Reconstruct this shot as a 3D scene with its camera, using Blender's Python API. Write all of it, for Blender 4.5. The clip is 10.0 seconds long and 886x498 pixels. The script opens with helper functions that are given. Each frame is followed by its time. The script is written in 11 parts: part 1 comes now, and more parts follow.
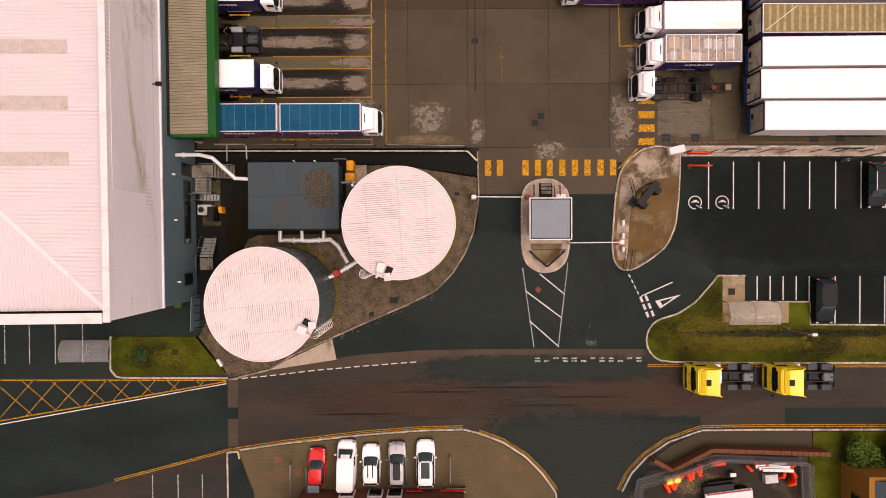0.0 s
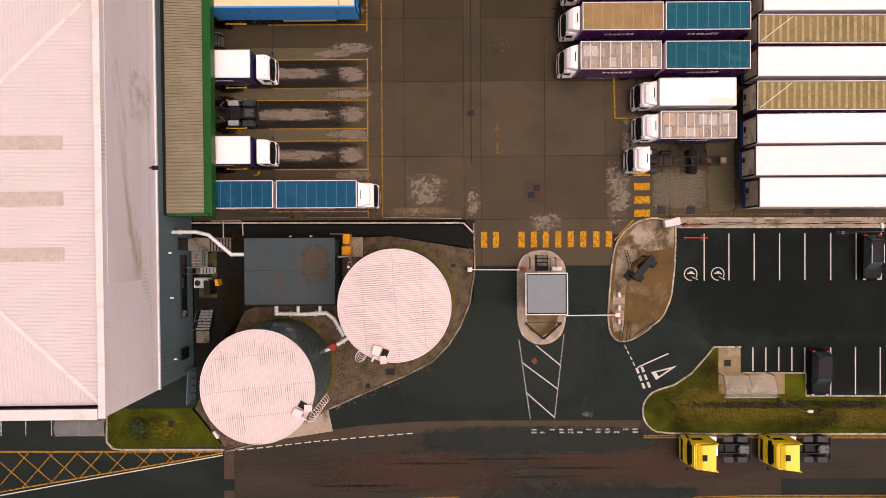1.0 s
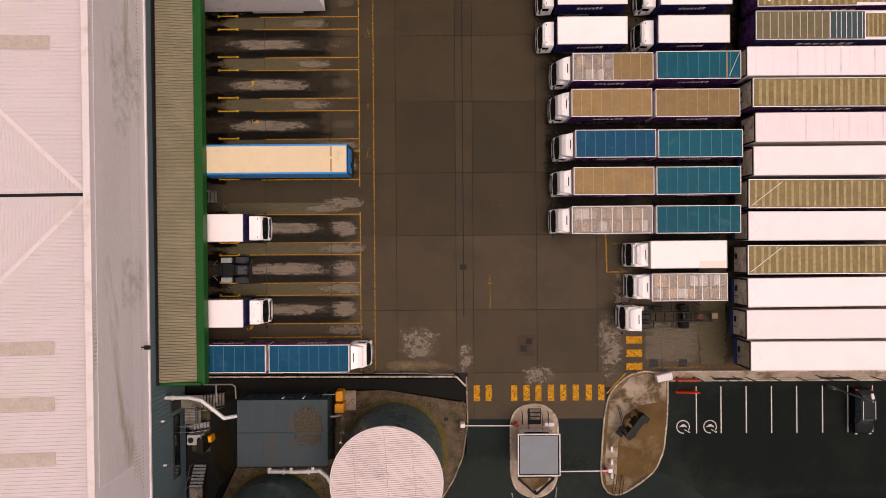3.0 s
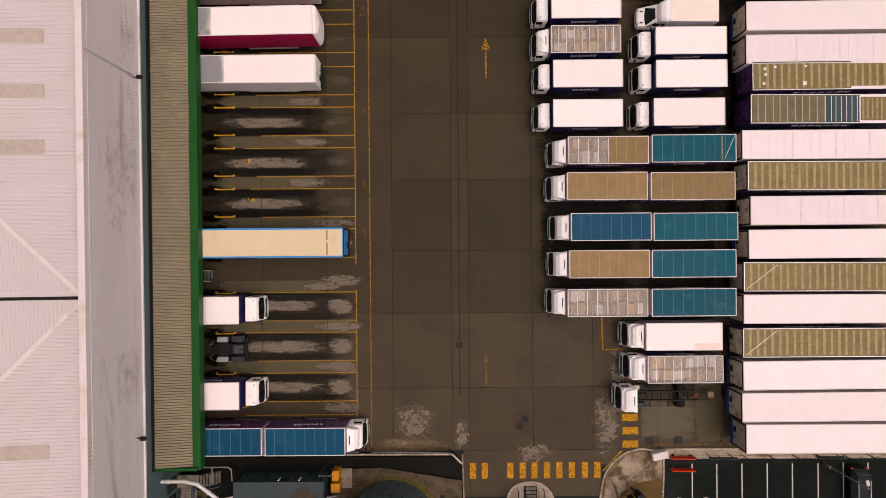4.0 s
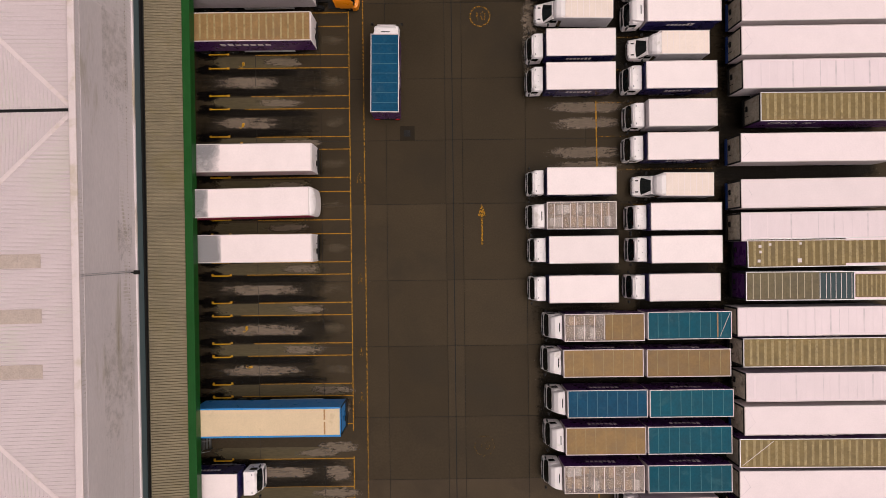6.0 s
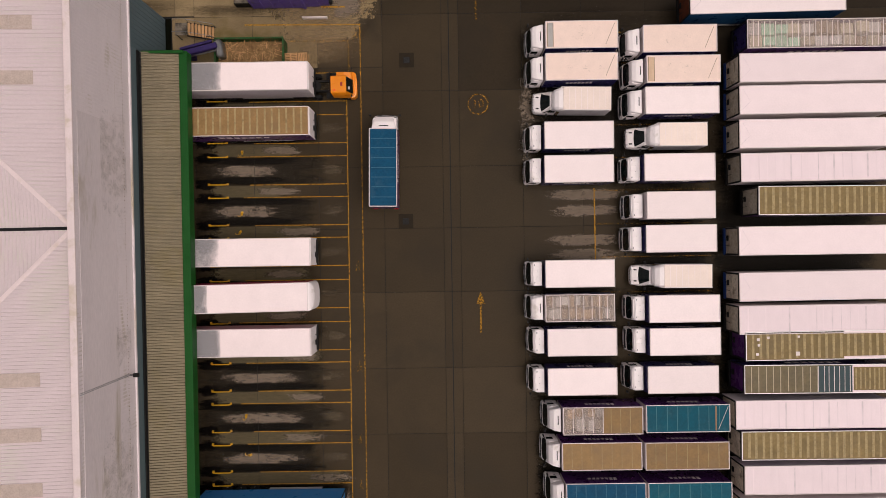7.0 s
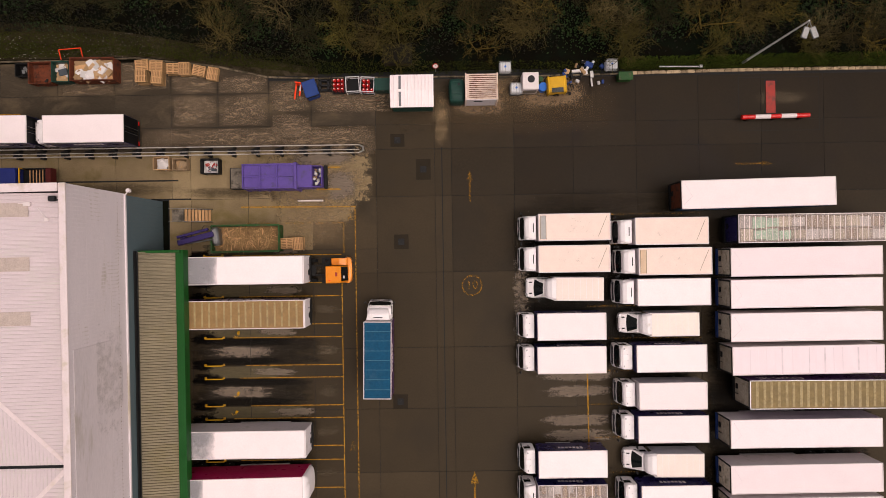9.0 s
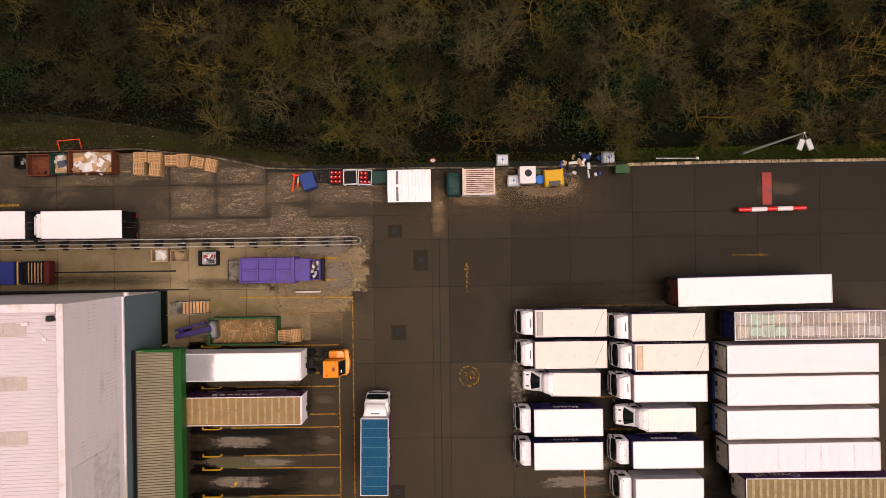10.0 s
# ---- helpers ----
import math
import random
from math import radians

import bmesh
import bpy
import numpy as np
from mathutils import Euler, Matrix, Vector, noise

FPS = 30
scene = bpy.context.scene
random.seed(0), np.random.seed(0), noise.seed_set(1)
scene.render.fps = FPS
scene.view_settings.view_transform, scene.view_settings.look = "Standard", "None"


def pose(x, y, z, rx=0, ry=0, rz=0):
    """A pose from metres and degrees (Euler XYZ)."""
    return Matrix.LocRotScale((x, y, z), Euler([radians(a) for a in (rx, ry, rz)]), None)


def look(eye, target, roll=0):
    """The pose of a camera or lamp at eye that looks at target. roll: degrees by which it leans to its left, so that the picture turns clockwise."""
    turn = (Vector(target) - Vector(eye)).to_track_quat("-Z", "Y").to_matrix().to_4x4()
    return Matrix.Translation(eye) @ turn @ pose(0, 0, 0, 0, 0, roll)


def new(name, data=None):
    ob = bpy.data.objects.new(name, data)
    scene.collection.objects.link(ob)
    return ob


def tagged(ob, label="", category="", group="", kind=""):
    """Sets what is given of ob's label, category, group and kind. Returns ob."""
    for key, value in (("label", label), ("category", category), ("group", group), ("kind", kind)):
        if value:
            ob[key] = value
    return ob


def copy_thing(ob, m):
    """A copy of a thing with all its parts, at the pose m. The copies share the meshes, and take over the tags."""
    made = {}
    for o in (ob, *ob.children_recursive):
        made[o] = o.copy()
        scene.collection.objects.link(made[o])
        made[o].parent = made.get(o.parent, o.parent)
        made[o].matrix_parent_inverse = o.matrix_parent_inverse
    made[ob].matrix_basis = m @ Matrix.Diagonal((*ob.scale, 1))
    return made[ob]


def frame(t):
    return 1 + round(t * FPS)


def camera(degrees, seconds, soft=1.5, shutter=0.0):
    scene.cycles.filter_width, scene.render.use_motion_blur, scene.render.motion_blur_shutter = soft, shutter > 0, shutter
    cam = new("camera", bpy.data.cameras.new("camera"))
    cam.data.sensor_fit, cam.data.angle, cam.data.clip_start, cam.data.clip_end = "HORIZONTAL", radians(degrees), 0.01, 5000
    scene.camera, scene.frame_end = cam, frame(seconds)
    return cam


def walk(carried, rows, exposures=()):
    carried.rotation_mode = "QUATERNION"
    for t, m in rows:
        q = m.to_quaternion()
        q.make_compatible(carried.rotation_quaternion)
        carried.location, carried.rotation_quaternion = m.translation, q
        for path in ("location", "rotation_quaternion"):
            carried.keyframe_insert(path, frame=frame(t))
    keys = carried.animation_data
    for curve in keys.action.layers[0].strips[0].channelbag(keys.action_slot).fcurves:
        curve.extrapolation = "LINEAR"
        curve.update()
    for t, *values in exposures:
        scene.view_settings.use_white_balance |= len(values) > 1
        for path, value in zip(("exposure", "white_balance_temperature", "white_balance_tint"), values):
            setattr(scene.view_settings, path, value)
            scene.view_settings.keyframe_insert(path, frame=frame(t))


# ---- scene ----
cam = camera(70.96, 10.0, 0.6)
PATH = [
    (0, pose(0.000, 0.000, 58.604, -0.764, 0.225, -0.239)),
    (0.5, pose(0.137, 3.219, 58.618, -0.609, 0.183, -0.261)),
    (1, pose(0.307, 6.453, 58.625, -0.471, 0.147, -0.293)),
    (1.5, pose(0.469, 9.899, 58.666, -0.329, 0.139, -0.349)),
    (2, pose(0.652, 13.298, 58.730, -0.226, 0.127, -0.380)),
    (2.5, pose(0.825, 16.930, 58.751, -0.112, 0.110, -0.416)),
    (3, pose(1.008, 20.498, 58.753, -0.020, 0.072, -0.432)),
    (3.5, pose(1.184, 24.077, 58.764, 0.046, 0.025, -0.443)),
    (4, pose(1.335, 27.739, 58.813, 0.086, -0.023, -0.459)),
    (4.5, pose(1.443, 31.559, 58.929, 0.098, -0.062, -0.494)),
    (5, pose(1.518, 35.373, 59.013, 0.079, -0.076, -0.547)),
    (5.5, pose(1.629, 39.454, 59.038, 0.068, -0.076, -0.628)),
    (6, pose(1.744, 43.591, 59.047, 0.007, -0.065, -0.705)),
    (6.5, pose(1.879, 47.788, 59.067, -0.065, -0.041, -0.778)),
    (7, pose(2.047, 52.051, 59.130, -0.111, -0.002, -0.848)),
    (7.5, pose(2.263, 56.382, 59.265, -0.090, 0.056, -0.915)),
    (8, pose(2.535, 60.535, 59.412, -0.052, 0.122, -0.920)),
    (8.5, pose(2.793, 64.864, 59.550, 0.064, 0.161, -0.893)),
    (9, pose(3.021, 69.019, 59.646, 0.167, 0.174, -0.855)),
    (9.5, pose(3.233, 73.346, 59.744, 0.280, 0.170, -0.829)),
    (10, pose(3.396, 77.542, 59.851, 0.358, 0.164, -0.788)),
]
EXPOSURES = [(0, 0.21, 7350, 23), (2.5, -0.11, 7350, 22), (5, -0.36, 7050, 17), (8, -0.45, 6980, 17), (10, 0.02, 7250, 21)]
walk(cam, PATH, EXPOSURES)

# ---- world and light: an overcast winter day ----
world = bpy.data.worlds.new("overcast_sky")
scene.world = world
world.use_nodes = True
wn, wl = world.node_tree.nodes, world.node_tree.links
sky = wn.new("ShaderNodeTexSky")
sky.sky_type, sky.sun_disc = "NISHITA", False
sky.sun_elevation, sky.sun_rotation = radians(70), radians(111)
sky.air_density, sky.dust_density, sky.ozone_density = 1.0, 4.0, 1.0
pale = wn.new("ShaderNodeHueSaturation")
pale.inputs["Saturation"].default_value = 0.25
wl.new(sky.outputs[0], pale.inputs["Color"])
wl.new(pale.outputs[0], wn["Background"].inputs["Color"])
wn["Background"].inputs["Strength"].default_value = 0.13

sun_data = bpy.data.lights.new("sun", "SUN")
sun_data.energy, sun_data.angle, sun_data.color = 1.5, radians(50), (1.0, 0.93, 0.88)
sun = new("sun", sun_data)
# the brighter part of the cloud lies to the east
sun.matrix_world = look((24, -9.2, 71), (0, 0, 0))


# ---- materials ----
def node(m, kind, **values):
    n = m.node_tree.nodes.new(kind)
    for key, value in values.items():
        n.inputs[key].default_value = value
    return n


def mat(name, col, rough=0.6, metal=0.0, amt=0.15, grain=30.0, blotch=1.2, bump=0.15, dirt=None, dirt_amt=0.0,
        stretch=(1, 1, 1), ground=False, worn=0.0, clear=0.0, coat=0.0, each=0.0, spec=None):
    """A surface with grain and blotches; dirt: a second colour in stained patches; worn: gaps in paint; clear: see-through share."""
    m = bpy.data.materials.new(name)
    m.use_nodes = True
    tree = m.node_tree
    link = tree.links.new
    bsdf = tree.nodes["Principled BSDF"]
    bsdf.inputs["Roughness"].default_value, bsdf.inputs["Metallic"].default_value = rough, metal
    bsdf.inputs["Coat Weight"].default_value = coat
    bsdf.inputs["Specular IOR Level"].default_value = spec if spec is not None else (0.05 if ground else 0.2)
    if ground:
        src = tree.nodes.new("ShaderNodeNewGeometry").outputs["Position"]
    else:
        src = tree.nodes.new("ShaderNodeTexCoord").outputs["Object"]
    mp = node(m, "ShaderNodeMapping", Scale=stretch)
    link(src, mp.inputs["Vector"])
    if each > 0 or not ground:
        info = tree.nodes.new("ShaderNodeObjectInfo")
        shift = tree.nodes.new("ShaderNodeVectorMath")
        shift.operation = "SCALE"
        shift.inputs[0].default_value = (37, 91, 53)
        link(info.outputs["Random"], shift.inputs["Scale"])
        if not ground:
            link(shift.outputs[0], mp.inputs["Location"])
    fine = node(m, "ShaderNodeTexNoise", Scale=grain, Detail=4.0, Roughness=0.65)
    wide = node(m, "ShaderNodeTexNoise", Scale=blotch, Detail=5.0, Roughness=0.6)
    link(mp.outputs[0], fine.inputs["Vector"])
    link(mp.outputs[0], wide.inputs["Vector"])
    both = tree.nodes.new("ShaderNodeMath")
    both.operation = "ADD"
    link(fine.outputs[0], both.inputs[0])
    link(wide.outputs[0], both.inputs[1])
    span = node(m, "ShaderNodeMapRange")
    span.inputs["From Min"].default_value, span.inputs["From Max"].default_value = 0.65, 1.35
    span.inputs["To Min"].default_value, span.inputs["To Max"].default_value = 1 - amt, 1 + amt
    link(both.outputs[0], span.inputs["Value"])
    tone = tree.nodes.new("ShaderNodeVectorMath")
    tone.operation = "SCALE"
    tone.inputs[0].default_value = col
    link(span.outputs[0], tone.inputs["Scale"])
    out = tone.outputs[0]
    if each > 0:
        vary = node(m, "ShaderNodeMapRange")
        vary.inputs["To Min"].default_value, vary.inputs["To Max"].default_value = 1 - each, 1 + each
        link(info.outputs["Random"], vary.inputs["Value"])
        tone2 = tree.nodes.new("ShaderNodeVectorMath")
        tone2.operation = "SCALE"
        link(out, tone2.inputs[0])
        link(vary.outputs[0], tone2.inputs["Scale"])
        out = tone2.outputs[0]
    if dirt:
        spots = node(m, "ShaderNodeTexNoise", Scale=blotch * 0.7, Detail=7.0, Roughness=0.62, Distortion=0.4)
        link(mp.outputs[0], spots.inputs["Vector"])
        cut = node(m, "ShaderNodeMapRange")
        cut.inputs["From Min"].default_value, cut.inputs["From Max"].default_value = 0.6 - 0.25 * dirt_amt, 0.74 - 0.2 * dirt_amt
        link(spots.outputs[0], cut.inputs["Value"])
        mix = tree.nodes.new("ShaderNodeMix")
        mix.data_type = "RGBA"
        link(cut.outputs[0], mix.inputs[0])
        link(out, mix.inputs[6])
        mix.inputs[7].default_value = (*dirt, 1)
        out = mix.outputs[2]
    link(out, bsdf.inputs["Base Color"])
    if bump:
        bp = node(m, "ShaderNodeBump", Strength=bump, Distance=0.02)
        link(both.outputs[0], bp.inputs["Height"])
        link(bp.outputs[0], bsdf.inputs["Normal"])
    rg = node(m, "ShaderNodeMapRange")
    rg.inputs["From Min"].default_value, rg.inputs["From Max"].default_value = 0.3, 0.7
    rg.inputs["To Min"].default_value, rg.inputs["To Max"].default_value = max(0.03, rough - 0.12), min(1, rough + 0.12)
    link(wide.outputs[0], rg.inputs["Value"])
    link(rg.outputs[0], bsdf.inputs["Roughness"])
    if worn or clear:
        see = tree.nodes.new("ShaderNodeBsdfTransparent")
        mixer = tree.nodes.new("ShaderNodeMixShader")
        if worn:
            gaps = node(m, "ShaderNodeTexNoise", Scale=6.0, Detail=6.0, Roughness=0.75)
            link(mp.outputs[0], gaps.inputs["Vector"])
            gate = node(m, "ShaderNodeMapRange")
            gate.inputs["From Min"].default_value, gate.inputs["From Max"].default_value = 0.28 + 0.3 * worn, 0.42 + 0.3 * worn
            link(gaps.outputs[0], gate.inputs["Value"])
            link(gate.outputs[0], mixer.inputs[0])
        else:
            mixer.inputs[0].default_value = 1 - clear
        link(see.outputs[0], mixer.inputs[1])
        link(bsdf.outputs[0], mixer.inputs[2])
        link(mixer.outputs[0], tree.nodes["Material Output"].inputs["Surface"])
    return m


def stain_mat(name, col, rough, cover=0.5, scale=0.9, stretch=(1, 1, 1), strength=0.9, soft=0.125, ends=0.45, sides=0.45, grit_size=4.0):
    """A thin patch with ragged edges that fades out over bare ground; ends and sides: how early it thins out along x and y."""
    m = bpy.data.materials.new(name)
    m.use_nodes = True
    tree = m.node_tree
    link = tree.links.new
    bsdf = tree.nodes["Principled BSDF"]
    bsdf.inputs["Roughness"].default_value, bsdf.inputs["Specular IOR Level"].default_value = rough, 0.05
    tc = tree.nodes.new("ShaderNodeTexCoord")
    pos = tree.nodes.new("ShaderNodeNewGeometry")
    mp = node(m, "ShaderNodeMapping", Scale=stretch)
    link(pos.outputs["Position"], mp.inputs["Vector"])
    n1 = node(m, "ShaderNodeTexNoise", Scale=scale * 1.5, Detail=10.0, Roughness=0.72, Distortion=0.2)
    link(mp.outputs[0], n1.inputs["Vector"])
    sep = tree.nodes.new("ShaderNodeSeparateXYZ")
    link(tc.outputs["Generated"], sep.inputs[0])

    def calc(op, a, b=None):
        n = tree.nodes.new("ShaderNodeMath")
        n.operation = op
        for i, value in enumerate((a, b)):
            if value is None:
                continue
            if isinstance(value, (int, float)):
                n.inputs[i].default_value = value
            else:
                link(value, n.inputs[i])
        return n.outputs[0]

    def edge(v):
        return calc("MULTIPLY", calc("MULTIPLY", v, calc("SUBTRACT", 1.0, v)), 4.0)
    rim = calc("MULTIPLY", calc("POWER", edge(sep.outputs[0]), ends), calc("POWER", edge(sep.outputs[1]), sides))
    grit = node(m, "ShaderNodeTexNoise", Scale=grit_size, Detail=9.0, Roughness=0.78)
    mp2 = node(m, "ShaderNodeMapping", Scale=tuple(0.45 * v + 0.55 for v in stretch))
    link(pos.outputs["Position"], mp2.inputs["Vector"])
    link(mp2.outputs[0], grit.inputs["Vector"])
    mixed = calc("ADD", calc("MULTIPLY", n1.outputs[0], 0.5), calc("MULTIPLY", grit.outputs[0], 0.5))
    level = calc("ADD", mixed, calc("MULTIPLY", calc("SUBTRACT", rim, 0.75), 0.5))
    gate = node(m, "ShaderNodeMapRange")
    gate.inputs["From Min"].default_value, gate.inputs["From Max"].default_value = 0.61 - 0.3 * cover, 0.61 + soft - 0.3 * cover
    gate.inputs["To Max"].default_value = strength
    link(level, gate.inputs["Value"])
    n2 = node(m, "ShaderNodeTexNoise", Scale=5.0, Detail=8.0, Roughness=0.72)
    link(mp.outputs[0], n2.inputs["Vector"])
    span = node(m, "ShaderNodeMapRange")
    span.inputs["From Min"].default_value, span.inputs["From Max"].default_value = 0.3, 0.7
    span.inputs["To Min"].default_value, span.inputs["To Max"].default_value = 0.75, 1.25
    link(n2.outputs[0], span.inputs["Value"])
    tone = tree.nodes.new("ShaderNodeVectorMath")
    tone.operation = "SCALE"
    tone.inputs[0].default_value = col
    link(span.outputs[0], tone.inputs["Scale"])
    link(tone.outputs[0], bsdf.inputs["Base Color"])
    see = tree.nodes.new("ShaderNodeBsdfTransparent")
    mixer = tree.nodes.new("ShaderNodeMixShader")
    link(gate.outputs[0], mixer.inputs[0])
    link(see.outputs[0], mixer.inputs[1])
    link(bsdf.outputs[0], mixer.inputs[2])
    link(mixer.outputs[0], tree.nodes["Material Output"].inputs["Surface"])
    return m


def block_mat(name, col, joint, size):
    """Small interlocking paving blocks."""
    m = mat(name, col, 0.8, ground=True, amt=0.3, grain=20, blotch=0.5, bump=0)
    tree = m.node_tree
    link = tree.links.new
    bsdf = tree.nodes["Principled BSDF"]
    brick = node(m, "ShaderNodeTexBrick", Scale=1.0 / size)
    brick.inputs["Mortar Size"].default_value = 0.06
    brick.inputs["Color1"].default_value, brick.inputs["Color2"].default_value = (1.15, 1.1, 1.05, 1), (0.75, 0.78, 0.8, 1)
    brick.inputs["Mortar"].default_value = (*joint, 1)
    pos = tree.nodes.new("ShaderNodeNewGeometry")
    link(pos.outputs["Position"], brick.inputs["Vector"])
    was = bsdf.inputs["Base Color"].links[0].from_socket
    mix = tree.nodes.new("ShaderNodeMix")
    mix.data_type, mix.blend_type = "RGBA", "MULTIPLY"
    mix.inputs[0].default_value = 1.0
    link(was, mix.inputs[6])
    link(brick.outputs["Color"], mix.inputs[7])
    link(mix.outputs[2], bsdf.inputs["Base Color"])
    bp = node(m, "ShaderNodeBump", Strength=0.6, Distance=0.01)
    bp.invert = True
    link(brick.outputs["Fac"], bp.inputs["Height"])
    link(bp.outputs[0], bsdf.inputs["Normal"])
    return m


YARD = mat("wet_yard_concrete", (0.0534, 0.0385, 0.0225), 0.42, ground=True, amt=0.24, grain=7, blotch=0.13, bump=0.05, dirt=(0.040, 0.031, 0.020), dirt_amt=0.35, each=0.13)
ASPHALT = mat("dark_asphalt", (0.0148, 0.0200, 0.0180), 0.65, ground=True, amt=0.45, grain=18, blotch=0.3, bump=0.12, dirt=(0.0205, 0.0255, 0.0222), dirt_amt=0.35, stretch=(0.5, 1, 1))
ROAD = mat("worn_road_asphalt", (0.041, 0.031, 0.0235), 0.6, ground=True, amt=0.45, grain=14, blotch=0.4, bump=0.12, dirt=(0.028, 0.0275, 0.0245), dirt_amt=0.5, stretch=(0.3, 1, 1))
ROAD_OLD = mat("patched_asphalt_band", (0.068, 0.048, 0.034), 0.75, ground=True, amt=0.3, grain=18, blotch=0.5, bump=0.12)
# base colour lowered to near black to deepen the gaps between trees
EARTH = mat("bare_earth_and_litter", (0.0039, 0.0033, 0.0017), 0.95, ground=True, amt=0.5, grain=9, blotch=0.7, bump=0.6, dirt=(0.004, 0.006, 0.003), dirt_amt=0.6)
GRASS = mat("mossy_winter_grass", (0.0629, 0.0680, 0.0055), 0.95, ground=True, amt=0.75, grain=12, blotch=0.32, bump=0.7, dirt=(0.0238, 0.0153, 0.0059), dirt_amt=0.5)
GRASS_BLADE = mat("grass_blade", (0.058, 0.066, 0.007), 0.8, amt=0.75, bump=0, ground=True, blotch=0.32)
GRAVEL = mat("brown_gravel", (0.10, 0.07, 0.045), 0.9, ground=True, amt=0.9, grain=11, blotch=1.0, bump=1.0, dirt=(0.05, 0.05, 0.02), dirt_amt=0.3)
PALE_CONC = mat("pale_concrete_paving", (0.38, 0.29, 0.225), 0.85, ground=True, amt=0.3, grain=14, blotch=0.7, bump=0.15, dirt=(0.16, 0.115, 0.07), dirt_amt=0.3)
PATH_CONC = mat("mud_stained_concrete_path", (0.36, 0.27, 0.20), 0.85, ground=True, amt=0.35, grain=14, blotch=0.8, bump=0.15, dirt=(0.10, 0.068, 0.036), dirt_amt=0.7)
OCHRE_CONC = mat("ochre_stained_concrete", (0.1200, 0.0704, 0.0288), 0.8, ground=True, amt=0.35, grain=10, blotch=0.5, bump=0.1, dirt=(0.2240, 0.1600, 0.0960), dirt_amt=0.35)
OCHRE_SLAB = mat("ochre_washed_slab", (0.25, 0.175, 0.10), 0.85, ground=True, amt=0.3, grain=12, blotch=0.7, bump=0.12, dirt=(0.40, 0.31, 0.24), dirt_amt=0.35)
KERB = mat("kerb_stone", (0.46, 0.37, 0.30), 0.85, amt=0.25, grain=20, blotch=3, each=0.25, dirt=(0.12, 0.1, 0.07), dirt_amt=0.3)
BLOCKS = block_mat("paving_blocks", (0.071, 0.054, 0.034), (1.9, 1.8, 1.4), 0.3)
YELLOW = mat("worn_yellow_paint", (0.40, 0.20, 0.020), 0.7, amt=0.35, grain=12, blotch=2, ground=True, worn=0.27)
YELLOW_THIN = mat("thin_yellow_paint", (0.36, 0.18, 0.02), 0.7, amt=0.3, grain=12, blotch=2, ground=True, worn=0.42)
YELLOW_OLD = mat("faded_yellow_paint", (0.34, 0.17, 0.02), 0.7, amt=0.25, grain=12, blotch=2, ground=True, worn=0.62)
YELLOW_BAR = mat("yellow_crossing_paint", (0.52, 0.235, 0.014), 0.7, amt=0.4, grain=12, blotch=1.2, ground=True, worn=0.3)
WHITE_LINE = mat("white_road_paint", (0.58, 0.52, 0.48), 0.7, amt=0.15, grain=12, blotch=2, ground=True, worn=0.08)
WHITE_OLD = mat("faded_white_paint", (0.45, 0.43, 0.4), 0.7, amt=0.2, grain=12, blotch=2, ground=True, worn=0.42)
WORN = stain_mat("scoured_pale_concrete", (0.1968, 0.1536, 0.1171), 0.85, 0.53, 0.8, (0.3, 1.8, 1), 0.85, 0.11, 0.6, 0.3, 2.2)
WORN_SPOT = stain_mat("scoured_concrete_spots", (0.21, 0.165, 0.125), 0.85, 0.26, 0.7, (0.8, 1.2, 1), 0.8, 0.08, 0.5, 0.5, 3.0)
WET = stain_mat("wet_tyre_marks", (0.010, 0.0082, 0.0065), 0.4, 0.68, 0.6, (0.18, 1.6, 1), 0.72, 0.16, 0.5, 0.35, 2.2)
TYRE_DARK = stain_mat("dark_tyre_marks", (0.020, 0.0165, 0.013), 0.5, 0.6, 0.6, (0.18, 1.6, 1), 0.7, 0.16, 0.5, 0.35, 2.2)
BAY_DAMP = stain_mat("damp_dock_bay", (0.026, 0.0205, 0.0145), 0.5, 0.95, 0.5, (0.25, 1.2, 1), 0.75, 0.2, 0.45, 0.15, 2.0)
OLIVE_LANE = stain_mat("olive_worn_lane", (0.1008, 0.0816, 0.0480), 0.85, 1.15, 0.6, (0.25, 1.3, 1), 0.9, 0.14, 0.6, 0.1, 2.2)
LANE_TIP = stain_mat("flaked_lane_end", (0.1920, 0.1517, 0.1133), 0.85, 0.45, 0.8, (0.35, 1.6, 1), 0.8, 0.08, 0.5, 0.35, 2.6)
OILY = stain_mat("dark_oil_and_damp", (0.010, 0.009, 0.008), 0.45, 0.55, 0.9, (1, 1, 1), 0.8)
DAMP_STREAK = stain_mat("damp_streak", (0.028, 0.021, 0.015), 0.6, 0.6, 0.6, (0.18, 1.6, 1), 0.6, 0.28)
TAN_DIRT = stain_mat("tan_mud_film", (0.27, 0.188, 0.105), 0.85, 0.5, 0.6, (0.6, 1.4, 1), 0.8, 0.26, 0.45, 0.45, 3.0)
TAN_MUD = stain_mat("drying_tan_mud", (0.20, 0.135, 0.080), 0.85, 0.62, 0.6, (0.7, 1.2, 1), 0.75, 0.14, 0.4, 0.3, 2.2)
PASSAGE_MOSS = stain_mat("olive_passage_moss", (0.017, 0.0125, 0.0055), 0.95, 0.5, 1.0, (1, 1, 1), 0.8)

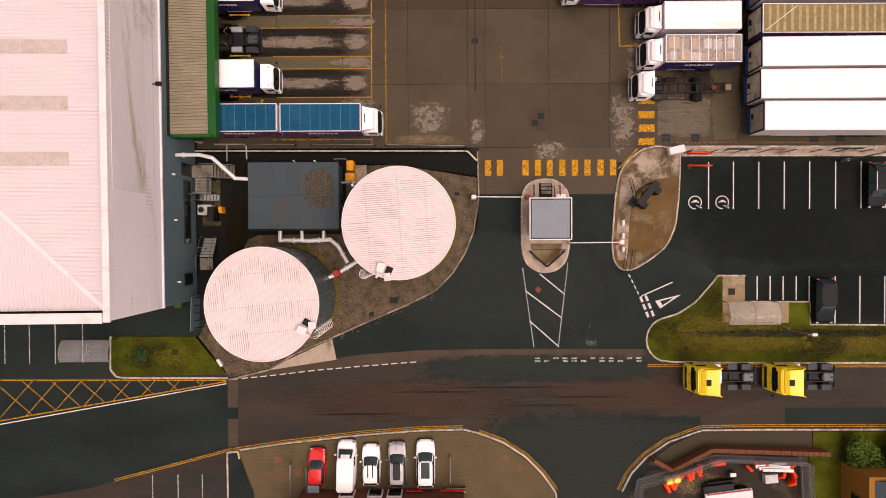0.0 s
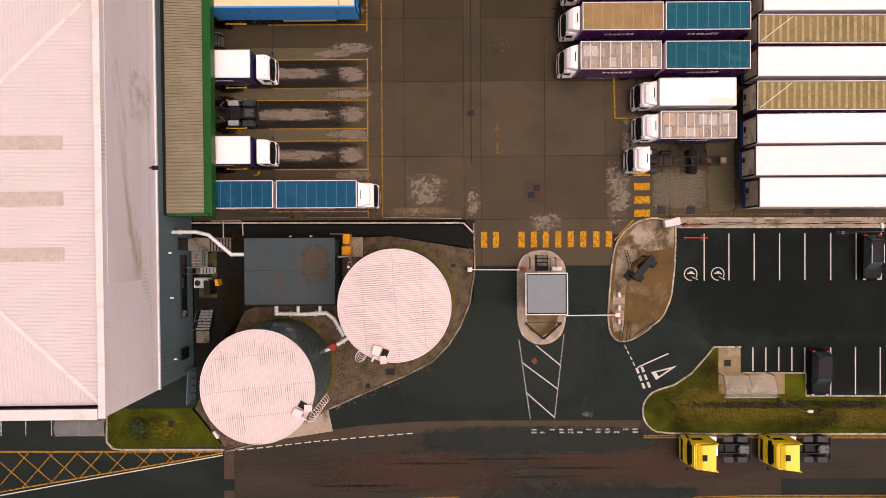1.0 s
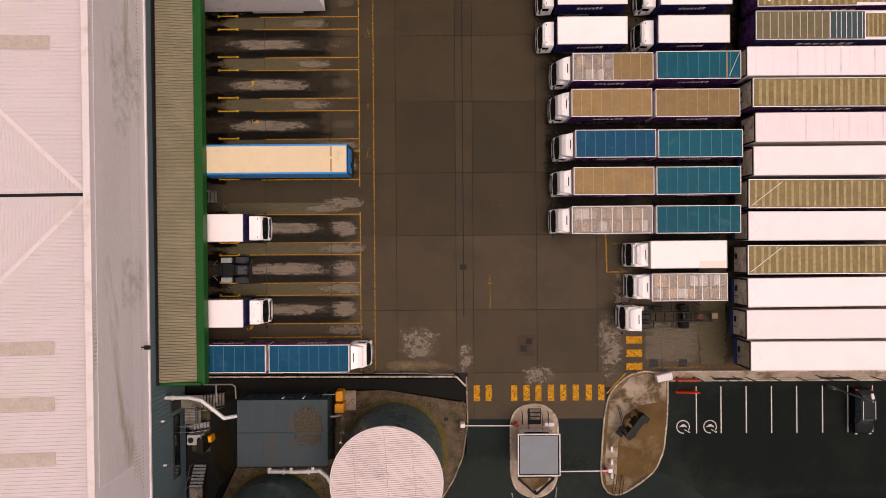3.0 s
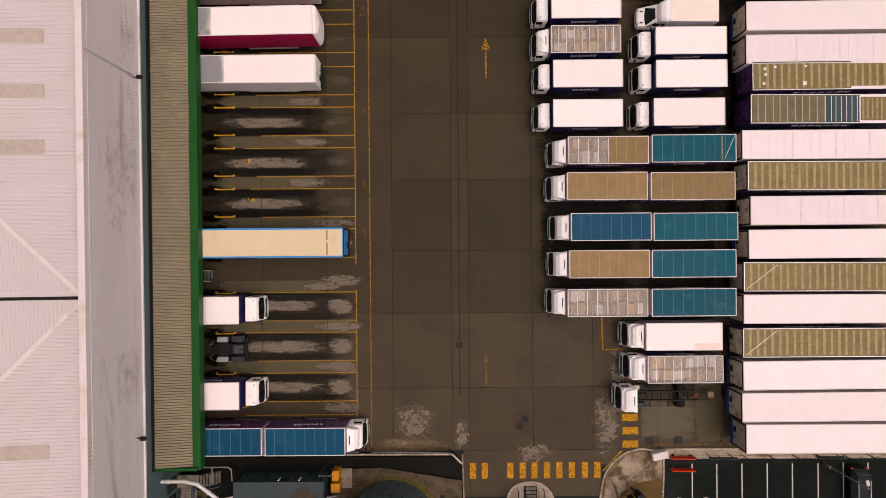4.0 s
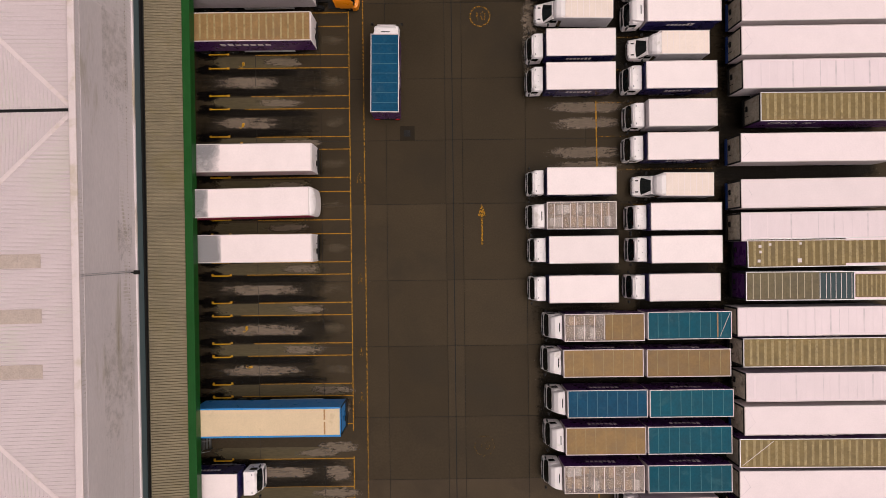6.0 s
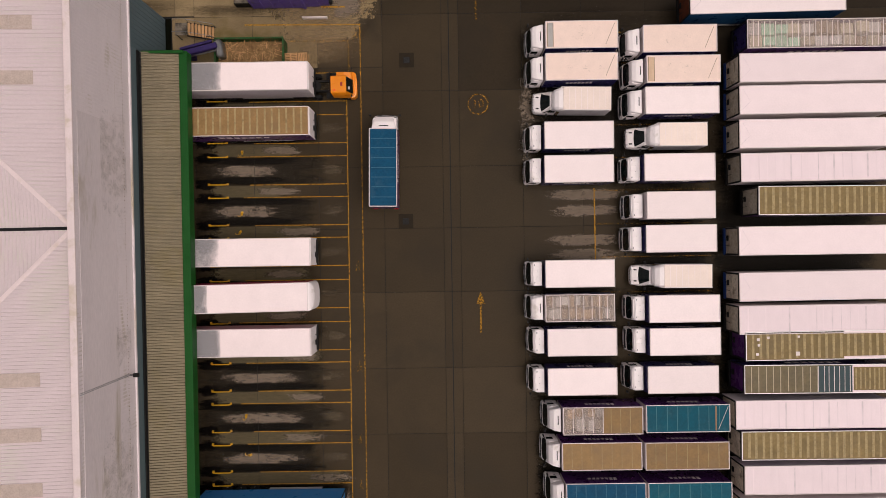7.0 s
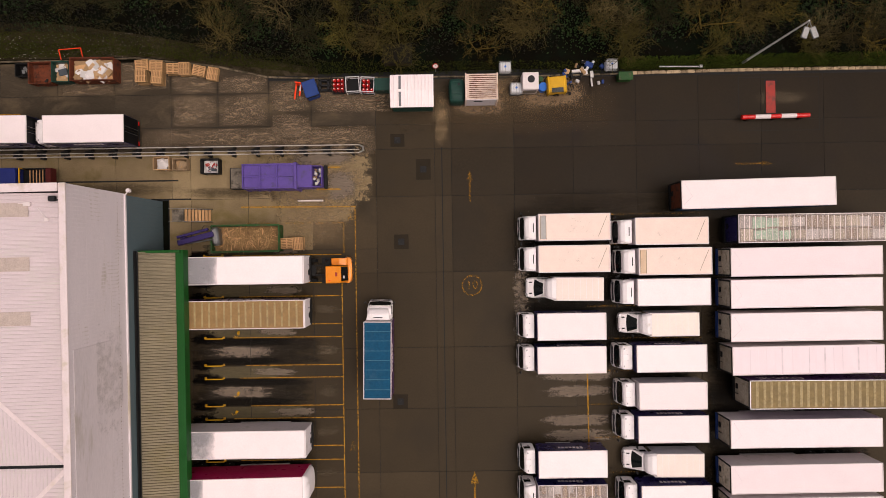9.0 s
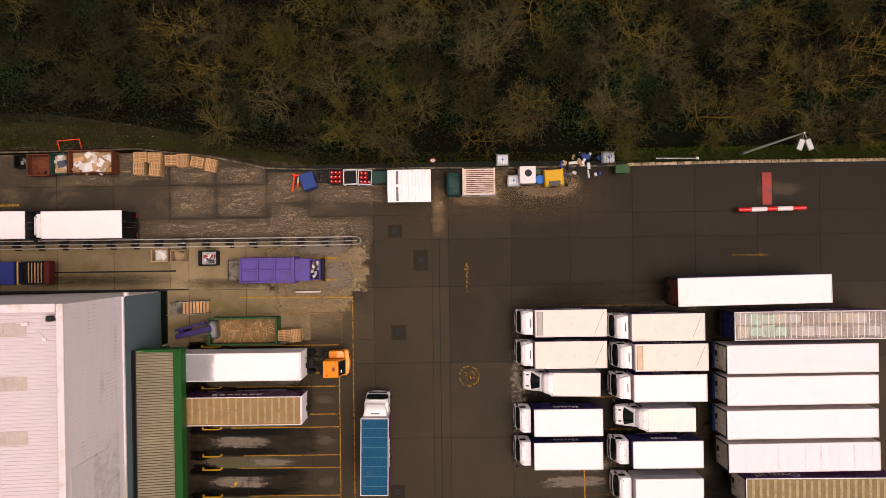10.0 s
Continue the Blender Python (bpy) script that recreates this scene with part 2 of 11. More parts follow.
ROOF_WHITE = mat("white_profiled_roof_sheet", (0.63, 0.53, 0.54), 0.5, amt=0.06, grain=6, blotch=0.35, bump=0.03, dirt=(0.6, 0.54, 0.5), dirt_amt=0.3)
CLADDING = mat("pale_grey_wall_cladding", (0.74, 0.66, 0.67), 0.5, amt=0.07, grain=6, blotch=0.5, bump=0.02, dirt=(0.45, 0.38, 0.28), dirt_amt=0.12, stretch=(1, 0.3, 1))
CLADDING_OLD = mat("dulled_wall_panel", (0.69, 0.61, 0.615), 0.55, amt=0.1, grain=6, blotch=0.4, bump=0.02, dirt=(0.36, 0.30, 0.2), dirt_amt=0.15, stretch=(1, 0.25, 1))
WALL_DARK = mat("slate_grey_wall_cladding", (0.1000, 0.1430, 0.1560), 0.5, amt=0.1, grain=8, blotch=0.6, bump=0.03)
CAP_WHITE = mat("white_parapet_cap", (0.74, 0.625, 0.62), 0.5, amt=0.06, grain=8, blotch=0.8, bump=0.02, dirt=(0.6, 0.5, 0.42), dirt_amt=0.3)
BLACK_GAP = mat("black_gutter_lining", (0.012, 0.012, 0.012), 0.7, amt=0.2)
SKYLIGHT = mat("grp_rooflight", (0.49, 0.395, 0.345), 0.5, amt=0.2, grain=10, blotch=1.5, bump=0.05)
GREEN = mat("green_painted_fascia", (0.006, 0.074, 0.012), 0.4, amt=0.15, grain=12, blotch=0.6, bump=0.03)
CANOPY = mat("weathered_canopy_sheet", (0.238, 0.199, 0.132), 0.7, amt=0.26, grain=12, blotch=0.4, bump=0.05, dirt=(0.22, 0.18, 0.10), dirt_amt=0.15)
TANK_TOP = mat("white_tank_cover_sheet", (0.64, 0.52, 0.51), 0.5, amt=0.07, grain=8, blotch=0.6, bump=0.03, dirt=(0.6, 0.5, 0.45), dirt_amt=0.15)
GROOVE_SHADE = mat("shaded_sheet_groove", (0.43, 0.34, 0.335), 0.6, amt=0.35, grain=3, blotch=1.5, bump=0.02)
GROOVE_DARK = mat("dark_sheet_fixing", (0.16, 0.13, 0.125), 0.6, amt=0.3)
TANK_WALL = mat("dark_slate_tank_panel", (0.056, 0.092, 0.098), 0.32, amt=0.25, grain=4, blotch=0.5, bump=0.02, dirt=(0.08, 0.095, 0.095), dirt_amt=0.25)
PLANT_ROOF = mat("slate_blue_roof_panel", (0.040, 0.055, 0.061), 0.5, amt=0.16, grain=8, blotch=0.5, bump=0.02, dirt=(0.07, 0.05, 0.04), dirt_amt=0.1, each=0.02)
GALV = mat("galvanised_steel", (0.25, 0.248, 0.24), 0.38, 0.85, amt=0.15, grain=12, blotch=3, bump=0.03)
PIPE_WHITE = mat("pale_insulated_pipe", (0.66, 0.64, 0.62), 0.45, 0.2, amt=0.12, grain=10, blotch=2, bump=0.03)
STEEL_DARK = mat("dark_chassis_steel", (0.011, 0.0107, 0.0104), 0.55, 0.2, amt=0.3, grain=14, blotch=3)
RUBBER = mat("tyre_rubber", (0.008, 0.008, 0.008), 0.8, amt=0.2)
RIM = mat("silver_wheel_rim", (0.42, 0.42, 0.42), 0.45, 0.6, amt=0.15)
GLASS = mat("dark_vehicle_glass", (0.006, 0.010, 0.010), 0.12, amt=0.1, bump=0, spec=0.32)
CAR_GLASS = mat("tinted_car_glass", (0.022, 0.034, 0.038), 0.15, amt=0.3, blotch=1.2, bump=0, spec=0.5)
WHITE = mat("white_vehicle_paint", (0.9373, 0.8639, 0.8586), 0.4, amt=0.05, grain=10, blotch=0.7, bump=0.01, dirt=(0.62, 0.56, 0.5), dirt_amt=0.1, each=0.03, coat=0.2)
WHITE_ROOF = mat("white_box_roof", (0.925, 0.80, 0.795), 0.5, amt=0.05, grain=8, blotch=0.5, bump=0.02, each=0.04)
SEMI_ROOF = mat("rosy_white_trailer_roof", (0.90, 0.765, 0.775), 0.5, amt=0.05, grain=8, blotch=0.5, bump=0.02, each=0.05)
PINK_ROOF = mat("off_white_trailer_roof", (0.84, 0.705, 0.73), 0.45, amt=0.06, grain=8, blotch=0.4, bump=0.02, each=0.05, stretch=(2.5, 1, 1))
LUTON_ROOF = mat("cream_van_roof", (0.90, 0.76, 0.68), 0.5, amt=0.06, grain=8, blotch=0.8, bump=0.02, each=0.04)
TAN_ROOF = mat("dirty_cream_roof", (0.89, 0.70, 0.61), 0.6, amt=0.06, grain=8, blotch=1.2, bump=0.03)
BLUE_ROOF = mat("blue_translucent_roof", (0.0035, 0.0620, 0.1265), 0.45, amt=0.2, grain=5, blotch=0.8, bump=0.02, dirt=(0.02, 0.085, 0.15), dirt_amt=0.25, each=0.12, spec=0.08)
TEAL_ROOF = mat("teal_translucent_roof", (0.0020, 0.0810, 0.1207), 0.45, amt=0.2, grain=5, blotch=0.8, bump=0.02, dirt=(0.02, 0.11, 0.14), dirt_amt=0.22, each=0.12, spec=0.08)
TEAL_RIB = mat("pale_teal_seam", (0.035, 0.165, 0.195), 0.5, amt=0.2)
BLUE_RIB = mat("pale_blue_seam", (0.035, 0.135, 0.195), 0.5, amt=0.2)
GOLD_ROOF = mat("amber_translucent_roof", (0.2107, 0.1462, 0.0576), 0.5, amt=0.28, grain=4, blotch=0.7, bump=0.02, dirt=(0.17, 0.118, 0.045), dirt_amt=0.35, each=0.15)
GOLD_RIB = mat("pale_amber_roof_bow", (0.3575, 0.2695, 0.1298), 0.5, amt=0.3, grain=8, blotch=2, dirt=(0.25, 0.18, 0.08), dirt_amt=0.3)
CREAM_ROOF = mat("clean_cream_roof", (0.72, 0.56, 0.37), 0.5, amt=0.07, grain=8, blotch=0.5, bump=0.02, dirt=(0.5, 0.36, 0.22), dirt_amt=0.02)
ORANGE_TAN = mat("orange_tan_translucent_roof", (0.2666, 0.1600, 0.0651), 0.5, amt=0.22, grain=5, blotch=0.9, bump=0.02, dirt=(0.24, 0.15, 0.07), dirt_amt=0.35, each=0.15)
# shade under and between parked lorries, painted as a dark film
LORRY_SHADE = stain_mat("painted_lorry_shade", (0.011, 0.0088, 0.0065), 0.5, 0.95, 0.5, (0.5, 1.3, 1), 0.8)
CLEAR_ROOF = mat("clear_fibreglass_roof", (0.66, 0.54, 0.47), 0.35, amt=0.1, grain=6, blotch=0.9, bump=0.01, clear=0.75)
RIB_WHITE = mat("white_roof_bow", (0.74, 0.65, 0.635), 0.5, amt=0.08)
RAIL_ALU = mat("aluminium_edge_rail", (0.62, 0.6, 0.6), 0.4, 0.5, amt=0.1)
NAVY = mat("navy_blue_side_panel", (0.018, 0.014, 0.085), 0.3, amt=0.15, grain=6, blotch=1, bump=0.01, coat=0.3)
PURPLE = mat("purple_side_panel", (0.075, 0.018, 0.11), 0.3, amt=0.2, grain=6, blotch=1, bump=0.01, coat=0.3, each=0.15)
SIDE_WHITE = mat("white_side_panel", (0.68, 0.60, 0.60), 0.4, amt=0.08, grain=6, blotch=1, bump=0.01, dirt=(0.5, 0.45, 0.4), dirt_amt=0.2)
TEAL_SIDE = mat("deep_blue_side_panel", (0.008, 0.055, 0.13), 0.35, amt=0.2, bump=0.01)
MAGENTA = mat("magenta_side_panel", (0.40, 0.006, 0.075), 0.35, amt=0.1, bump=0.01)
SKY_BLUE = mat("bright_blue_side_panel", (0.03, 0.25, 0.6), 0.35, amt=0.1, bump=0.01)
BULKHEAD = mat("grimy_front_bulkhead", (0.48, 0.41, 0.32), 0.6, amt=0.3, grain=6, blotch=1.5, dirt=(0.24, 0.19, 0.13), dirt_amt=0.35, each=0.3)
PLY = mat("plywood_load_floor", (0.28, 0.19, 0.11), 0.7, amt=0.25, grain=8, blotch=2)
CARD = mat("brown_cardboard", (0.40, 0.25, 0.13), 0.85, amt=0.2, grain=10, blotch=2, each=0.35)
PALE_GOODS = mat("beige_wrapped_goods", (0.60, 0.52, 0.38), 0.6, amt=0.15, each=0.2)
WRAP = mat("white_wrapped_goods", (0.62, 0.58, 0.56), 0.5, amt=0.12, each=0.2)
DARK_GOODS = mat("dark_wrapped_goods", (0.06, 0.07, 0.08), 0.5, amt=0.2, each=0.3)
ORANGE = mat("orange_cab_paint", (0.7875, 0.2328, 0.0075), 0.35, amt=0.06, bump=0.01, coat=0.4)
ORANGE_PLASTIC = mat("orange_plastic", (0.85, 0.055, 0.012), 0.5, amt=0.12)
YELLOW_PAINT = mat("yellow_cab_paint", (0.92, 0.60, 0.025), 0.32, amt=0.05, bump=0.01, coat=0.4)
YELLOW_STEEL = mat("yellow_guide_rail_paint", (0.62, 0.33, 0.015), 0.45, amt=0.15, dirt=(0.3, 0.17, 0.03), dirt_amt=0.3)
RED = mat("red_vehicle_paint", (0.62, 0.015, 0.012), 0.3, amt=0.06, bump=0.01, coat=0.5)
RED_DULL = mat("red_painted_steel", (0.35, 0.035, 0.025), 0.5, amt=0.2, blotch=2, dirt=(0.16, 0.04, 0.03), dirt_amt=0.35)
BLACK_PAINT = mat("black_vehicle_paint", (0.006, 0.0065, 0.0075), 0.4, amt=0.1, bump=0.01, spec=0.1)
GREY_PAINT = mat("silver_grey_vehicle_paint", (0.34, 0.31, 0.31), 0.3, 0.4, amt=0.06, bump=0.01, coat=0.5)
BLACK_PLASTIC = mat("black_plastic", (0.02, 0.02, 0.021), 0.5, amt=0.2)
LAMP_RED = mat("red_lens", (0.5, 0.01, 0.01), 0.25, amt=0.05, bump=0)
LAMP_CLEAR = mat("headlamp_lens", (0.32, 0.32, 0.33), 0.15, 0.3, amt=0.05, bump=0)
VIOLET = mat("violet_painted_steel", (0.1080, 0.0660, 0.2700), 0.45, amt=0.15, blotch=1.5, bump=0.04, dirt=(0.08, 0.06, 0.14), dirt_amt=0.3)
SKIP_GREEN = mat("green_painted_skip", (0.0180, 0.0715, 0.0180), 0.5, amt=0.2, blotch=2, dirt=(0.08, 0.07, 0.03), dirt_amt=0.3)
DARK_GREEN = mat("dark_green_paint", (0.0090, 0.0450, 0.0338), 0.4, amt=0.15, blotch=2)
RUST = mat("rusty_steel", (0.1425, 0.0375, 0.0165), 0.8, amt=0.3, blotch=2.5, dirt=(0.0525, 0.0225, 0.0150), dirt_amt=0.4)
WOOD = mat("pale_pallet_timber", (0.52, 0.29, 0.135), 0.8, amt=0.2, grain=14, blotch=3, each=0.2)
SPLIT_WOOD = mat("split_timber", (0.32, 0.195, 0.085), 0.85, amt=0.3, grain=14, blotch=3, each=0.35)
SCRAP_WOOD = mat("broken_timber", (0.25, 0.15, 0.07), 0.85, amt=0.3, grain=14, blotch=3, each=0.3, ground=True)
BLUE_BIN = mat("blue_plastic_bin", (0.02, 0.05, 0.19), 0.5, amt=0.15)
BLUE_TUB = mat("bright_blue_tub", (0.02, 0.14, 0.5), 0.5, amt=0.1)
IBC = mat("milky_tank_plastic", (0.62, 0.62, 0.63), 0.45, amt=0.1, blotch=3)
TIN_STRIPE = mat("pale_corrugated_container", (0.74, 0.58, 0.49), 0.6, amt=0.12, blotch=2, dirt=(0.45, 0.27, 0.17), dirt_amt=0.2)
KIOSK_ROOF = mat("grey_flat_roof_membrane", (0.2, 0.215, 0.235), 0.6, amt=0.1, grain=12, blotch=0.7, bump=0.03)
BRICKISH = mat("brown_brick_wall", (0.15, 0.052, 0.026), 0.85, amt=0.3, grain=18, blotch=2, bump=0.2)
TILE_RED = mat("red_brown_fascia", (0.16, 0.045, 0.025), 0.75, amt=0.25, grain=14, blotch=2)
BARK = mat("bare_twig_bark", (0.076, 0.049, 0.015), 0.9, amt=0.35, grain=6, blotch=0.6, bump=0.1, each=0.4)
TWIG_ROSE = mat("rosy_brown_twig", (0.0849, 0.0641, 0.0242), 0.9, amt=0.6, grain=3, blotch=0.8, bump=0, each=0.5)
TWIG_BROWN = mat("brown_twig", (0.0665, 0.0493, 0.0136), 0.9, amt=0.6, grain=3, blotch=0.8, bump=0, each=0.5)
TWIG_OLIVE = mat("olive_twig", (0.0748, 0.0595, 0.0110), 0.9, amt=0.6, grain=3, blotch=0.8, bump=0, each=0.5)
TWIG_STRAW = mat("straw_twig", (0.1275, 0.0867, 0.0153), 0.9, amt=0.6, grain=3, blotch=0.8, bump=0, each=0.5)
TWIG_DARK = mat("dark_twig", (0.0255, 0.0221, 0.0068), 0.9, amt=0.6, grain=3, blotch=0.8, bump=0, each=0.5)
LEAF = mat("dark_ivy_leaf", (0.0105, 0.0240, 0.0036), 0.6, amt=0.5, grain=3, blotch=0.8, bump=0, each=0.3)
LEAF_BRIGHT = mat("bright_hedge_leaf", (0.085, 0.135, 0.012), 0.6, amt=0.5, grain=4, blotch=1.5, bump=0, each=0.2)
# lowered to near black as well, for the same gaps
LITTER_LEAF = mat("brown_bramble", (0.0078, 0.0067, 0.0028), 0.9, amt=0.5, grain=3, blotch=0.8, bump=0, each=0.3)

RUST_DOT = mat("rusty_sheet_fixing", (0.30, 0.22, 0.14), 0.8, amt=0.3)
WALL_GRIME = stain_mat("olive_wall_grime", (0.30, 0.25, 0.15), 0.7, 0.16, 1.2, (1, 0.5, 0.5), 0.5, 0.3, 0.4, 0.4, 2.0)
APRON = mat("ochre_apron_concrete", (0.235, 0.172, 0.095), 0.75, ground=True, amt=0.28, grain=9, blotch=0.35, bump=0.08, dirt=(0.15, 0.112, 0.045), dirt_amt=0.3, each=0.14)
NORTH_CONC = mat("damp_service_road_concrete", (0.0499, 0.0382, 0.0257), 0.55, ground=True, amt=0.35, grain=9, blotch=0.45, bump=0.06, dirt=(0.1053, 0.0764, 0.0468), dirt_amt=0.4, stretch=(0.5, 1, 1), each=0.12)
WEATHERED = mat("weathered_walkway_steel", (0.17, 0.142, 0.11), 0.7, amt=0.35, grain=8, blotch=1.5, dirt=(0.05, 0.042, 0.032), dirt_amt=0.4)
KIOSK_PALE = mat("dull_grey_casing", (0.42, 0.40, 0.38), 0.5, amt=0.15, blotch=2)
MOSS_CONC = mat("mossy_damp_concrete", (0.072, 0.058, 0.030), 0.9, ground=True, amt=0.4, grain=9, blotch=1.2, dirt=(0.03, 0.026, 0.014), dirt_amt=0.4)
STONY_BANK = mat("stony_grass_bank", (0.0276, 0.0216, 0.0108), 0.95, ground=True, amt=0.8, grain=9, blotch=0.8, bump=0.5, dirt=(0.0720, 0.0552, 0.0372), dirt_amt=0.25)
BANK_GRASS = mat("green_winter_grass", (0.040, 0.060, 0.008), 0.85, amt=0.6, bump=0, ground=True, blotch=0.4)
RANK_GRASS = mat("rank_winter_grass", (0.0289, 0.0323, 0.0059), 0.85, amt=0.5, bump=0, ground=True, blotch=0.5)
PINK_SEAM = mat("dulled_roof_seam", (0.76, 0.64, 0.665), 0.5, amt=0.12, dirt=(0.62, 0.53, 0.55), dirt_amt=0.4)
TIPPER_BLUE = mat("blue_tipper_paint", (0.02, 0.03, 0.16), 0.4, amt=0.15, bump=0.01)
OLIVE_ROOF = mat("olive_grey_roof_sheet", (0.155, 0.122, 0.066), 0.5, amt=0.22, grain=5, blotch=0.8, bump=0.02, dirt=(0.11, 0.088, 0.05), dirt_amt=0.3)
OLIVE_SLAT = mat("pale_roof_slat", (0.46, 0.38, 0.27), 0.5, amt=0.15)
TEAL_DARK = mat("dark_teal_roof_section", (0.035, 0.062, 0.068), 0.5, amt=0.15)
BLUE_SKIRT = mat("blue_painted_headboard_foot", (0.010, 0.034, 0.14), 0.45, amt=0.2)
MINT_GOODS = mat("mint_green_wrapped_goods", (0.38, 0.70, 0.50), 0.5, amt=0.15, each=0.2)
BAY_FILM = stain_mat("darker_bay_asphalt", (0.0055, 0.0068, 0.0062), 0.6, 1.0, 0.35, (1, 1, 1), 0.35)
PALE_STEEL = mat("dull_galvanised_pale", (0.30, 0.31, 0.32), 0.5, 0.2, amt=0.2)
DARK_STEEL_WORN = mat("greasy_steel", (0.075, 0.078, 0.085), 0.4, 0.3, amt=0.3)
BLACK_GUARD = mat("black_plastic_mudguard", (0.030, 0.032, 0.036), 0.45, amt=0.3, blotch=3)
DARK_SHRUB = mat("dark_shrub_leaf", (0.022, 0.046, 0.008), 0.6, amt=0.5, bump=0)
YARD_SOUTH = mat("paler_yard_concrete", (0.0690, 0.0500, 0.0318), 0.5, ground=True, amt=0.25, grain=9, blotch=0.2, bump=0.05, dirt=(0.05, 0.037, 0.026), dirt_amt=0.3, each=0.10)
NORTH_WORN = stain_mat("streaky_worn_concrete", (0.205, 0.148, 0.096), 0.8, 0.36, 0.8, (0.45, 2.2, 1), 0.78, 0.17, 0.07, 0.07, 2.6)
BAY_WORN = stain_mat("worn_lorry_bay", (0.18, 0.145, 0.105), 0.8, 0.46, 0.8, (0.6, 1.6, 1), 0.65, 0.12, 0.07, 0.07, 2.6)
APRON_EDGE = stain_mat("ragged_apron_edge", (0.235, 0.172, 0.095), 0.8, 0.85, 0.7, (1, 1, 1), 0.95, 0.08, 0.5, 0.12, 2.0)
YARD_DARK = mat("darkest_yard_concrete", (0.0253, 0.0182, 0.0114), 0.4, ground=True, amt=0.22, grain=5, blotch=0.2, bump=0.05, dirt=(0.022, 0.016, 0.012), dirt_amt=0.35, each=0.12)
DOCK_BLACK = stain_mat("black_dock_end", (0.005, 0.004, 0.0035), 0.4, 0.52, 1.2, (0.5, 1.5, 1), 0.92, 0.1, 0.5, 0.35, 2.4)
YARD_MID = mat("mid_tone_yard_concrete", (0.0534, 0.0389, 0.0235), 0.45, ground=True, amt=0.24, grain=5, blotch=0.16, bump=0.05, dirt=(0.0414, 0.0313, 0.0202), dirt_amt=0.35, each=0.12)
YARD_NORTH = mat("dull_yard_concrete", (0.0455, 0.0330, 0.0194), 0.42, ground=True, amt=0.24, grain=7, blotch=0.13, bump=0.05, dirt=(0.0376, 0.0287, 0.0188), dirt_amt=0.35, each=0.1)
YARD_DARKER = mat("darker_yard_concrete", (0.0368, 0.0267, 0.0161), 0.42, ground=True, amt=0.24, grain=5, blotch=0.16, bump=0.05, dirt=(0.032, 0.024, 0.016), dirt_amt=0.35, each=0.12)
TAN_PATCH = mat("peach_roof_patch", (0.66, 0.47, 0.32), 0.55, amt=0.12)
ROOF_SMEAR = stain_mat("brown_roof_smears", (0.50, 0.36, 0.24), 0.6, -0.2, 1.2, (1, 1.3, 1), 0.5, 0.12, 0.1, 0.1, 2.2)
BARE_PATCH = stain_mat("bare_muddy_grass", (0.026, 0.018, 0.009), 0.95, 0.42, 0.7, (0.7, 1, 1), 0.85)
MOSS_PATCH = stain_mat("bright_moss_in_grass", (0.15, 0.125, 0.012), 0.95, 0.36, 0.9, (0.8, 1, 1), 0.75)
PARK_ASPHALT = mat("black_car_park_asphalt", (0.0115, 0.0152, 0.0134), 0.65, ground=True, amt=0.35, grain=25, blotch=0.2, bump=0.12, dirt=(0.019, 0.0225, 0.0195), dirt_amt=0.3)
CRACK = stain_mat("cracked_seam", (0.006, 0.005, 0.005), 0.7, 0.62, 2.0, (0.6, 2.0, 1), 0.35)
PASSAGE_ASPHALT = mat("damp_black_asphalt", (0.009, 0.0088, 0.0080), 0.6, ground=True, amt=0.35, grain=20, blotch=0.4, bump=0.12)
GENSET_ORANGE = mat("orange_yellow_enamel", (0.74, 0.29, 0.012), 0.42, amt=0.2, grain=6, blotch=1.5, bump=0.02)
RED_WEAR = stain_mat("rusty_road_wear", (0.072, 0.042, 0.030), 0.7, 0.55, 0.7, (0.22, 1.6, 1), 0.6)
GREY_WEAR = stain_mat("grey_polished_asphalt", (0.026, 0.0315, 0.0272), 0.6, 0.85, 0.4, (1, 0.8, 1), 0.75)
TAR = mat("black_tar_joint", (0.007, 0.007, 0.0065), 0.6, amt=0.3, grain=10, blotch=2)
DRY_GRASS = stain_mat("straw_coloured_grass", (0.17, 0.115, 0.02), 0.9, 0.5, 0.7, (1, 1, 1), 0.6)
# grey film that paints the shading of trailer roofs near the canopy
DOCK_SHADE = stain_mat("painted_roof_end_shading", (0.17, 0.19, 0.205), 0.5, 0.75, 0.3, (0.4, 0.3, 1), 0.6, 0.2, 0.2, 0.02, 0.5)
STORE_MUD = stain_mat("brown_mud_wash", (0.115, 0.078, 0.044), 0.8, 0.62, 0.35, (0.6, 1.3, 1), 0.65, 0.3, 0.3, 0.4, 1.6)
DUST_FILM = stain_mat("thin_dust_film", (0.13, 0.10, 0.065), 0.8, 0.3, 0.6, (0.5, 1.3, 1), 0.6)
PALE_RAIL = mat("weathered_pale_galvanising", (0.44, 0.40, 0.36), 0.55, amt=0.2, grain=10, blotch=2, bump=0.03, dirt=(0.2, 0.15, 0.1), dirt_amt=0.25)


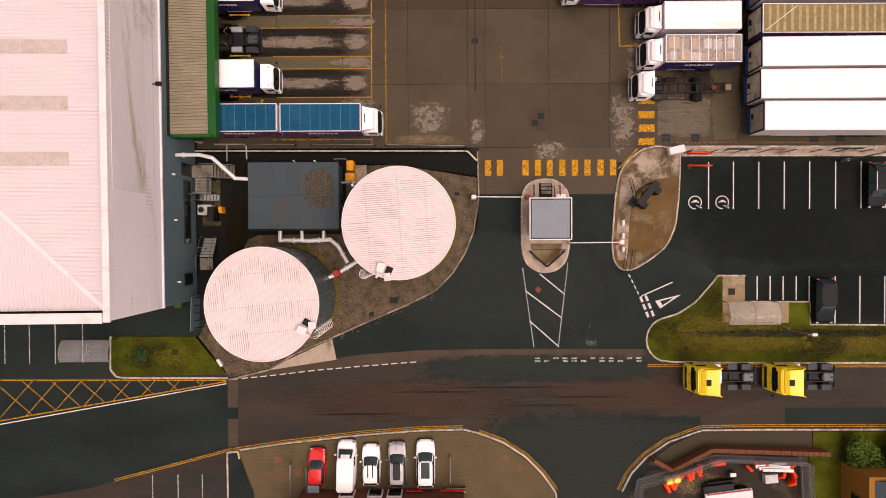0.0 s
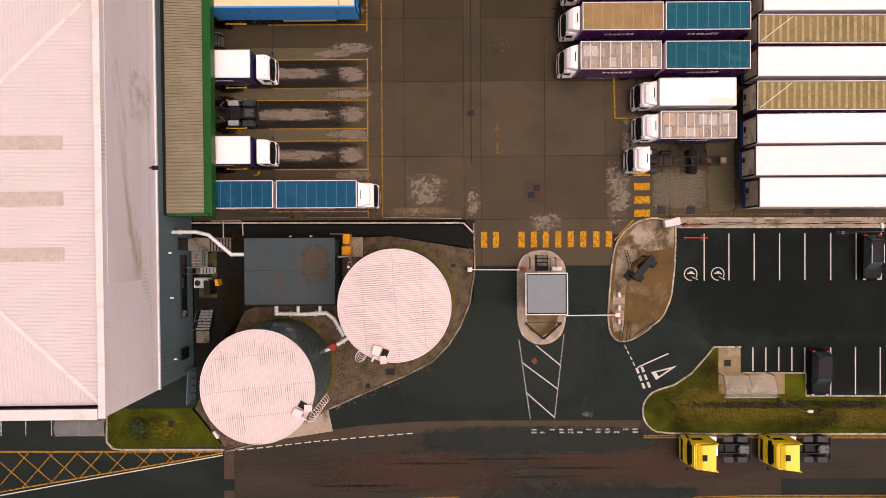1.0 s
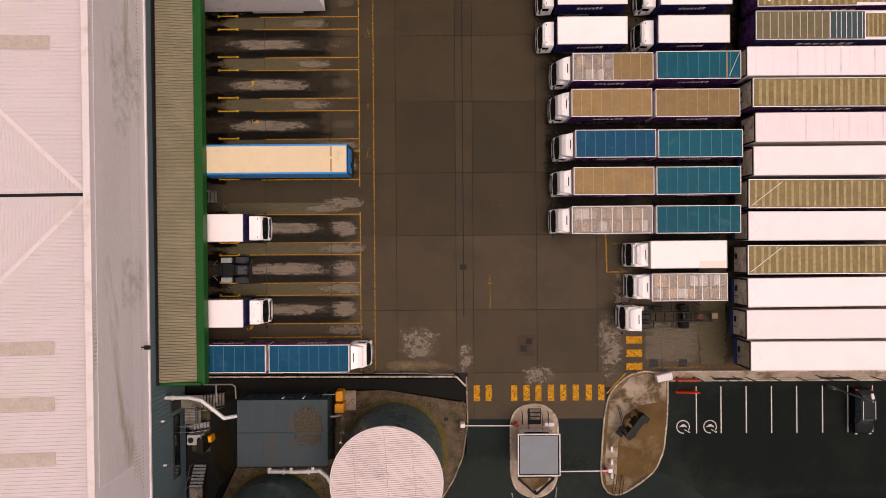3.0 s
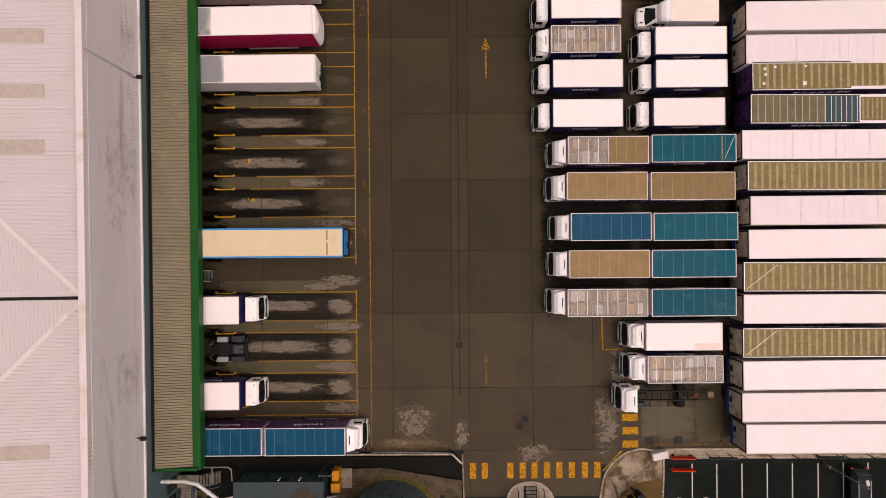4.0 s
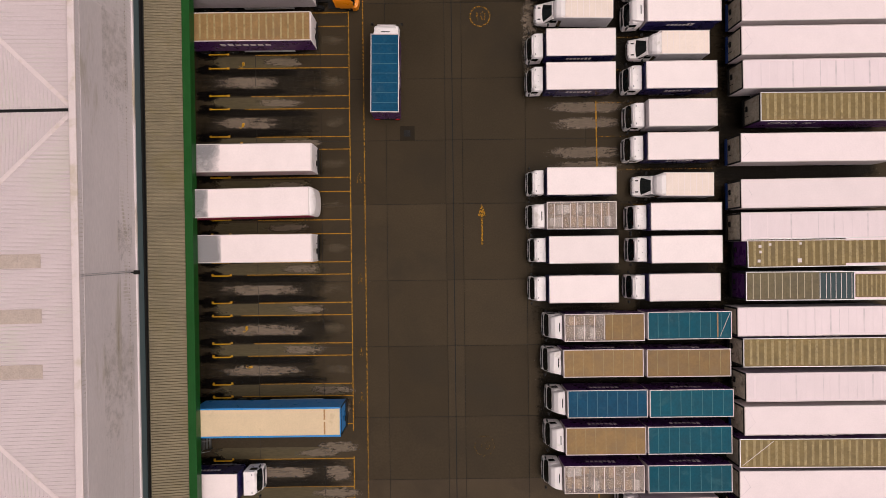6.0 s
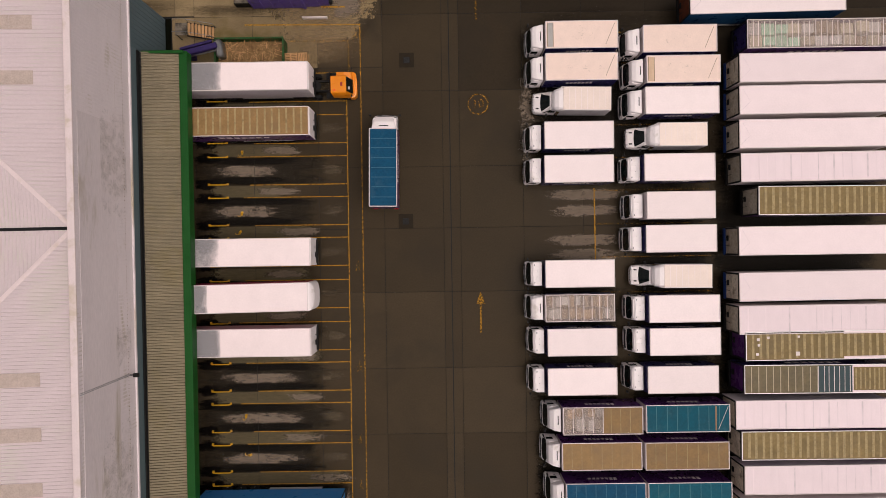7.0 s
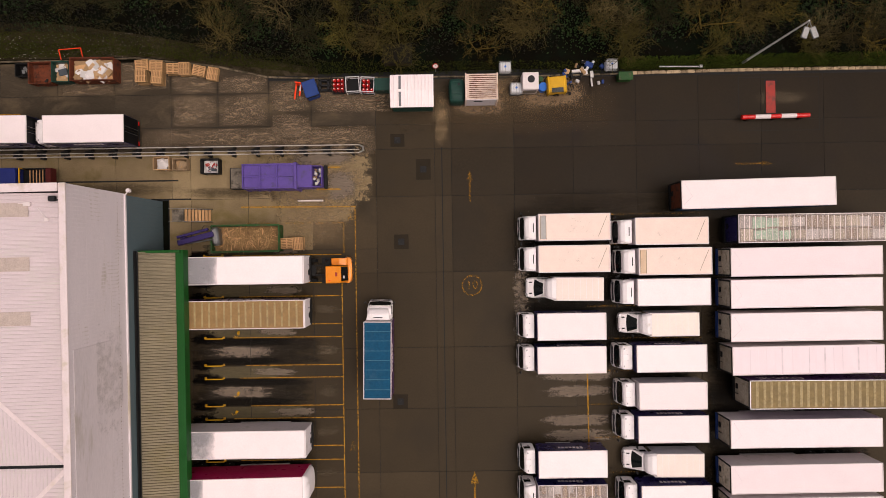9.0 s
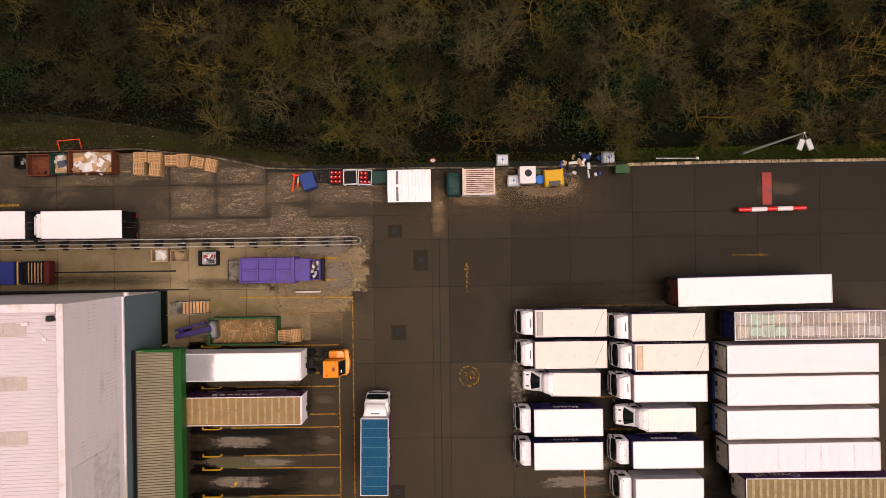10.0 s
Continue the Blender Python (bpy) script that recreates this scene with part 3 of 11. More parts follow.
# ---- mesh building ----
class Solid:
    """Vertices and faces of one part."""

    def __init__(self):
        self.v, self.f = [], []

    def add(self, verts, faces):
        n = len(self.v)
        self.v += [tuple(p) for p in verts]
        self.f += [tuple(i + n for i in face) for face in faces]
        return self

    def box(self, cx, cy, cz, lx, ly, lz, b=0.0, rz=0.0):
        h = (lx / 2, ly / 2, lz / 2)
        b = min(b, 0.45 * lx, 0.45 * ly, 0.45 * lz)
        key, verts, faces = {}, [], []
        signs = [(x, y, z) for x in (-1, 1) for y in (-1, 1) for z in (-1, 1)]
        if b <= 0:
            verts = [(s[0] * h[0], s[1] * h[1], s[2] * h[2]) for s in signs]
            faces = [(0, 1, 3, 2), (4, 6, 7, 5), (0, 4, 5, 1), (2, 3, 7, 6), (0, 2, 6, 4), (1, 5, 7, 3)]
        else:
            for s in signs:
                for a in range(3):
                    key[s, a] = len(verts)
                    verts.append([s[i] * (h[i] - (0 if i == a else b)) for i in range(3)])
            for a in range(3):
                p, q = (a + 1) % 3, (a + 2) % 3
                for s in (-1, 1):
                    ring = []
                    for u, w in ((-1, -1), (1, -1), (1, 1), (-1, 1)):
                        c = [0, 0, 0]
                        c[a], c[p], c[q] = s, u, w
                        ring.append(key[tuple(c), a])
                    faces.append(tuple(ring if s > 0 else ring[::-1]))
                for u in (-1, 1):
                    for w in (-1, 1):
                        c0, c1 = [0, 0, 0], [0, 0, 0]
                        c0[p] = c1[p] = u
                        c0[q] = c1[q] = w
                        c0[a], c1[a] = -1, 1
                        c0, c1 = tuple(c0), tuple(c1)
                        ring = (key[c0, p], key[c1, p], key[c1, q], key[c0, q])
                        faces.append(ring if u * w > 0 else ring[::-1])
            for s in signs:
                ring = (key[s, 0], key[s, 1], key[s, 2])
                faces.append(ring if s[0] * s[1] * s[2] > 0 else ring[::-1])
        c, si = math.cos(radians(rz)), math.sin(radians(rz))
        return self.add([(cx + p[0] * c - p[1] * si, cy + p[0] * si + p[1] * c, cz + p[2]) for p in verts], faces)

    def cyl(self, a, b, r, n=10, r2=None, caps=True):
        a, b = Vector(a), Vector(b)
        r2 = r if r2 is None else r2
        q = (b - a).to_track_quat("Z", "Y")
        ring = [Vector((math.cos(2 * math.pi * i / n), math.sin(2 * math.pi * i / n), 0)) for i in range(n)]
        verts = [a + q @ (p * r) for p in ring] + [b + q @ (p * r2) for p in ring]
        faces = [(i, (i + 1) % n, n + (i + 1) % n, n + i) for i in range(n)]
        if caps:
            faces += [tuple(range(n))[::-1], tuple(range(n, 2 * n))]
        return self.add(verts, faces)

    def tube(self, pts, r, n=8):
        for p, q in zip(pts, pts[1:]):
            self.cyl(p, q, r, n)
        return self

    def poly(self, pts, z0, z1):
        n = len(pts)
        area = sum(p[0] * q[1] - q[0] * p[1] for p, q in zip(pts, pts[1:] + pts[:1]))
        if area < 0:
            pts = pts[::-1]
        verts = [(x, y, z0) for x, y in pts] + [(x, y, z1) for x, y in pts]
        return self.add(verts, [tuple(range(n))[::-1], tuple(range(n, 2 * n))] + [(i, (i + 1) % n, n + (i + 1) % n, n + i) for i in range(n)])

    def prof(self, pts, y0, y1):
        """An outline in x and z, drawn out along y."""
        n = len(pts)
        return self.add([(x, y0, z) for x, z in pts] + [(x, y1, z) for x, z in pts],
                        [tuple(range(n)), tuple(range(n, 2 * n))[::-1]] + [(i, n + i, n + (i + 1) % n, (i + 1) % n) for i in range(n)])

    def rings(self, rings, closed=True):
        """Skin over rings of equal length; both ends are capped."""
        n, m = len(rings[0]), len(rings)
        verts = [p for ring in rings for p in ring]
        faces = [(j * n + i, j * n + (i + 1) % n, (j + 1) * n + (i + 1) % n, (j + 1) * n + i) for j in range(m - 1) for i in range(n)]
        return self.add(verts, faces + [tuple(range(n))[::-1], tuple(range((m - 1) * n, m * n))])

    def line(self, a, b, w, z0=0.0, z1=0.004):
        """A flat painted line from a to b."""
        dx, dy = b[0] - a[0], b[1] - a[1]
        d = math.hypot(dx, dy)
        nx, ny = -dy / d * w / 2, dx / d * w / 2
        return self.poly([(a[0] + nx, a[1] + ny), (a[0] - nx, a[1] - ny), (b[0] - nx, b[1] - ny), (b[0] + nx, b[1] + ny)], z0, z1)


def mesh_of(name, solid, material, bevel=0.0, segments=2):
    me = bpy.data.meshes.new(name)
    me.from_pydata(solid.v, [], solid.f)
    if len(solid.f) < 6000:
        bm = bmesh.new()
        bm.from_mesh(me)
        bmesh.ops.recalc_face_normals(bm, faces=bm.faces)
        if bevel:
            sharp = [e for e in bm.edges if len(e.link_faces) == 2 and e.calc_face_angle(0) > 0.5]
            bmesh.ops.bevel(bm, geom=sharp, offset=bevel, segments=segments, affect="EDGES", profile=0.5, clamp_overlap=True)
        bm.to_mesh(me)
        bm.free()
    me.materials.append(material)
    me.polygons.foreach_set("use_smooth", [True] * len(me.polygons))
    me.set_sharp_from_angle(angle=radians(12 if bevel else 38))
    return me


def part(name, solid, material, parent, label="", bevel=0.0, segments=2):
    """One mesh under a thing or under a part."""
    data = solid if isinstance(solid, bpy.types.Mesh) else mesh_of(name, solid, material, bevel, segments)
    ob = new(name, data)
    ob.parent = parent
    if label:
        ob["label"] = label
    return ob


def thing(name, label, category, m=None, group="", kind=""):
    ob = new(name)
    if m is not None:
        ob.matrix_basis = m
    return tagged(ob, label, category, group, kind)


def single(name, solid, material, label, category, m=None, group="", kind="", bevel=0.0):
    """A thing that is one plain mesh."""
    ob = new(name, solid if isinstance(solid, bpy.types.Mesh) else mesh_of(name, solid, material, bevel))
    if m is not None:
        ob.matrix_basis = m
    return tagged(ob, label, category, group, kind)


def S():
    return Solid()


# ---- ground ----
ground = single("ground", S().box(0, 30, -0.56, 900, 900, 1.0), EARTH, "bare brown earth and leaf litter round the depot", "ground", kind="structure")


def area(name, pts, z1, material, label, category, z0=-0.3):
    return single(name, S().poly(pts, z0, z1), material, label, category, kind="structure")


# the public road: one long sheet of asphalt with the verges laid on it
area("road", [(-75, -27), (-75, -11.0), (-20.5, -12.4), (-10, -8.6), (3, -3), (3.1, 4.3), (16.2, 4.3), (16.4, -3), (25, -3), (70, -3), (70, -45), (-75, -45)], -0.012, ROAD,
     "damp worn dark brown asphalt road", "road")
area("entrance_lane", [(-10.4, -11.05), (-8, -10.72), (-2.6, -10.34), (3.2, -10.25), (8.3, -10.22), (18.9, -10.3), (18.95, -8.4), (21.4, -7.35), (23.5, -6.0), (24.75, -4.7), (25.9, -3.3), (23.6, -1.2), (21.0, 0.4), (16, 0.4), (16.2, 4.28), (3.2, 4.28), (3.0, 1), (0.8, -3.3), (-1.05, -4.7), (-3.7, -6.0), (-7.45, -7.6), (-10.65, -9.05)],
     -0.006, ASPHALT, "smooth dark asphalt entrance lane to the gate", "lane")
area("road_band", [(-20.4, -13.1), (-12.2, -12.2), (-2.6, -11.45), (3.2, -11.3), (18.7, -11.3), (18.7, -10.32), (3.2, -10.27), (-2.6, -10.36), (-8, -10.76), (-10.4, -11.1), (-17, -12.2)], -0.003, ROAD_OLD,
     "older brown asphalt band along the road edge", "road band")
area("west_lane", [(-75, -13.0), (-20.7, -13.1), (-20.7, -19.6), (-26.3, -21.2), (-34, -23.4), (-75, -30)], -0.004, ASPHALT, "newer dark grey asphalt lane", "road")
area("side_road", [(3.0, -18.2), (5.3, -18.9), (7.5, -20.2), (9.2, -21.8), (10.6, -23.8), (10.8, -45), (16.2, -45), (16.4, -23.7), (17.3, -21.8), (18.8, -20.1), (21, -18.7), (24, -17.8)], -0.006, ROAD, "dark asphalt side road", "road")
area("car_park", [(22.1, 8.0), (60, 7.9), (60, -8.1), (34.3, -8.0), (34.3, -5.9), (28.2, -5.9), (28.2, -3.4), (25.7, -3.4), (23.5, -1.6), (20.9, -0.6), (21.7, 1.3)], -0.002, PARK_ASPHALT,
     "fresh black asphalt car park", "car park")
area("west_car_park", [(-75, -5), (-31.7, -5), (-31.7, -12.9), (-75, -12.95)], -0.002, ASPHALT, "dark damp asphalt car park beside the warehouse", "car park")
area("south_car_park", [(-34, -23.6), (-26.3, -21.5), (-20.8, -20.0), (-20.8, -45), (-60, -45), (-60, -30)], -0.002, ROAD, "wet black asphalt parking strip", "car park")
area("service_passage", [(-23.4, 8.3), (2.0, 8.2), (3.0, 7.3), (3.0, 6.1), (-4.7, 7.25), (-9.3, 7.3), (-9.3, 0.6), (-18.5, 0.3), (-20.5, -2.0), (-23.4, -9.0)], -0.004, PASSAGE_ASPHALT,
     "damp black asphalt service passage beside the plant", "passage")

# yard of cast concrete bays, each its own slab
yard = thing("yard", "damp brown cast concrete lorry yard with jointed bays", "yard", kind="structure")
part("yard_base", S().poly([(-23.5, 8.75), (2.2, 8.7), (3.1, 7.6), (3.1, 4.3), (16.2, 4.3), (16.4, 6.6), (18, 8.6), (60, 8.6), (60, 85.5), (-60, 87.5), (-60, 74.2), (-23.5, 74.2)], -0.3, -0.02), BLACK_GAP, yard)

# ---- warehouse ----
BX, TURN = -23.45, 0.42
CY_A, CY_B = 9.0, 69.4
warehouse = thing("warehouse", "large pale grey clad warehouse with hipped metal roof behind a parapet", "warehouse", pose(BX, 0, 0, 0, 0, TURN), kind="structure")
Y0, Y1, TOP, MID, DEEP = -5.5, 74.2, 15.4, 7.25, 60.0
part("wall_east_upper", S().box(-0.15, (Y0 + Y1) / 2, (TOP + MID) / 2, 0.3, Y1 - Y0, TOP - MID), CLADDING, warehouse)
part("wall_east_lower", S().box(-0.2, (Y0 + Y1) / 2, MID / 2, 0.3, Y1 - Y0 - 0.1, MID), WALL_DARK, warehouse)
part("wall_north", S().box(-DEEP / 2 - 0.3, Y1 - 0.15, TOP / 2, DEEP, 0.3, TOP), CLADDING, warehouse)
part("wall_south", S().box(-DEEP / 2 - 0.3, Y0 + 0.15, TOP / 2, DEEP, 0.3, TOP), CLADDING, warehouse)
part("wall_west", S().box(-DEEP - 0.45, (Y0 + Y1) / 2, TOP / 2, 0.3, Y1 - Y0, TOP), CLADDING, warehouse)
# sheet laps of the wall, seen as thin shadow lines, and the drip flashings between its bands
for z in (9.6, 12.9):
    part("wall_flashing", S().box(0.0, (Y0 + Y1) / 2, z, 0.012, Y1 - Y0, 0.03), CLADDING, warehouse)
part("wall_panel", S().box(0.045, 33.0, 12.4, 0.04, 58.5, 5.0, 0.01), CLADDING_OLD, warehouse)
part("downlead", S().box(0.07, 42.0, 11.8, 0.05, 0.035, 7.0).box(0.07, 42.12, 11.8, 0.05, 0.02, 7.0), PALE_STEEL, warehouse)
fixings = S()
for z, step in ((8.55, 0.3),):
    y = Y0 + 0.6
    while y < Y1 - 0.4:
        fixings.box(0.075, y, z, 0.03, 0.045, 0.06)
        y += step
part("wall_fixing", fixings, RUST_DOT, warehouse)["kind"] = "stuff"
for y0, y1, z0, z1 in ((14, 22, 8.0, 11.5), (26, 41, 8.0, 12.5), (42.4, 47, 8.0, 10.2), (52, 66, 8.2, 12.0)):
    part("wall_stain", S().add([(0.07, y0, z0), (0.07, y1, z0), (0.07, y1, z1), (0.07, y0, z1)], [(0, 1, 2, 3)]), WALL_GRIME, warehouse, "olive grime run down the wall sheets")
# black strip on the wall paints the shadow gap above the canopy
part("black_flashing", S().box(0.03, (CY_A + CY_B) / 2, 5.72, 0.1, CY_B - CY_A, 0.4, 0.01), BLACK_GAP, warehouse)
part("drip_flashing", S().box(0.06, (Y0 + Y1) / 2, MID, 0.14, Y1 - Y0, 0.18), CLADDING, warehouse)
ribs = S()
y = Y0 + 0.5
while y < Y1:
    ribs.box(0.01, y, (TOP + MID) / 2, 0.025, 0.09, TOP - MID)
    y += 0.3
part("wall_rib", ribs, CLADDING, warehouse)["kind"] = "stuff"
low_ribs = S()
for y in [Y0 + 0.4 + 0.4 * i for i in range(36)] + [69.6 + 0.4 * i for i in range(12)]:
    low_ribs.box(-0.035, y, MID / 2, 0.04, 0.12, MID - 0.3)
part("wall_rib", low_ribs, WALL_DARK, warehouse)["kind"] = "stuff"
# parapet caps
part("parapet_cap", S().box(-0.21, (Y0 + Y1) / 2, TOP + 0.05, 0.52, Y1 - Y0 + 0.2, 0.14, 0.03), CAP_WHITE, warehouse)
part("parapet_cap", S().box(-DEEP / 2 - 0.53, Y1 - 0.2, TOP + 0.05, DEEP, 0.62, 0.14, 0.03), CAP_WHITE, warehouse)
part("parapet_cap", S().box(-DEEP / 2 - 0.53, Y0 + 0.2, TOP + 0.05, DEEP, 0.75, 0.14, 0.03), CAP_WHITE, warehouse)
part("gutter", S().box(-0.55, (Y0 + Y1) / 2, 14.1, 0.7, Y1 - Y0 - 0.7, 0.1).box(-DEEP / 2, Y0 + 0.7, 14.1, DEEP - 1, 0.7, 0.1).box(-DEEP / 2, Y1 - 0.7, 14.1, DEEP - 1, 0.7, 0.1), BLACK_GAP, warehouse)
# roof: bays with hips at the east end, valleys between them
SLOPE, XE, ZE = 0.075, -0.62, 14.75
valleys = [Y0 + 0.55, 24.55, 53.85, 83.2]


def clip_y(pts, top):
    """Cut a roof polygon at the north wall."""
    out = []
    for p, q in zip(pts, pts[1:] + pts[:1]):
        if p[1] <= top:
            out.append(p)
        if (p[1] - top) * (q[1] - top) < 0:
            k = (top - p[1]) / (q[1] - p[1])
            out.append(tuple(a + k * (b - a) for a, b in zip(p, q)))
    return out


for k in range(3):
    a, b = valleys[k] + 0.12, valleys[k + 1] - 0.12
    half, mid = (b - a) / 2, (a + b) / 2
    zr = ZE + SLOPE * half
    west = -DEEP
    for name, pts in (("roof_hip", [(XE, a, ZE), (XE, b, ZE), (XE - half, mid, zr)]),
                      ("roof_slope", [(XE, a, ZE), (XE - half, mid, zr), (west, mid, zr), (west, a, ZE)]),
                      ("roof_slope", [(XE, b, ZE), (west, b, ZE), (west, mid, zr), (XE - half, mid, zr)])):
        pts = clip_y(pts, Y1 - 0.55)
        if len(pts) < 3:
            continue
        n = len(pts)
        sheet = S().add(pts + [(x, y, z - 0.08) for x, y, z in pts], [tuple(range(n)), tuple(range(n, 2 * n))[::-1]] + [(i, n + i, n + (i + 1) % n, (i + 1) % n) for i in range(n)])
        roof = part(name, sheet, ROOF_WHITE, warehouse)
        rib = S()
        if name == "roof_hip":
            y = a + 0.3
            while y < min(b, Y1 - 0.6):
                run = min(y - a, b - y)
                if run > 0.3:
                    h = 0.03
                    rib.add([(XE, y - 0.05, ZE), (XE, y + 0.05, ZE), (XE - run, y + 0.05, ZE + SLOPE * run), (XE - run, y - 0.05, ZE + SLOPE * run),
                             (XE, y - 0.03, ZE + h), (XE, y + 0.03, ZE + h), (XE - run, y + 0.03, ZE + SLOPE * run + h), (XE - run, y - 0.03, ZE + SLOPE * run + h)],
                            [(4, 5, 6, 7), (0, 1, 5, 4), (1, 2, 6, 5), (2, 3, 7, 6), (3, 0, 4, 7)])
                y += 0.27
        else:
            side = 1 if pts[0][1] < mid else -1
            y_e = a if side > 0 else b
            x = XE - 0.4
            while x > -24:
                run = min(XE - x, half)
                far = y_e + side * run
                if far > Y1 - 0.6:
                    run = max(0, run - (far - Y1 + 0.6)) if side > 0 else run
                if y_e <= Y1 - 0.6 and run > 0.2:
                    h = 0.03
                    z1 = ZE + SLOPE * run
                    e, g = y_e, y_e + side * run
                    rib.add([(x - 0.05, e, ZE), (x + 0.05, e, ZE), (x + 0.05, g, z1), (x - 0.05, g, z1), (x - 0.03, e, ZE + h), (x + 0.03, e, ZE + h), (x + 0.03, g, z1 + h), (x - 0.03, g, z1 + h)],
                            [(4, 5, 6, 7), (0, 1, 5, 4), (1, 2, 6, 5), (2, 3, 7, 6), (3, 0, 4, 7)])
                x -= 0.27
        if rib.f:
            part("roof_rib", rib, ROOF_WHITE, roof)["kind"] = "stuff"
    # hip cappings
    for y_e, s in ((a, 1), (b, -1)):
        run = half
        if y_e > Y1:
            continue
        if s > 0 and y_e + run > Y1 - 0.6:
            run = Y1 - 0.6 - y_e
        d = 0.16 / math.sqrt(2)
        p, q = Vector((XE, y_e, ZE + 0.045)), Vector((XE - run, y_e + s * run, ZE + SLOPE * run + 0.045))
        o = Vector((d, s * d, 0))
        part("hip_capping", S().add([p - o, p + o, q + o, q - o, p + Vector((0, 0, 0.04)), q + Vector((0, 0, 0.04))], [(0, 1, 2, 3), (0, 4, 5, 3), (1, 4, 5, 2), (0, 1, 4), (2, 3, 5)]), CAP_WHITE, warehouse)
    # rooflights in the hip
    for j in (-1, 0, 1):
        yl = mid + j * 3.92
        if yl > Y1 - 1.5:
            continue
        x0, x1 = -2.95, -7.6
        light = S()
        for i in range(3):
            xa = x0 + (x1 - x0) * (i + 0.004) / 3
            xb = x0 + (x1 - x0) * (i + 0.996) / 3
            za, zb = ZE + SLOPE * (XE - xa) + 0.05, ZE + SLOPE * (XE - xb) + 0.05
            light.add([(xa, yl - 0.5, za), (xb, yl - 0.5, zb), (xb, yl + 0.5, zb), (xa, yl + 0.5, za), (xa, yl, za + 0.015), (xb, yl, zb + 0.015)], [(0, 1, 5, 4), (4, 5, 2, 3), (0, 4, 3), (1, 2, 5)])
        part("rooflight", light, SKYLIGHT, warehouse)
for vy in valleys[1:3]:
    part("valley_gutter", S().box(-DEEP / 2, vy, 14.62, DEEP - 1, 0.3, 0.1), BLACK_GAP, warehouse)
    for s in (-0.62, 0.62):
        part("valley_flashing", S().box(-DEEP / 2, vy + s * 0.62, 14.76, DEEP - 1.4, 0.2, 0.05), ROOF_WHITE, warehouse)

# lower wall openings on the plant side and the doors of the docks
for y, w, z0, z1 in ((2.7, 5.7, 1.5, 2.8), (6.55, 1.1, 1.26, 3.2), (-3.4, 1.1, 1.3, 3.0)):
    win = part("window_frame", S().box(0.0, y, (z0 + z1) / 2, 0.14, w, z1 - z0, 0.02), BLACK_PLASTIC, warehouse)
    part("pane", S().box(0.06, y, (z0 + z1) / 2, 0.06, w - 0.16, z1 - z0 - 0.16), GLASS, win)
for y, z in ((1.9, 4.9), (5.8, 5.2), (-3.5, 4.4)):
    part("wall_lamp", S().box(0.15, y, z, 0.3, 0.16, 0.14, 0.03), RIB_WHITE, warehouse)

# small fittings at the north-east corner of the roof and wall, one a dome lamp
part("roof_vent", S().box(-3.0, Y1 - 1.35, 15.05, 0.5, 0.28, 0.22, 0.03).cyl((-3.6, Y1 - 1.3, 15.1), (-2.5, Y1 - 1.3, 15.1), 0.025, 6), RIB_WHITE, warehouse)
part("camera_box", S().box(-1.15, Y1 - 1.0, 15.1, 0.5, 0.4, 0.35, 0.06).cyl((-1.5, Y1 - 1.1, 15.0), (-0.75, Y1 - 1.1, 15.1), 0.05, 8), BLACK_PLASTIC, warehouse)
part("roof_anchor", S().cyl((-1.7, Y1 - 2.5, 14.85), (-1.95, Y1 - 1.7, 15.5), 0.03, 6).box(-1.7, Y1 - 2.5, 14.9, 0.3, 0.22, 0.1, 0.02), RIB_WHITE, warehouse)
part("dome_camera", S().cyl((0.3, Y1 - 0.1, 7.7), (0.65, Y1 + 0.25, 7.75), 0.05, 8).cyl((0.65, Y1 + 0.25, 7.65), (0.65, Y1 + 0.25, 7.95), 0.17, 12), RIB_WHITE, warehouse)

# floodlight brackets on the upper wall
for y, z in ((12.7, 8.5), (42.0, 8.2)):
    lamp = part("floodlight", S().box(0.55, y, z + 0.1, 0.5, 0.34, 0.22, 0.05), STEEL_DARK, warehouse)
    part("bracket", S().cyl((0.0, y, z), (0.45, y, z + 0.05), 0.05, 8), STEEL_DARK, lamp)
    part("lens", S().box(0.55, y, z - 0.03, 0.4, 0.26, 0.04), LAMP_CLEAR, lamp)

# ---- dock canopy ----
canopy = thing("dock_canopy", "long canopy over the loading docks with green fascia and ribbed sheets", "canopy", pose(-19.62, 0, 0, 0, 0, 0.26), kind="structure")
CY0, CY1, CZ = 8.95, 69.45, 5.0
part("fascia", S().box(-0.12, (CY0 + CY1) / 2, CZ - 0.3, 0.24, CY1 - CY0, 1.0, 0.03), GREEN, canopy, "green painted steel fascia")
part("fascia_cap", S().box(-0.33, (CY0 + CY1) / 2, CZ + 0.22, 0.7, CY1 - CY0, 0.08, 0.02), GREEN, canopy)
for y in (CY0 + 0.12, CY1 - 0.12):
    part("end_fascia", S().box(-2.0, y, CZ - 0.1, 3.6, 0.24, 1.3, 0.03), GREEN, canopy)
sheet = S()
y, prof_pts = CY0 + 0.25, []
while y < CY1 - 0.3:
    prof_pts += [(y, 0.0), (y + 0.10, 0.0), (y + 0.13, 0.1), (y + 0.205, 0.1)]
    y += 0.235
n = len(prof_pts)
sheet.add([(-0.66, y, CZ + 0.10 + z) for y, z in prof_pts] + [(-3.78, y, CZ + 0.54 + z) for y, z in prof_pts], [(i, i + 1, n + i + 1, n + i) for i in range(n - 1)])
part("roof_sheet", sheet, CANOPY, canopy, "weathered ribbed metal sheet")
part("underside", S().box(-2.3, (CY0 + CY1) / 2, CZ - 0.35, 3.5, CY1 - CY0 - 0.4, 0.1), WALL_DARK, canopy)
part("box_gutter", S().box(-4.0, (CY0 + CY1) / 2, CZ + 0.44, 0.46, CY1 - CY0 - 0.2, 0.2), BLACK_GAP, canopy)
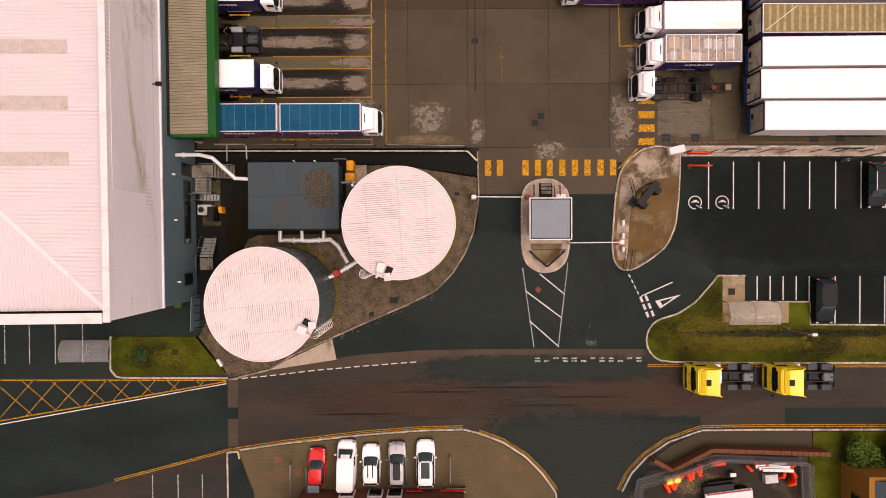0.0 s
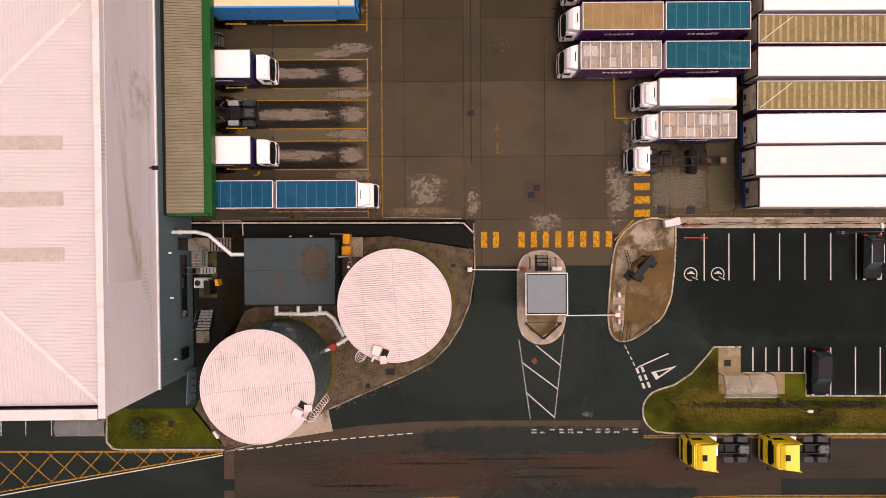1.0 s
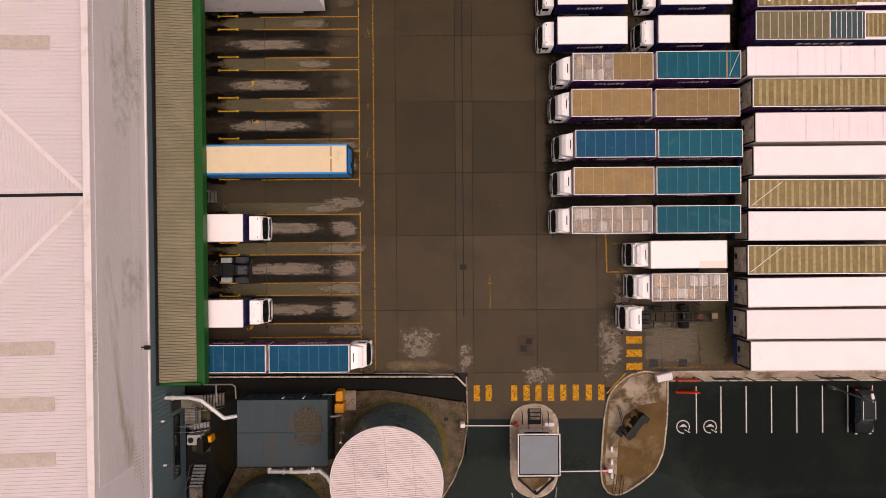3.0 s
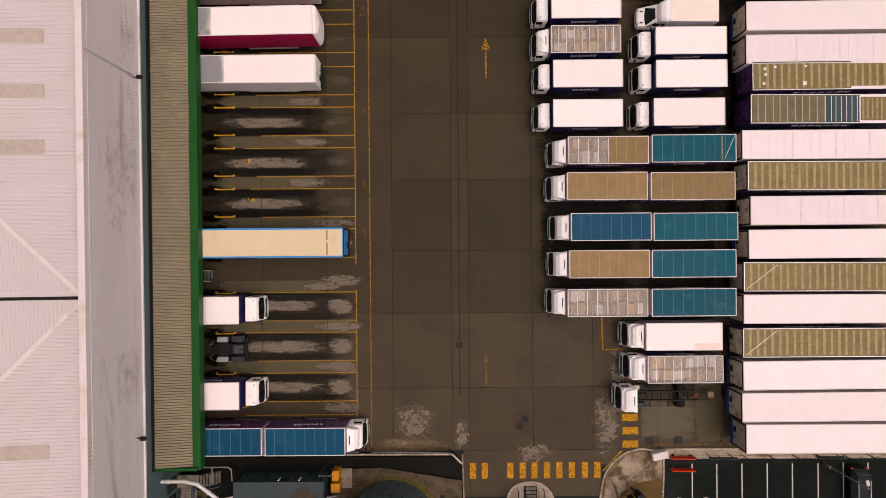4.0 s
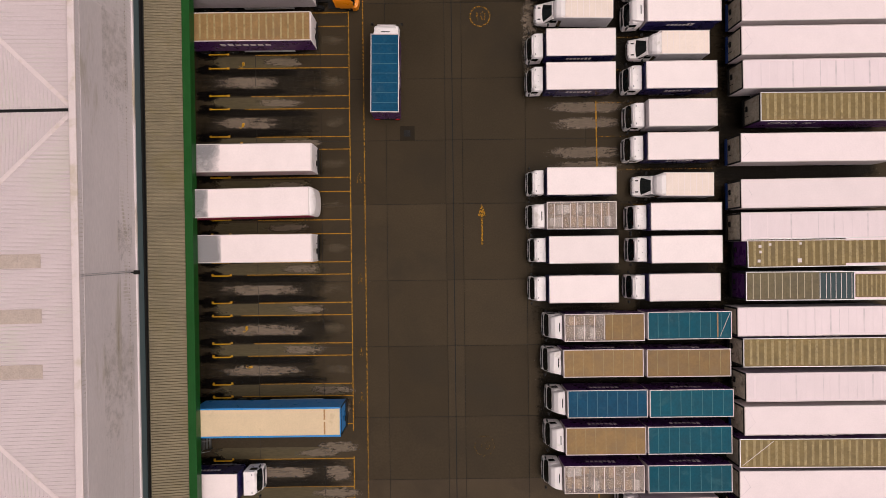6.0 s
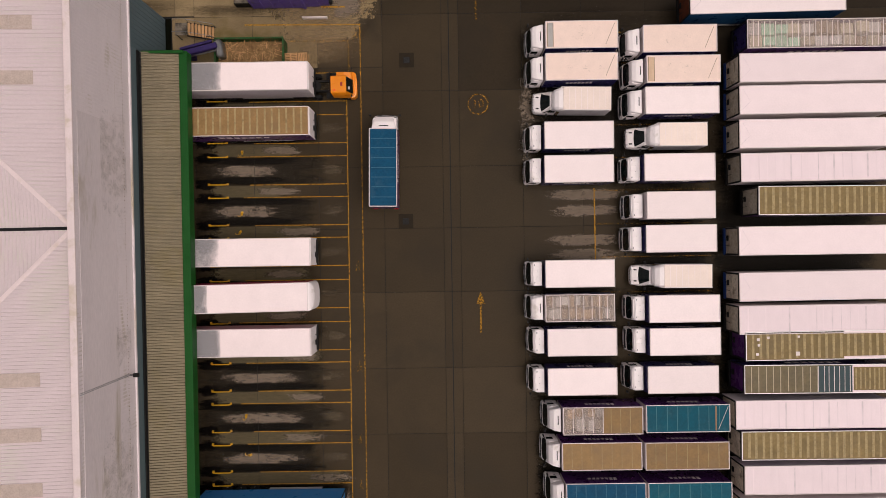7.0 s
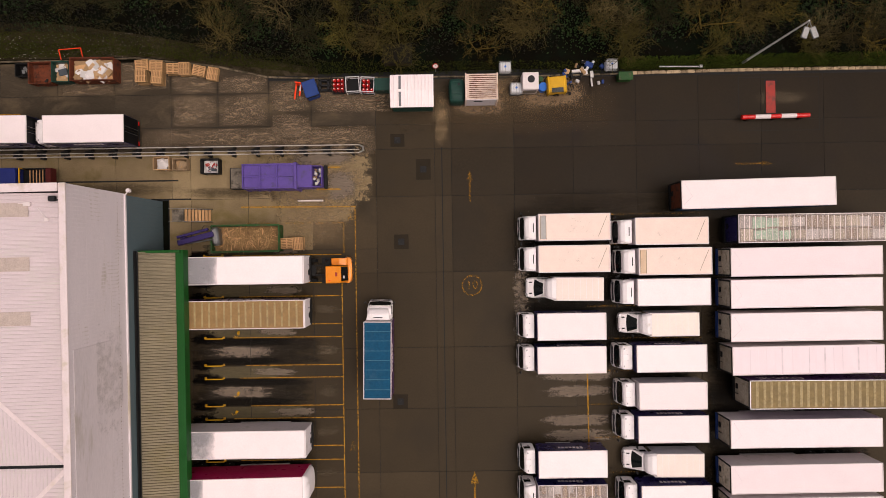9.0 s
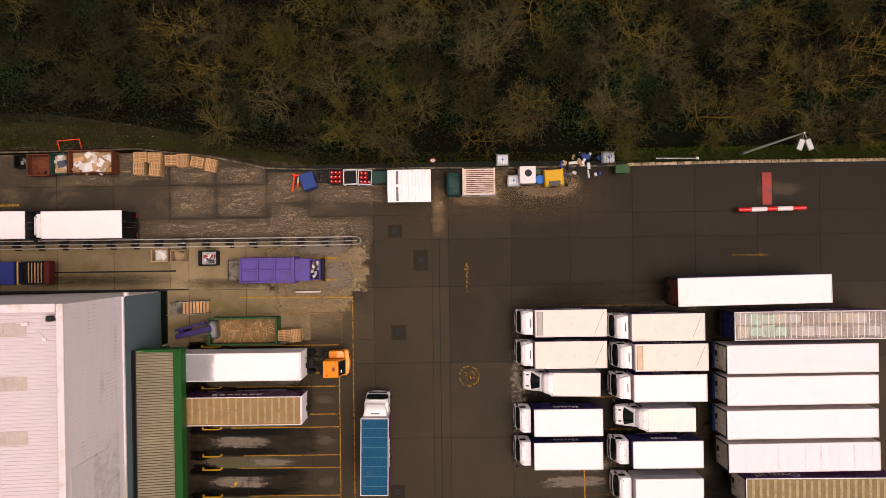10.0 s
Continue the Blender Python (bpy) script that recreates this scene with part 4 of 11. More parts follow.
for k in range(11):
    part("bracket", S().box(-2.4, CY0 + 0.6 + k * 5.9, CZ - 0.55, 3.6, 0.14, 0.3, 0.02), STEEL_DARK, canopy)
docks = [10.9, 14.87, 18.7, 22.5, 28.47, 32.3, 36.15, 40.0, 43.85, 47.85, 51.87, 55.75, 59.62, 63.54, 67.5]
for i, y in enumerate(docks):
    door = single("dock_door", S().box(0, 0, 2.75, 0.12, 2.5, 2.9, 0.02), SIDE_WHITE, "pale sectional loading dock door in its recess", "dock door", pose(-23.18 - 0.0073 * y, y, 0), group="dock doors")
    leveller = thing("dock_shelter", "black rubber dock shelter with two buffers", "dock shelter", pose(-22.9 - 0.006 * y, y, 0), group="dock shelters")
    part("dock_wall", S().box(0, 0, 0.6, 0.3, 3.4, 1.2, 0.02), PALE_CONC, leveller)
    for s in (-1, 1):
        part("side_pad", S().box(0.25, s * 1.42, 2.7, 0.8, 0.34, 3.0, 0.06), RUBBER, leveller)
        part("buffer", S().box(0.28, s * 0.9, 1.0, 0.3, 0.3, 0.4, 0.05), RUBBER, leveller)
    part("head_pad", S().box(0.25, 0, 4.25, 0.8, 3.1, 0.34, 0.06), RUBBER, leveller)

# ---- yard markings ----
def marking(name, a, b, w, material, label, category="line", z=0.0):
    return single(name, S().line(a, b, w, -0.004 + z, 0.005 + z), material, label, category, kind="structure")


for i, y in enumerate(docks):
    for s in (-1.34, 1.34):
        x0 = (-16.2, -17.4, -15.8, -16.8)[(2 * i + (s > 0)) % 4]
        marking("bay_line", (x0, y + s), (-6.9, y + s), 0.085, YELLOW, "worn yellow painted line beside a dock bay")
marking("bay_line", (-6.87, 8.9), (-6.87, 24.0), 0.085, YELLOW, "yellow painted line across the bay ends")
marking("bay_line", (-6.89, 26.4), (-6.9, 66.3), 0.085, YELLOW, "yellow painted line across the bay ends")
marking("bay_line", (-6.66, 68.9), (-6.66, 71.9), 0.12, YELLOW_OLD, "yellow painted line across the bay ends")
marking("walkway_line", (-5.53, 8.9), (-5.55, 73.4), 0.10, YELLOW_THIN, "broken yellow walkway line along the dock bays")
marking("walkway_line", (-16.5, 73.5), (-5.5, 73.4), 0.12, YELLOW, "yellow walkway line near the warehouse corner")
marking("walkway_line", (-16.0, 71.95), (-6.6, 71.85), 0.11, YELLOW_OLD, "faded yellow walkway line")
marking("bay_line", (16.4, 18.2), (16.3, 22.0), 0.12, YELLOW, "yellow line at the lorry parking bay")
marking("bay_line", (16.4, 18.2), (18.3, 18.17), 0.12, YELLOW, "yellow line at the lorry parking bay")
marking("bay_line", (16.3, 20.87), (18.3, 20.85), 0.10, YELLOW_OLD, "yellow line at the lorry parking bay")
marking("bay_line", (16.55, 49.5), (16.5, 57.5), 0.12, YELLOW, "yellow line at the lorry parking bay")
for y in (50.95, 54.1, 57.3, 60.4, 63.5, 47.6, 72.3, 69.4):
    marking("bay_line", (16.6, y), (27.5, y), 0.10, YELLOW_OLD, "faded yellow line between parked lorries")
marking("bay_line", (20.5, 9.15), (36.5, 9.1), 0.12, YELLOW_OLD, "yellow line along the yard edge")
marking("walkway_line", (-41, 82.7), (-37.6, 82.7), 0.2, YELLOW, "short yellow line on the north service road")
for i, x in enumerate((3.74, 4.86, 7.27, 8.44, 9.56, 10.74, 11.91, 13.09, 14.32, 15.5)):
    single("crossing_bar", S().box(x + 0.29, 6.82, 0.0, 0.58, 1.5, 0.012), YELLOW_BAR, "worn yellow bar of the pedestrian crossing", "crossing bar", group="crossing at the gate", kind="structure")
for y in (13.1, 11.75, 10.5, 9.25):
    single("crossing_bar", S().box(18.93, y, 0.0, 1.5, 0.68, 0.012), YELLOW_BAR, "worn yellow bar of the side crossing", "crossing bar", group="crossing at the kerb", kind="structure")
marking("kerb_line", (16.3, 6.7), (18.1, 8.6), 0.14, YELLOW, "yellow line along the island kerb")


def ground_arrow(m, length, width, material, label):
    s = S().box(0, -length * 0.15, 0, 0.16, length * 0.7, 0.01).poly([(-width / 2, length * 0.2), (width / 2, length * 0.2), (0, length * 0.5)], -0.005, 0.005)
    return single("direction_arrow", s, material, label, "arrow", m, kind="structure")


ground_arrow(pose(5.55, 45.9, 0.002), 3.9, 0.8, YELLOW_THIN, "yellow painted direction arrow on the yard")
ground_arrow(pose(5.33, 16.45, 0.002), 3.5, 0.45, YELLOW_OLD, "faded yellow direction arrow on the yard")
ground_arrow(pose(5.5, 75.2, 0.002), 3.0, 0.6, YELLOW_OLD, "faded yellow direction arrow on the yard")
ground_arrow(pose(32.8, 76.95, 0.002, 0, 0, -90), 3.6, 0.5, YELLOW_OLD, "faded yellow direction arrow on the yard")


def speed_mark(m, material):
    root = thing("speed_mark", "yellow painted ten limit sign in a ring on the yard", "ground sign", m, kind="structure")
    ring = S()
    for i in range(32):
        a, b = 2 * math.pi * i / 32, 2 * math.pi * (i + 1) / 32
        ring.poly([(0.88 * math.cos(a), 0.88 * math.sin(a)), (1.0 * math.cos(a), 1.0 * math.sin(a)), (1.0 * math.cos(b), 1.0 * math.sin(b)), (0.88 * math.cos(b), 0.88 * math.sin(b))], 0, 0.008)
    part("ring", ring, material, root)
    curve = bpy.data.curves.new("digits", "FONT")
    curve.body, curve.size, curve.align_x, curve.align_y, curve.extrude = "10", 1.15, "CENTER", "CENTER", 0.004
    text = new("text", curve)
    me = bpy.data.meshes.new_from_object(text)
    bpy.data.objects.remove(text)
    me.materials.clear()
    me.materials.append(material)
    part("digits", me, material, root).matrix_basis = pose(0, 0, 0.004)


YELLOW_GHOST = mat("almost_gone_yellow_paint", (0.22, 0.12, 0.02), 0.7, amt=0.25, grain=12, blotch=2, ground=True, worn=0.78)
speed_mark(pose(5.58, 65.66, 0.001), YELLOW_OLD)
speed_mark(pose(5.55, 24.84, 0.001), YELLOW_GHOST)
for y in (29.6, 50.5, 33.9, 40.9, 72.6):
    single("walkway_symbol", S().box(0, 0.25, 0, 0.12, 0.5, 0.01).box(0, 0, 0, 0.5, 0.1, 0.01).box(0.12, -0.3, 0, 0.1, 0.5, 0.01, rz=25).box(-0.12, -0.3, 0, 0.1, 0.5, 0.01, rz=-25), YELLOW_OLD,
           "faded yellow walkway symbol of plain bars", "ground symbol", pose(-6.05, y, 0.001), kind="structure")

# drain channel, gully grates and covers in the yard
single("drain_channel", S().box(2.86, 46.5, -0.005, 0.09, 65, 0.012), STEEL_DARK, "narrow dark slot drain along the yard", "drain", kind="structure")


def cover(m, w, h, gw, gh, frame_mat, label):
    root = thing("gully_cover", label, "gully cover", m, kind="structure")
    part("surround", S().box(0, 0, 0, w, h, 0.014, 0.003), frame_mat, root)
    grate = part("grate", S().box(0, 0, 0.004, gw, gh, 0.014), STEEL_DARK, root)
    bars = S()
    for i in range(6):
        bars.box(0, -gh / 2 + gh * (i + 0.5) / 6, 0.013, gw * 0.9, gh * 0.07, 0.008)
    part("grate_bars", bars, BLACK_PLASTIC, grate)


SURROUND = mat("dark_cast_surround", (0.026, 0.0195, 0.0125), 0.6, amt=0.2, ground=True, grain=12, blotch=1)
cover(pose(2.83, 18.75, 0), 0.62, 0.5, 0.55, 0.45, STEEL_DARK, "square black iron gully grate")
for x, y, w, h in ((-1.15, 70.05, 1.4, 1.4), (-1.38, 79.8, 1.35, 1.25), (-1.44, 54.72, 1.4, 1.4), (1.07, 76.97, 1.4, 2.0)):
    cover(pose(x, y - 0.1, 0), w, h, 0.6, 0.6, SURROUND, "dark iron gully grate in a square concrete surround")
for x, y in ((20.75, 9.55), (23.5, 9.55), (34.6, 9.5), (37.1, 9.6)):
    cover(pose(x, y, 0.006), 0.78, 0.8, 0.7, 0.72, STEEL_DARK, "square black iron gully grate by the kerb")
rep = thing("patched_cover", "square red-brown repair with two dark inspection lids", "inspection cover", pose(8.71, 11.31, 0), kind="structure")
part("repair", S().box(0, 0, 0, 1.75, 2.0, 0.014), mat("red_brown_patch", (0.062, 0.040, 0.028), 0.7, ground=True, amt=0.3, grain=10, blotch=1.2), rep)
for dx, dy in ((0.3, 0.38), (-0.25, -0.3)):
    part("lid", S().box(dx, dy, 0.006, 0.58, 0.58, 0.014), STEEL_DARK, rep)


def stain(x0, y0, x1, y1, material, label, z=0.004):
    """A ragged thin film on the ground."""
    return single("ground_stain", S().add([(x0, y0, 0), (x1, y0, 0), (x1, y1, 0), (x0, y1, 0)], [(0, 1, 2, 3)]), material, label, "stain", pose(0, 0, z), kind="stuff")


bay = random.Random(17)
for i, y in enumerate(docks):
    if i in (0,):
        continue
    rough = "pale scoured concrete in a dock bay"
    u = bay.uniform
    dry = i < 5
    far = u(-8.6, -7.2) if dry else u(-12.4, -9.8)
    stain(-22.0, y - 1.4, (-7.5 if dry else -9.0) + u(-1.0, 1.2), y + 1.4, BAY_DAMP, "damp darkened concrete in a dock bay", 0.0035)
    stain(-21.4, y + 0.52, far + u(0.2, 2.2), y + 1.36, TYRE_DARK if dry else WET, "dark wet tyre track in a dock bay", 0.0040)
    stain(-21.4, y - 1.36, far + u(0.2, 2.2), y - 0.52, TYRE_DARK if dry else WET, "dark wet tyre track in a dock bay", 0.0045)
    stain(-20.9, y - u(0.55, 0.72), far, y + u(0.5, 0.7), WORN, rough, 0.0050)
    stain(-19.0 + u(-1, 1), y - u(0.3, 0.5), far + u(-3.5, -1.0), y + u(0.3, 0.5), WORN, rough, 0.0055)
    stain(-20.6, y + 1.38, far + u(0.0, 1.6), y + 2.46, OLIVE_LANE, "olive worn lane between dock bays", 0.0060)
    stain(far - u(3.5, 5.0), y + 1.42, far + u(1.2, 2.0), y + 2.4, LANE_TIP, "flaked pale end of a worn lane", 0.0065)
    # ragged near-black patches along the dock face
    stain(-21.9, y - 1.9, -18.6 + u(-0.6, 0.5), y - 0.6, DOCK_BLACK, "ragged black patch on the concrete at the dock face", 0.0070)
    stain(-21.9, y + 0.6, -18.6 + u(-0.6, 0.5), y + 1.9, DOCK_BLACK, "ragged black patch on the concrete at the dock face", 0.0075)
    stain(-10.2, y - 0.9, -6.6, y + 0.9, WORN if dry else DUST_FILM, rough, 0.0058)
for y in (12.9, 16.8, 20.6, 24.9):
    stain(-11, y - 0.7, -5.8, y + 0.7, LANE_TIP, "pale scoured concrete between dock bays", 0.0068)
stain(-4.8, 8.6, 1.8, 14.3, WORN_SPOT, "flaking pale concrete patch")
stain(1.8, 8.0, 4.2, 12.4, WORN_SPOT, "flaking pale concrete patch")
stain(-6.5, 8.7, 3, 10.2, TAN_DIRT, "dusty film along the yard edge")
stain(7.0, 7.0, 12.5, 10.0, WORN_SPOT, "flaking pale concrete patch")
stain(14.6, 6.2, 18.8, 16.5, WORN_SPOT, "flaking pale concrete patch")
stain(19.9, 9.6, 25.0, 13.4, BAY_WORN, "worn streaky concrete in a lorry bay")
stain(24.8, 9.4, 27.9, 20.0, OLIVE_LANE, "olive worn concrete in a lorry bay", 0.0045)
stain(16.4, 12.5, 19.6, 21.0, WORN_SPOT, "flaking pale concrete patch")
for y in (51.2, 52.6, 55.4, 56.9):
    stain(10.5, y - 0.7, 20.5, y + 0.7, WORN, "pale scoured concrete in an empty lorry bay")
stain(9, 72.0, 26, 75.0, DAMP_STREAK, "dark smeared tyre marks")
stain(9, 55, 11.5, 73, WORN_SPOT, "flaking pale concrete patch")
stain(-14, 68.6, -4.5, 75.5, TAN_DIRT, "tan mud film round the compactor", 0.0045)
stain(-15, 72.2, -2.5, 79.5, TAN_DIRT, "tan mud film round the compactor", 0.0055)
for k, (x0, y0, x1, y1) in enumerate(((-33.8, 84.5, -28.6, 86.4), (-28.4, 84.9, -23.2, 87.5), (-23.0, 84.5, -18.7, 87.0), (-22.9, 81.3, -18.7, 84.3), (-18.5, 81.3, -13.8, 84.3), (-18.5, 84.5, -13.8, 86.2), (-13.6, 82.6, -9.7, 85.5), (-26, 79.4, -6, 81.1), (-13.5, 80.0, -9.7, 82.4))):
    stain(x0, y0, x1, y1, NORTH_WORN, "pale scoured concrete on the north service road", 0.0045 + 0.0004 * k)
stain(-14.6, 73.9, -3.2, 78.8, APRON_EDGE, "pale ragged edge of the apron concrete", 0.0038)
stain(-13.6, 72.0, -5.0, 75.2, APRON_EDGE, "pale ragged edge of the apron concrete", 0.0041)
stain(-12.5, 78.2, -3.4, 81.2, NORTH_WORN, "tan mud film at the apron edge", 0.0075)
for x0, y0, x1, y1 in ((-40, 81.0, -27, 82.6), (-24, 74.2, -12, 75.6), (-40, 74.5, -20, 76.2)):
    stain(x0, y0, x1, y1, DAMP_STREAK, "dark wet streak on the north service road", 0.008)
for x in (-15.78, -9.62):
    marking("slab_joint", (x, 8.9), (x, 68.9), 0.035, BLACK_GAP, "dark joint across the dock bays", z=0.01)
stain(-13, 77.3, -4.2, 78.8, WORN, "pale scoured concrete beside the barrier", 0.009)
stain(-9, 73.9, -4.8, 77.0, WORN, "pale scoured concrete at the compactor", 0.0092)
stain(2.0, 82.0, 15.0, 86.2, TAN_DIRT, "tan mud film by the stores", 0.0045)
stain(-9.5, 82.4, 2.0, 85.4, NORTH_WORN, "tan mud film by the stores", 0.0055)
stain(-3.2, 79.6, 21.5, 85.7, STORE_MUD, "brown mud washed over the slabs by the stores", 0.0052)
stain(3.4, 81.9, 9.6, 84.4, TAN_MUD, "tan mud film by the stores", 0.0058)
stain(9.2, 82.4, 17.5, 85.7, TAN_MUD, "tan mud film by the stores", 0.006)
stain(1.9, 78, 3.8, 85.5, TAN_DIRT, "tan mud film along the drain", 0.0065)
stain(31.5, 82.3, 39.5, 84.3, DUST_FILM, "tan mud film round the barrier", 0.0045)
# dark films paint the shade on the ground beneath the lorry columns
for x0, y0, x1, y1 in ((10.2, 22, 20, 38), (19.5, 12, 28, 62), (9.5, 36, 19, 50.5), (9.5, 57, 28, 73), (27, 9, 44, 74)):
    stain(x0, y0, x1, y1, LORRY_SHADE, "painted shade on the concrete in the lorry bays", 0.0035)


# ---- vehicles: all face -x, with the origin on the ground ----
def wheel_mesh(r, w):
    tyre, rim = S(), S()
    prof_t = [(0.62 * r, -w / 2), (0.92 * r, -w / 2), (r, -w * 0.36), (r, w * 0.36), (0.92 * r, w / 2), (0.62 * r, w / 2)]
    n = 18
    tyre.rings([[(p[0] * math.cos(2 * math.pi * i / n), p[1], p[0] * math.sin(2 * math.pi * i / n)) for i in range(n)] for p in prof_t])
    rim.cyl((0, -w * 0.42, 0), (0, w * 0.42, 0), 0.6 * r, 14).cyl((0, -w * 0.5, 0), (0, w * 0.5, 0), 0.2 * r, 8)
    return mesh_of("tyre", tyre, RUBBER), mesh_of("rim", rim, RIM)


LORRY_WHEEL, CAR_WHEEL, VAN_WHEEL = wheel_mesh(0.48, 0.3), wheel_mesh(0.31, 0.2), wheel_mesh(0.35, 0.22)


def wheels(root, spots, kind=LORRY_WHEEL, r=0.48):
    for x, y in spots:
        hub = part("wheel", kind[1], RIM, root)
        hub.matrix_basis = pose(x, y, r)
        part("tyre", kind[0], RUBBER, hub)


def logo_bars(parent, x0, x1, y, z, h, material, side):
    """Plain bars in place of a company mark."""
    s = S()
    n = 7
    w = (x1 - x0) / n
    for i in range(n):
        tall = h * (1.0 if i in (5, 6) else 0.72)
        s.box(x0 + (i + 0.5) * w, y + side * 0.008, z + tall / 2 - h / 2, w * 0.68, 0.016, tall)
    return part("logo_bar", s, material, parent)


def box_body(root, L, W, H, z0, side, front, roof, rear=None, ribs=7, goods=0, logo=True, seed=0, brace=False, rail=None, bows=None, bow_mat=None, skin=None):
    """A lorry's load box from x = 0 to L with its roof at H."""
    rng = random.Random(seed)
    rear = rear or SIDE_WHITE
    t = 0.05
    for s in (-1, 1):
        p = part("side_panel", S().box(L / 2, s * (W / 2 - t / 2), (z0 + H) / 2, L, t, H - z0, 0.012), side, root)
        if logo:
            logo_bars(p, L * 0.3, L * 0.68, s * W / 2, z0 + (H - z0) * 0.62, 0.5, RIB_WHITE, s)
    part("front_panel", S().box(t / 2 - 0.002, 0, (z0 + H) / 2, t, W - 2 * t, H - z0, 0.01), front, root)
    for s in (-1, 1):
        d = part("rear_door", S().box(L - t / 2 + 0.002, s * W / 4, (z0 + H) / 2, t, W / 2 - t, H - z0 - 0.02, 0.01), rear, root)
        part("lock_rod", S().cyl((L + 0.03, s * 0.25, z0 + 0.1), (L + 0.03, s * 0.25, H - 0.15), 0.02, 6), GALV, d)
    part("load_floor", S().box(L / 2, 0, z0 + 0.05, L - 2 * t, W - 2 * t, 0.1), PLY, root)
    mats = {"white": WHITE_ROOF, "pink": PINK_ROOF, "tan": TAN_ROOF, "blue": BLUE_ROOF, "teal": TEAL_ROOF, "gold": GOLD_ROOF, "clear": CLEAR_ROOF, "cream": CREAM_ROOF, "amber": ORANGE_TAN}
    top = part("roof", S().box(L / 2, 0, H - 0.015, L - 0.04, W - 0.04, 0.03), skin or mats[roof], root)
    edge = rail or (RIB_WHITE if roof != "gold" else RAIL_ALU)
    wide = 0.15 if rail else 0.075
    for s in (-1, 1):
        part("roof_rail", S().box(L / 2, s * (W / 2 - wide / 2 + 0.01), H, L + 0.02, wide, 0.07, 0.015), edge, root)
        part("roof_rail", S().box(L / 2 + s * (L / 2 - 0.03), 0, H, 0.08, W - 2 * wide, 0.07, 0.015), edge, root)
    if roof in ("blue", "teal", "gold", "clear", "amber"):
        bow = {"blue": BLUE_RIB, "teal": TEAL_RIB, "gold": GOLD_RIB, "clear": RIB_WHITE, "amber": GOLD_RIB}[roof] if bow_mat is None else bow_mat
        wide = {"blue": 0.055, "teal": 0.055, "gold": (0.23 if bows is None else bows) if L > 9 else 0.06, "clear": 0.055, "amber": 0.16 if L > 9 else 0.05}[roof]
        for i in range(1, ribs + 1):
            x = L * i / (ribs + 1) + rng.uniform(-0.03, 0.03)
            part("roof_bow", S().box(x, rng.uniform(-0.04, 0.04), H + 0.004, wide, W - rng.uniform(0.2, 0.4), 0.014), bow, top)
    elif roof in ("pink",):
        for i in range(1, ribs + 1):
            part("roof_seam", S().box(L * i / (ribs + 1) + rng.uniform(-0.1, 0.1), rng.uniform(-0.06, 0.06), H + 0.001, rng.uniform(0.04, 0.16), W - rng.uniform(0.2, 0.5), 0.006), PINK_SEAM if rng.random() < 0.5 else mats[roof], top)
    if brace and roof == "tan":
        part("roof_strap", S().line((L - 1.1, -W * 0.36), (L - 0.3, W * 0.4), 0.035, H + 0.012, H + 0.018), PLY, top)
    elif brace:
        part("roof_strap", S().line((0.25, -W * 0.42), (3.0 if L > 9 else 0.8, W * 0.42), 0.05, H + 0.012, H + 0.02), RIB_WHITE, top)
    for i in range(goods):
        w, d, h = rng.uniform(0.88 if L > 9 else 0.5, 0.97) * 2 * (L - 0.6) / goods, rng.uniform(0.75, 1.1), rng.uniform(2.2 if L > 9 else 1.5, H - z0 - 0.2)
        x, y = 0.3 + (L - 0.6) * (i // 2 + 0.5) / (goods / 2), (-0.57, 0.57)[i % 2] + rng.uniform(-0.03, 0.03)
        m = MINT_GOODS if L > 9 and i in (2, 3, 4, 5, 6) else rng.choice((WRAP, PALE_GOODS, PALE_GOODS, PLY)) if L > 9 else rng.choice((CARD, CARD, CARD, WRAP, WRAP, PLY, SCRAP_WOOD))
        ob = part("packed_load", S().box(x, y, z0 + 0.1 + h / 2, w, d, h, 0.02), m, root)
    return top


def undergear(root, L, W, front, axles, z=0.95):
    ch = S()
    for s in (-1, 1):
        ch.box((L - 0.2 + front) / 2, s * 0.42, z - 0.16, L - 0.2 - front, 0.09, 0.26)
    k = front + 0.3
    while k < L - 0.3:
        ch.box(k, 0, z - 0.18, 0.1, 0.8, 0.16)
        k += 1.1
    part("chassis", ch, STEEL_DARK, root)
    for s in (-1, 1):
        part("side_guard", S().box(L * 0.36, s * (W / 2 - 0.1), 0.62, L * 0.38, 0.05, 0.12, 0.01).box(L * 0.36, s * (W / 2 - 0.1), 0.85, L * 0.38, 0.05, 0.1, 0.01), RAIL_ALU, root)
        part("tail_lamp", S().box(L + 0.02, s * (W / 2 - 0.3), 0.8, 0.06, 0.4, 0.14, 0.01), LAMP_RED, root)
    part("underrun_bar", S().box(L - 0.08, 0, 0.55, 0.1, W - 0.2, 0.14, 0.02), STEEL_DARK, root)
    wheels(root, [(x, s * (W / 2 - 0.2)) for x in axles for s in (-1, 1)])


